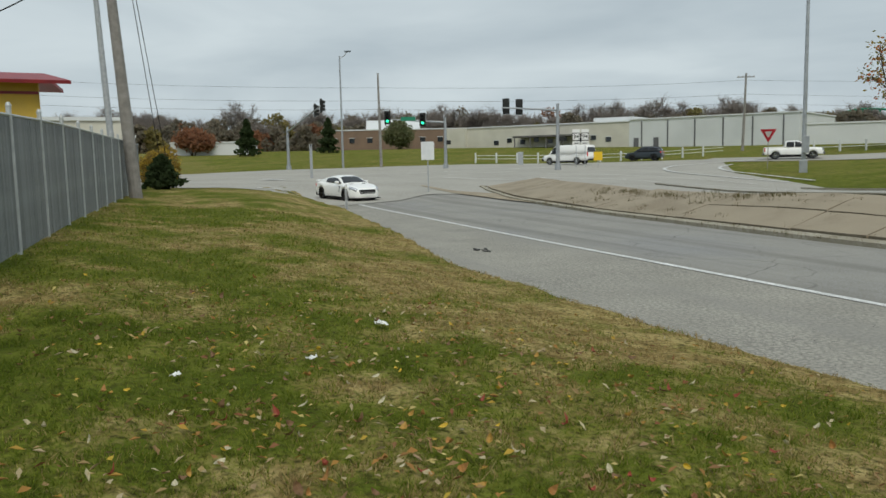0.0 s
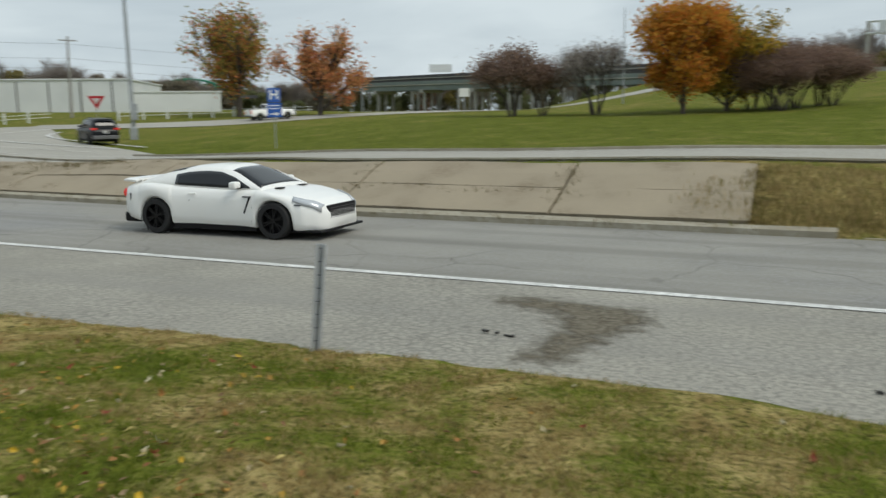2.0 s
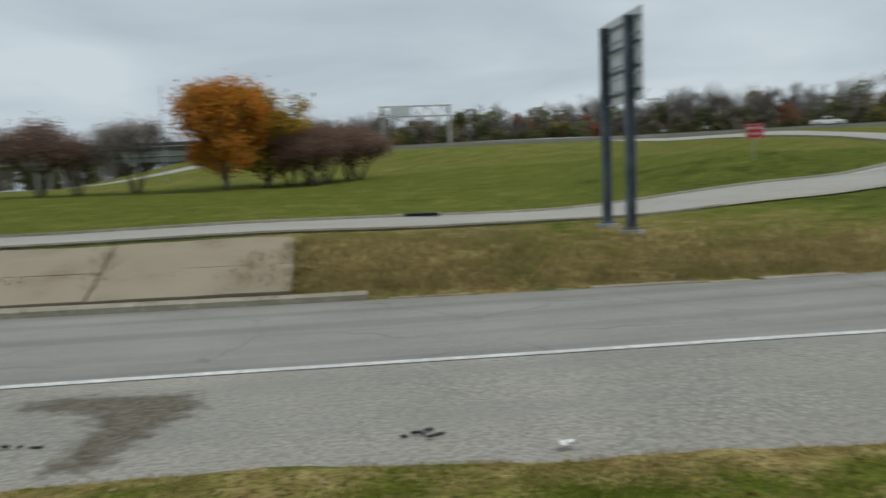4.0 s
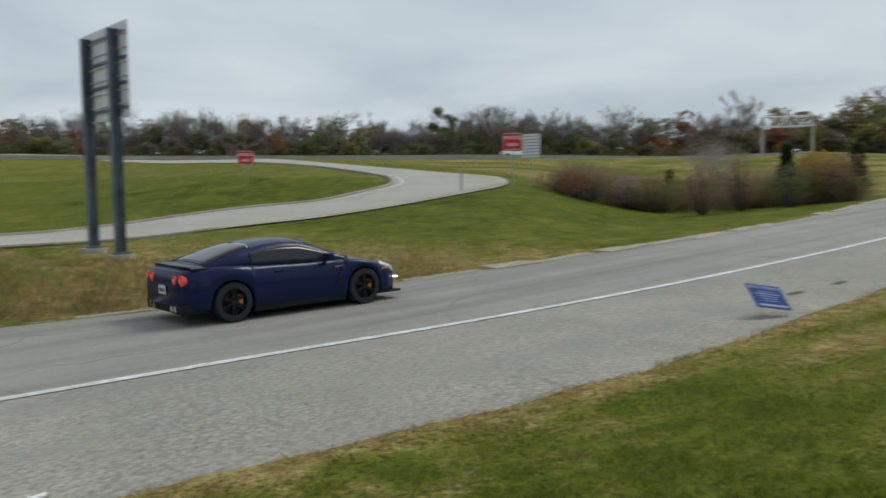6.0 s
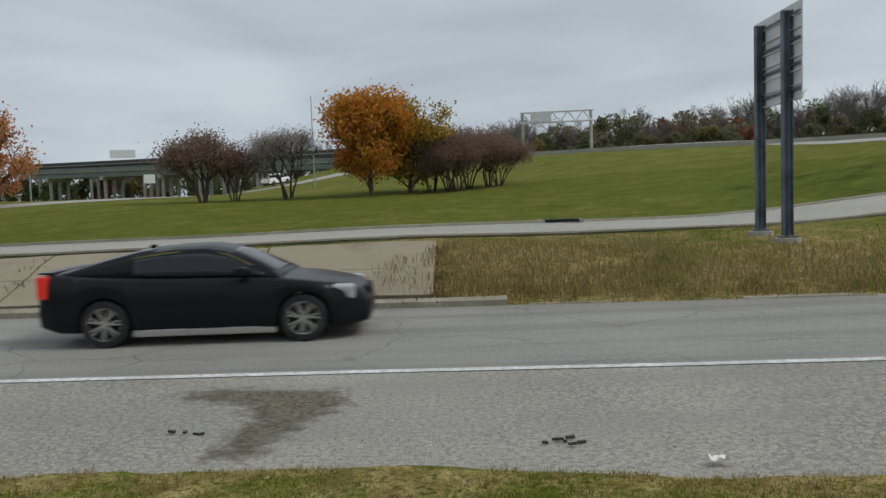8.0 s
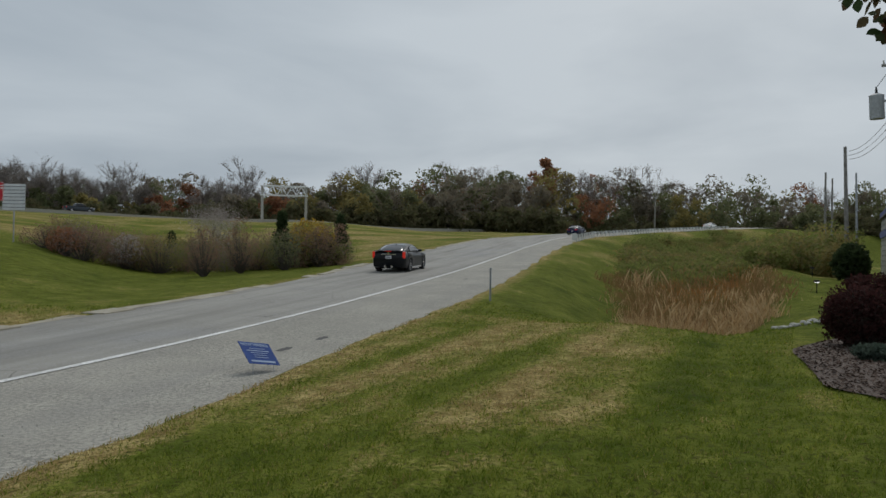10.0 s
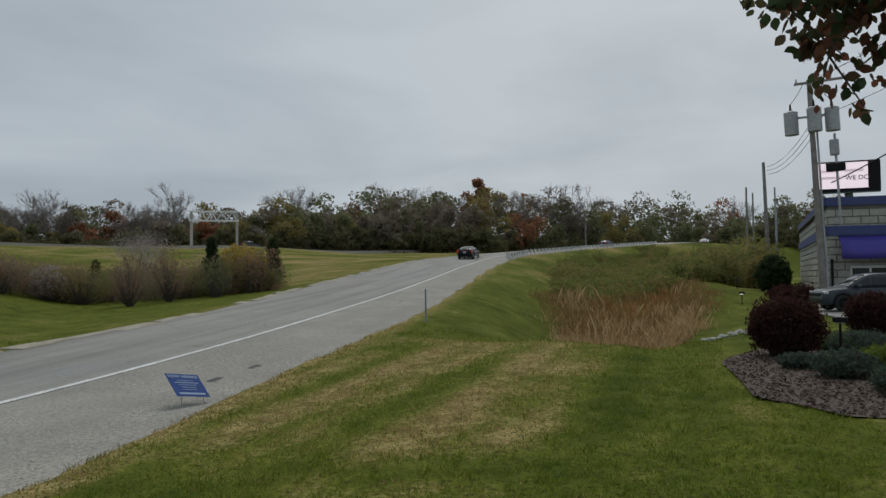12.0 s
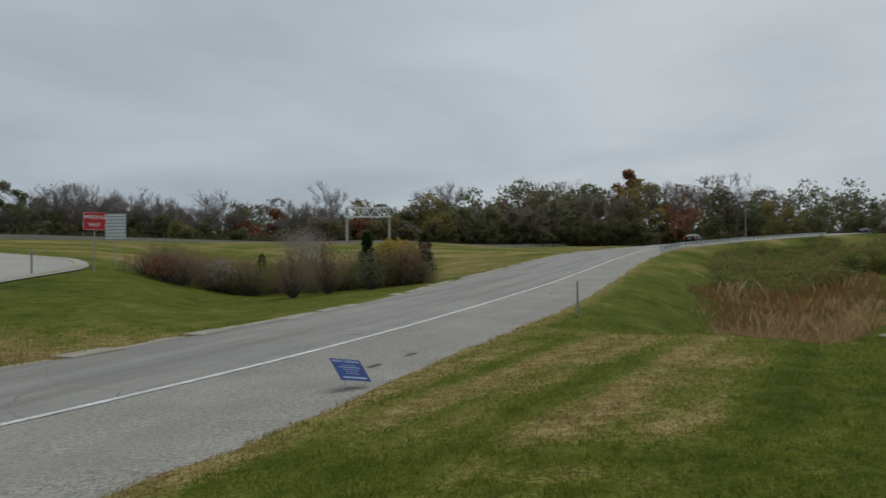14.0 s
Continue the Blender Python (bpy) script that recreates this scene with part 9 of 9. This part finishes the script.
def off_ramp(x, y, turn):
    return Matrix.Translation((x, y, gz(x, y) + 0.06)) @ Matrix.Rotation(radians(turn), 4, "Z")


JEEP_WAY = [(29, 37), (20, 36), (12, 32), (3, 28), (-8, 26), (-18, 27.5), (-30, 32.5), (-45, 41), (-60, 50), (-75, 60)]


def motions():
    walk(white_coupe, [(t, on_ramp(s)) for t, s in ((0, -40.6), (0.5, -32.8), (1.0, -25.6), (1.5, -18.1), (2.0, -9.5), (2.2, -5.6), (2.5, 0.95), (2.8, 8.5), (3.0, 13.8), (3.2, 19.3), (4.0, 41.5), (5.0, 71), (6.0, 97), (6.5, 108.7), (7.0, 120.3), (8.0, 142), (9.5, 173), (11.0, 202), (14.0, 258))])
    walk(blue_coupe, [(t, off_ramp(*p)) for t, p in ((0, (-78, -16, 40)), (2.4, (-74, -13, 40)), (3.0, (-63, -3, 42)), (3.4, (-53, 5, 28)))] + [(t, on_ramp(s)) for t, s in ((3.8, -40.0), (4.2, -30.0), (4.6, -21.5), (5.0, -13.2), (5.3, -7.3), (5.5, -3.55), (6.0, 7.7), (6.5, 19.5), (7.0, 32.2), (8.0, 62.3), (9.3, 97.7), (9.5, 102.2), (10.5, 125), (11.5, 151), (12.5, 177), (13.5, 201), (14.0, 212))])
    walk(black_coupe, [(t, off_ramp(*p)) for t, p in ((0, (-86, -23, 40)), (4.4, (-82, -19, 40)), (5.2, (-70, -9, 40)), (5.8, (-58, 1, 35)))] + [(t, on_ramp(s)) for t, s in ((6.3, -42.0), (6.8, -31.5), (7.4, -18.0), (8.0, -4.0), (8.6, 9.4), (9.0, 19.0), (9.3, 25.8), (9.5, 30.2), (9.9, 39.2), (10.2, 46.5), (10.5, 54.5), (10.8, 63.1), (11.1, 71.4), (11.5, 81.3), (12.0, 92), (12.5, 101.5), (13.0, 109.5), (13.5, 118), (14.0, 127.5))])
    for wheels, a, b in ((white_wheels, 0, 6.0), (blue_wheels, 3.4, 9.6), (black_wheels, 5.8, 13.9)):
        spin(wheels, a, b)
    walk(black_suv, [(t, on_line(JEEP_WAY, d)) for t, d in ((0, 32), (0.8, 50.5), (1.2, 58.0), (1.5, 63.6), (2.0, 76.0), (3.0, 98), (4.0, 108), (6.0, 110), (14.0, 111))])
    spin(black_suv_wheels, 0, 4.0)
    walk(white_pickup, [(t, on_line(FRONTAGE, d)) for t, d in ((0, 9.7), (0.5, 14.2), (1.5, 22.6), (2.0, 26.8), (3.0, 36), (5.3, 56.5), (5.5, 58.3), (7.0, 74), (9.0, 96), (14.0, 140))])
    spin(pickup_wheels, 0, 5.6, 40)
    for car, way in FAR_CARS:
        walk(car, [(t, on_line(HIGHWAY if d1 > 0 else HIGHWAY[::-1], abs(d1), 0.88)) for t, d1 in way])


motions()
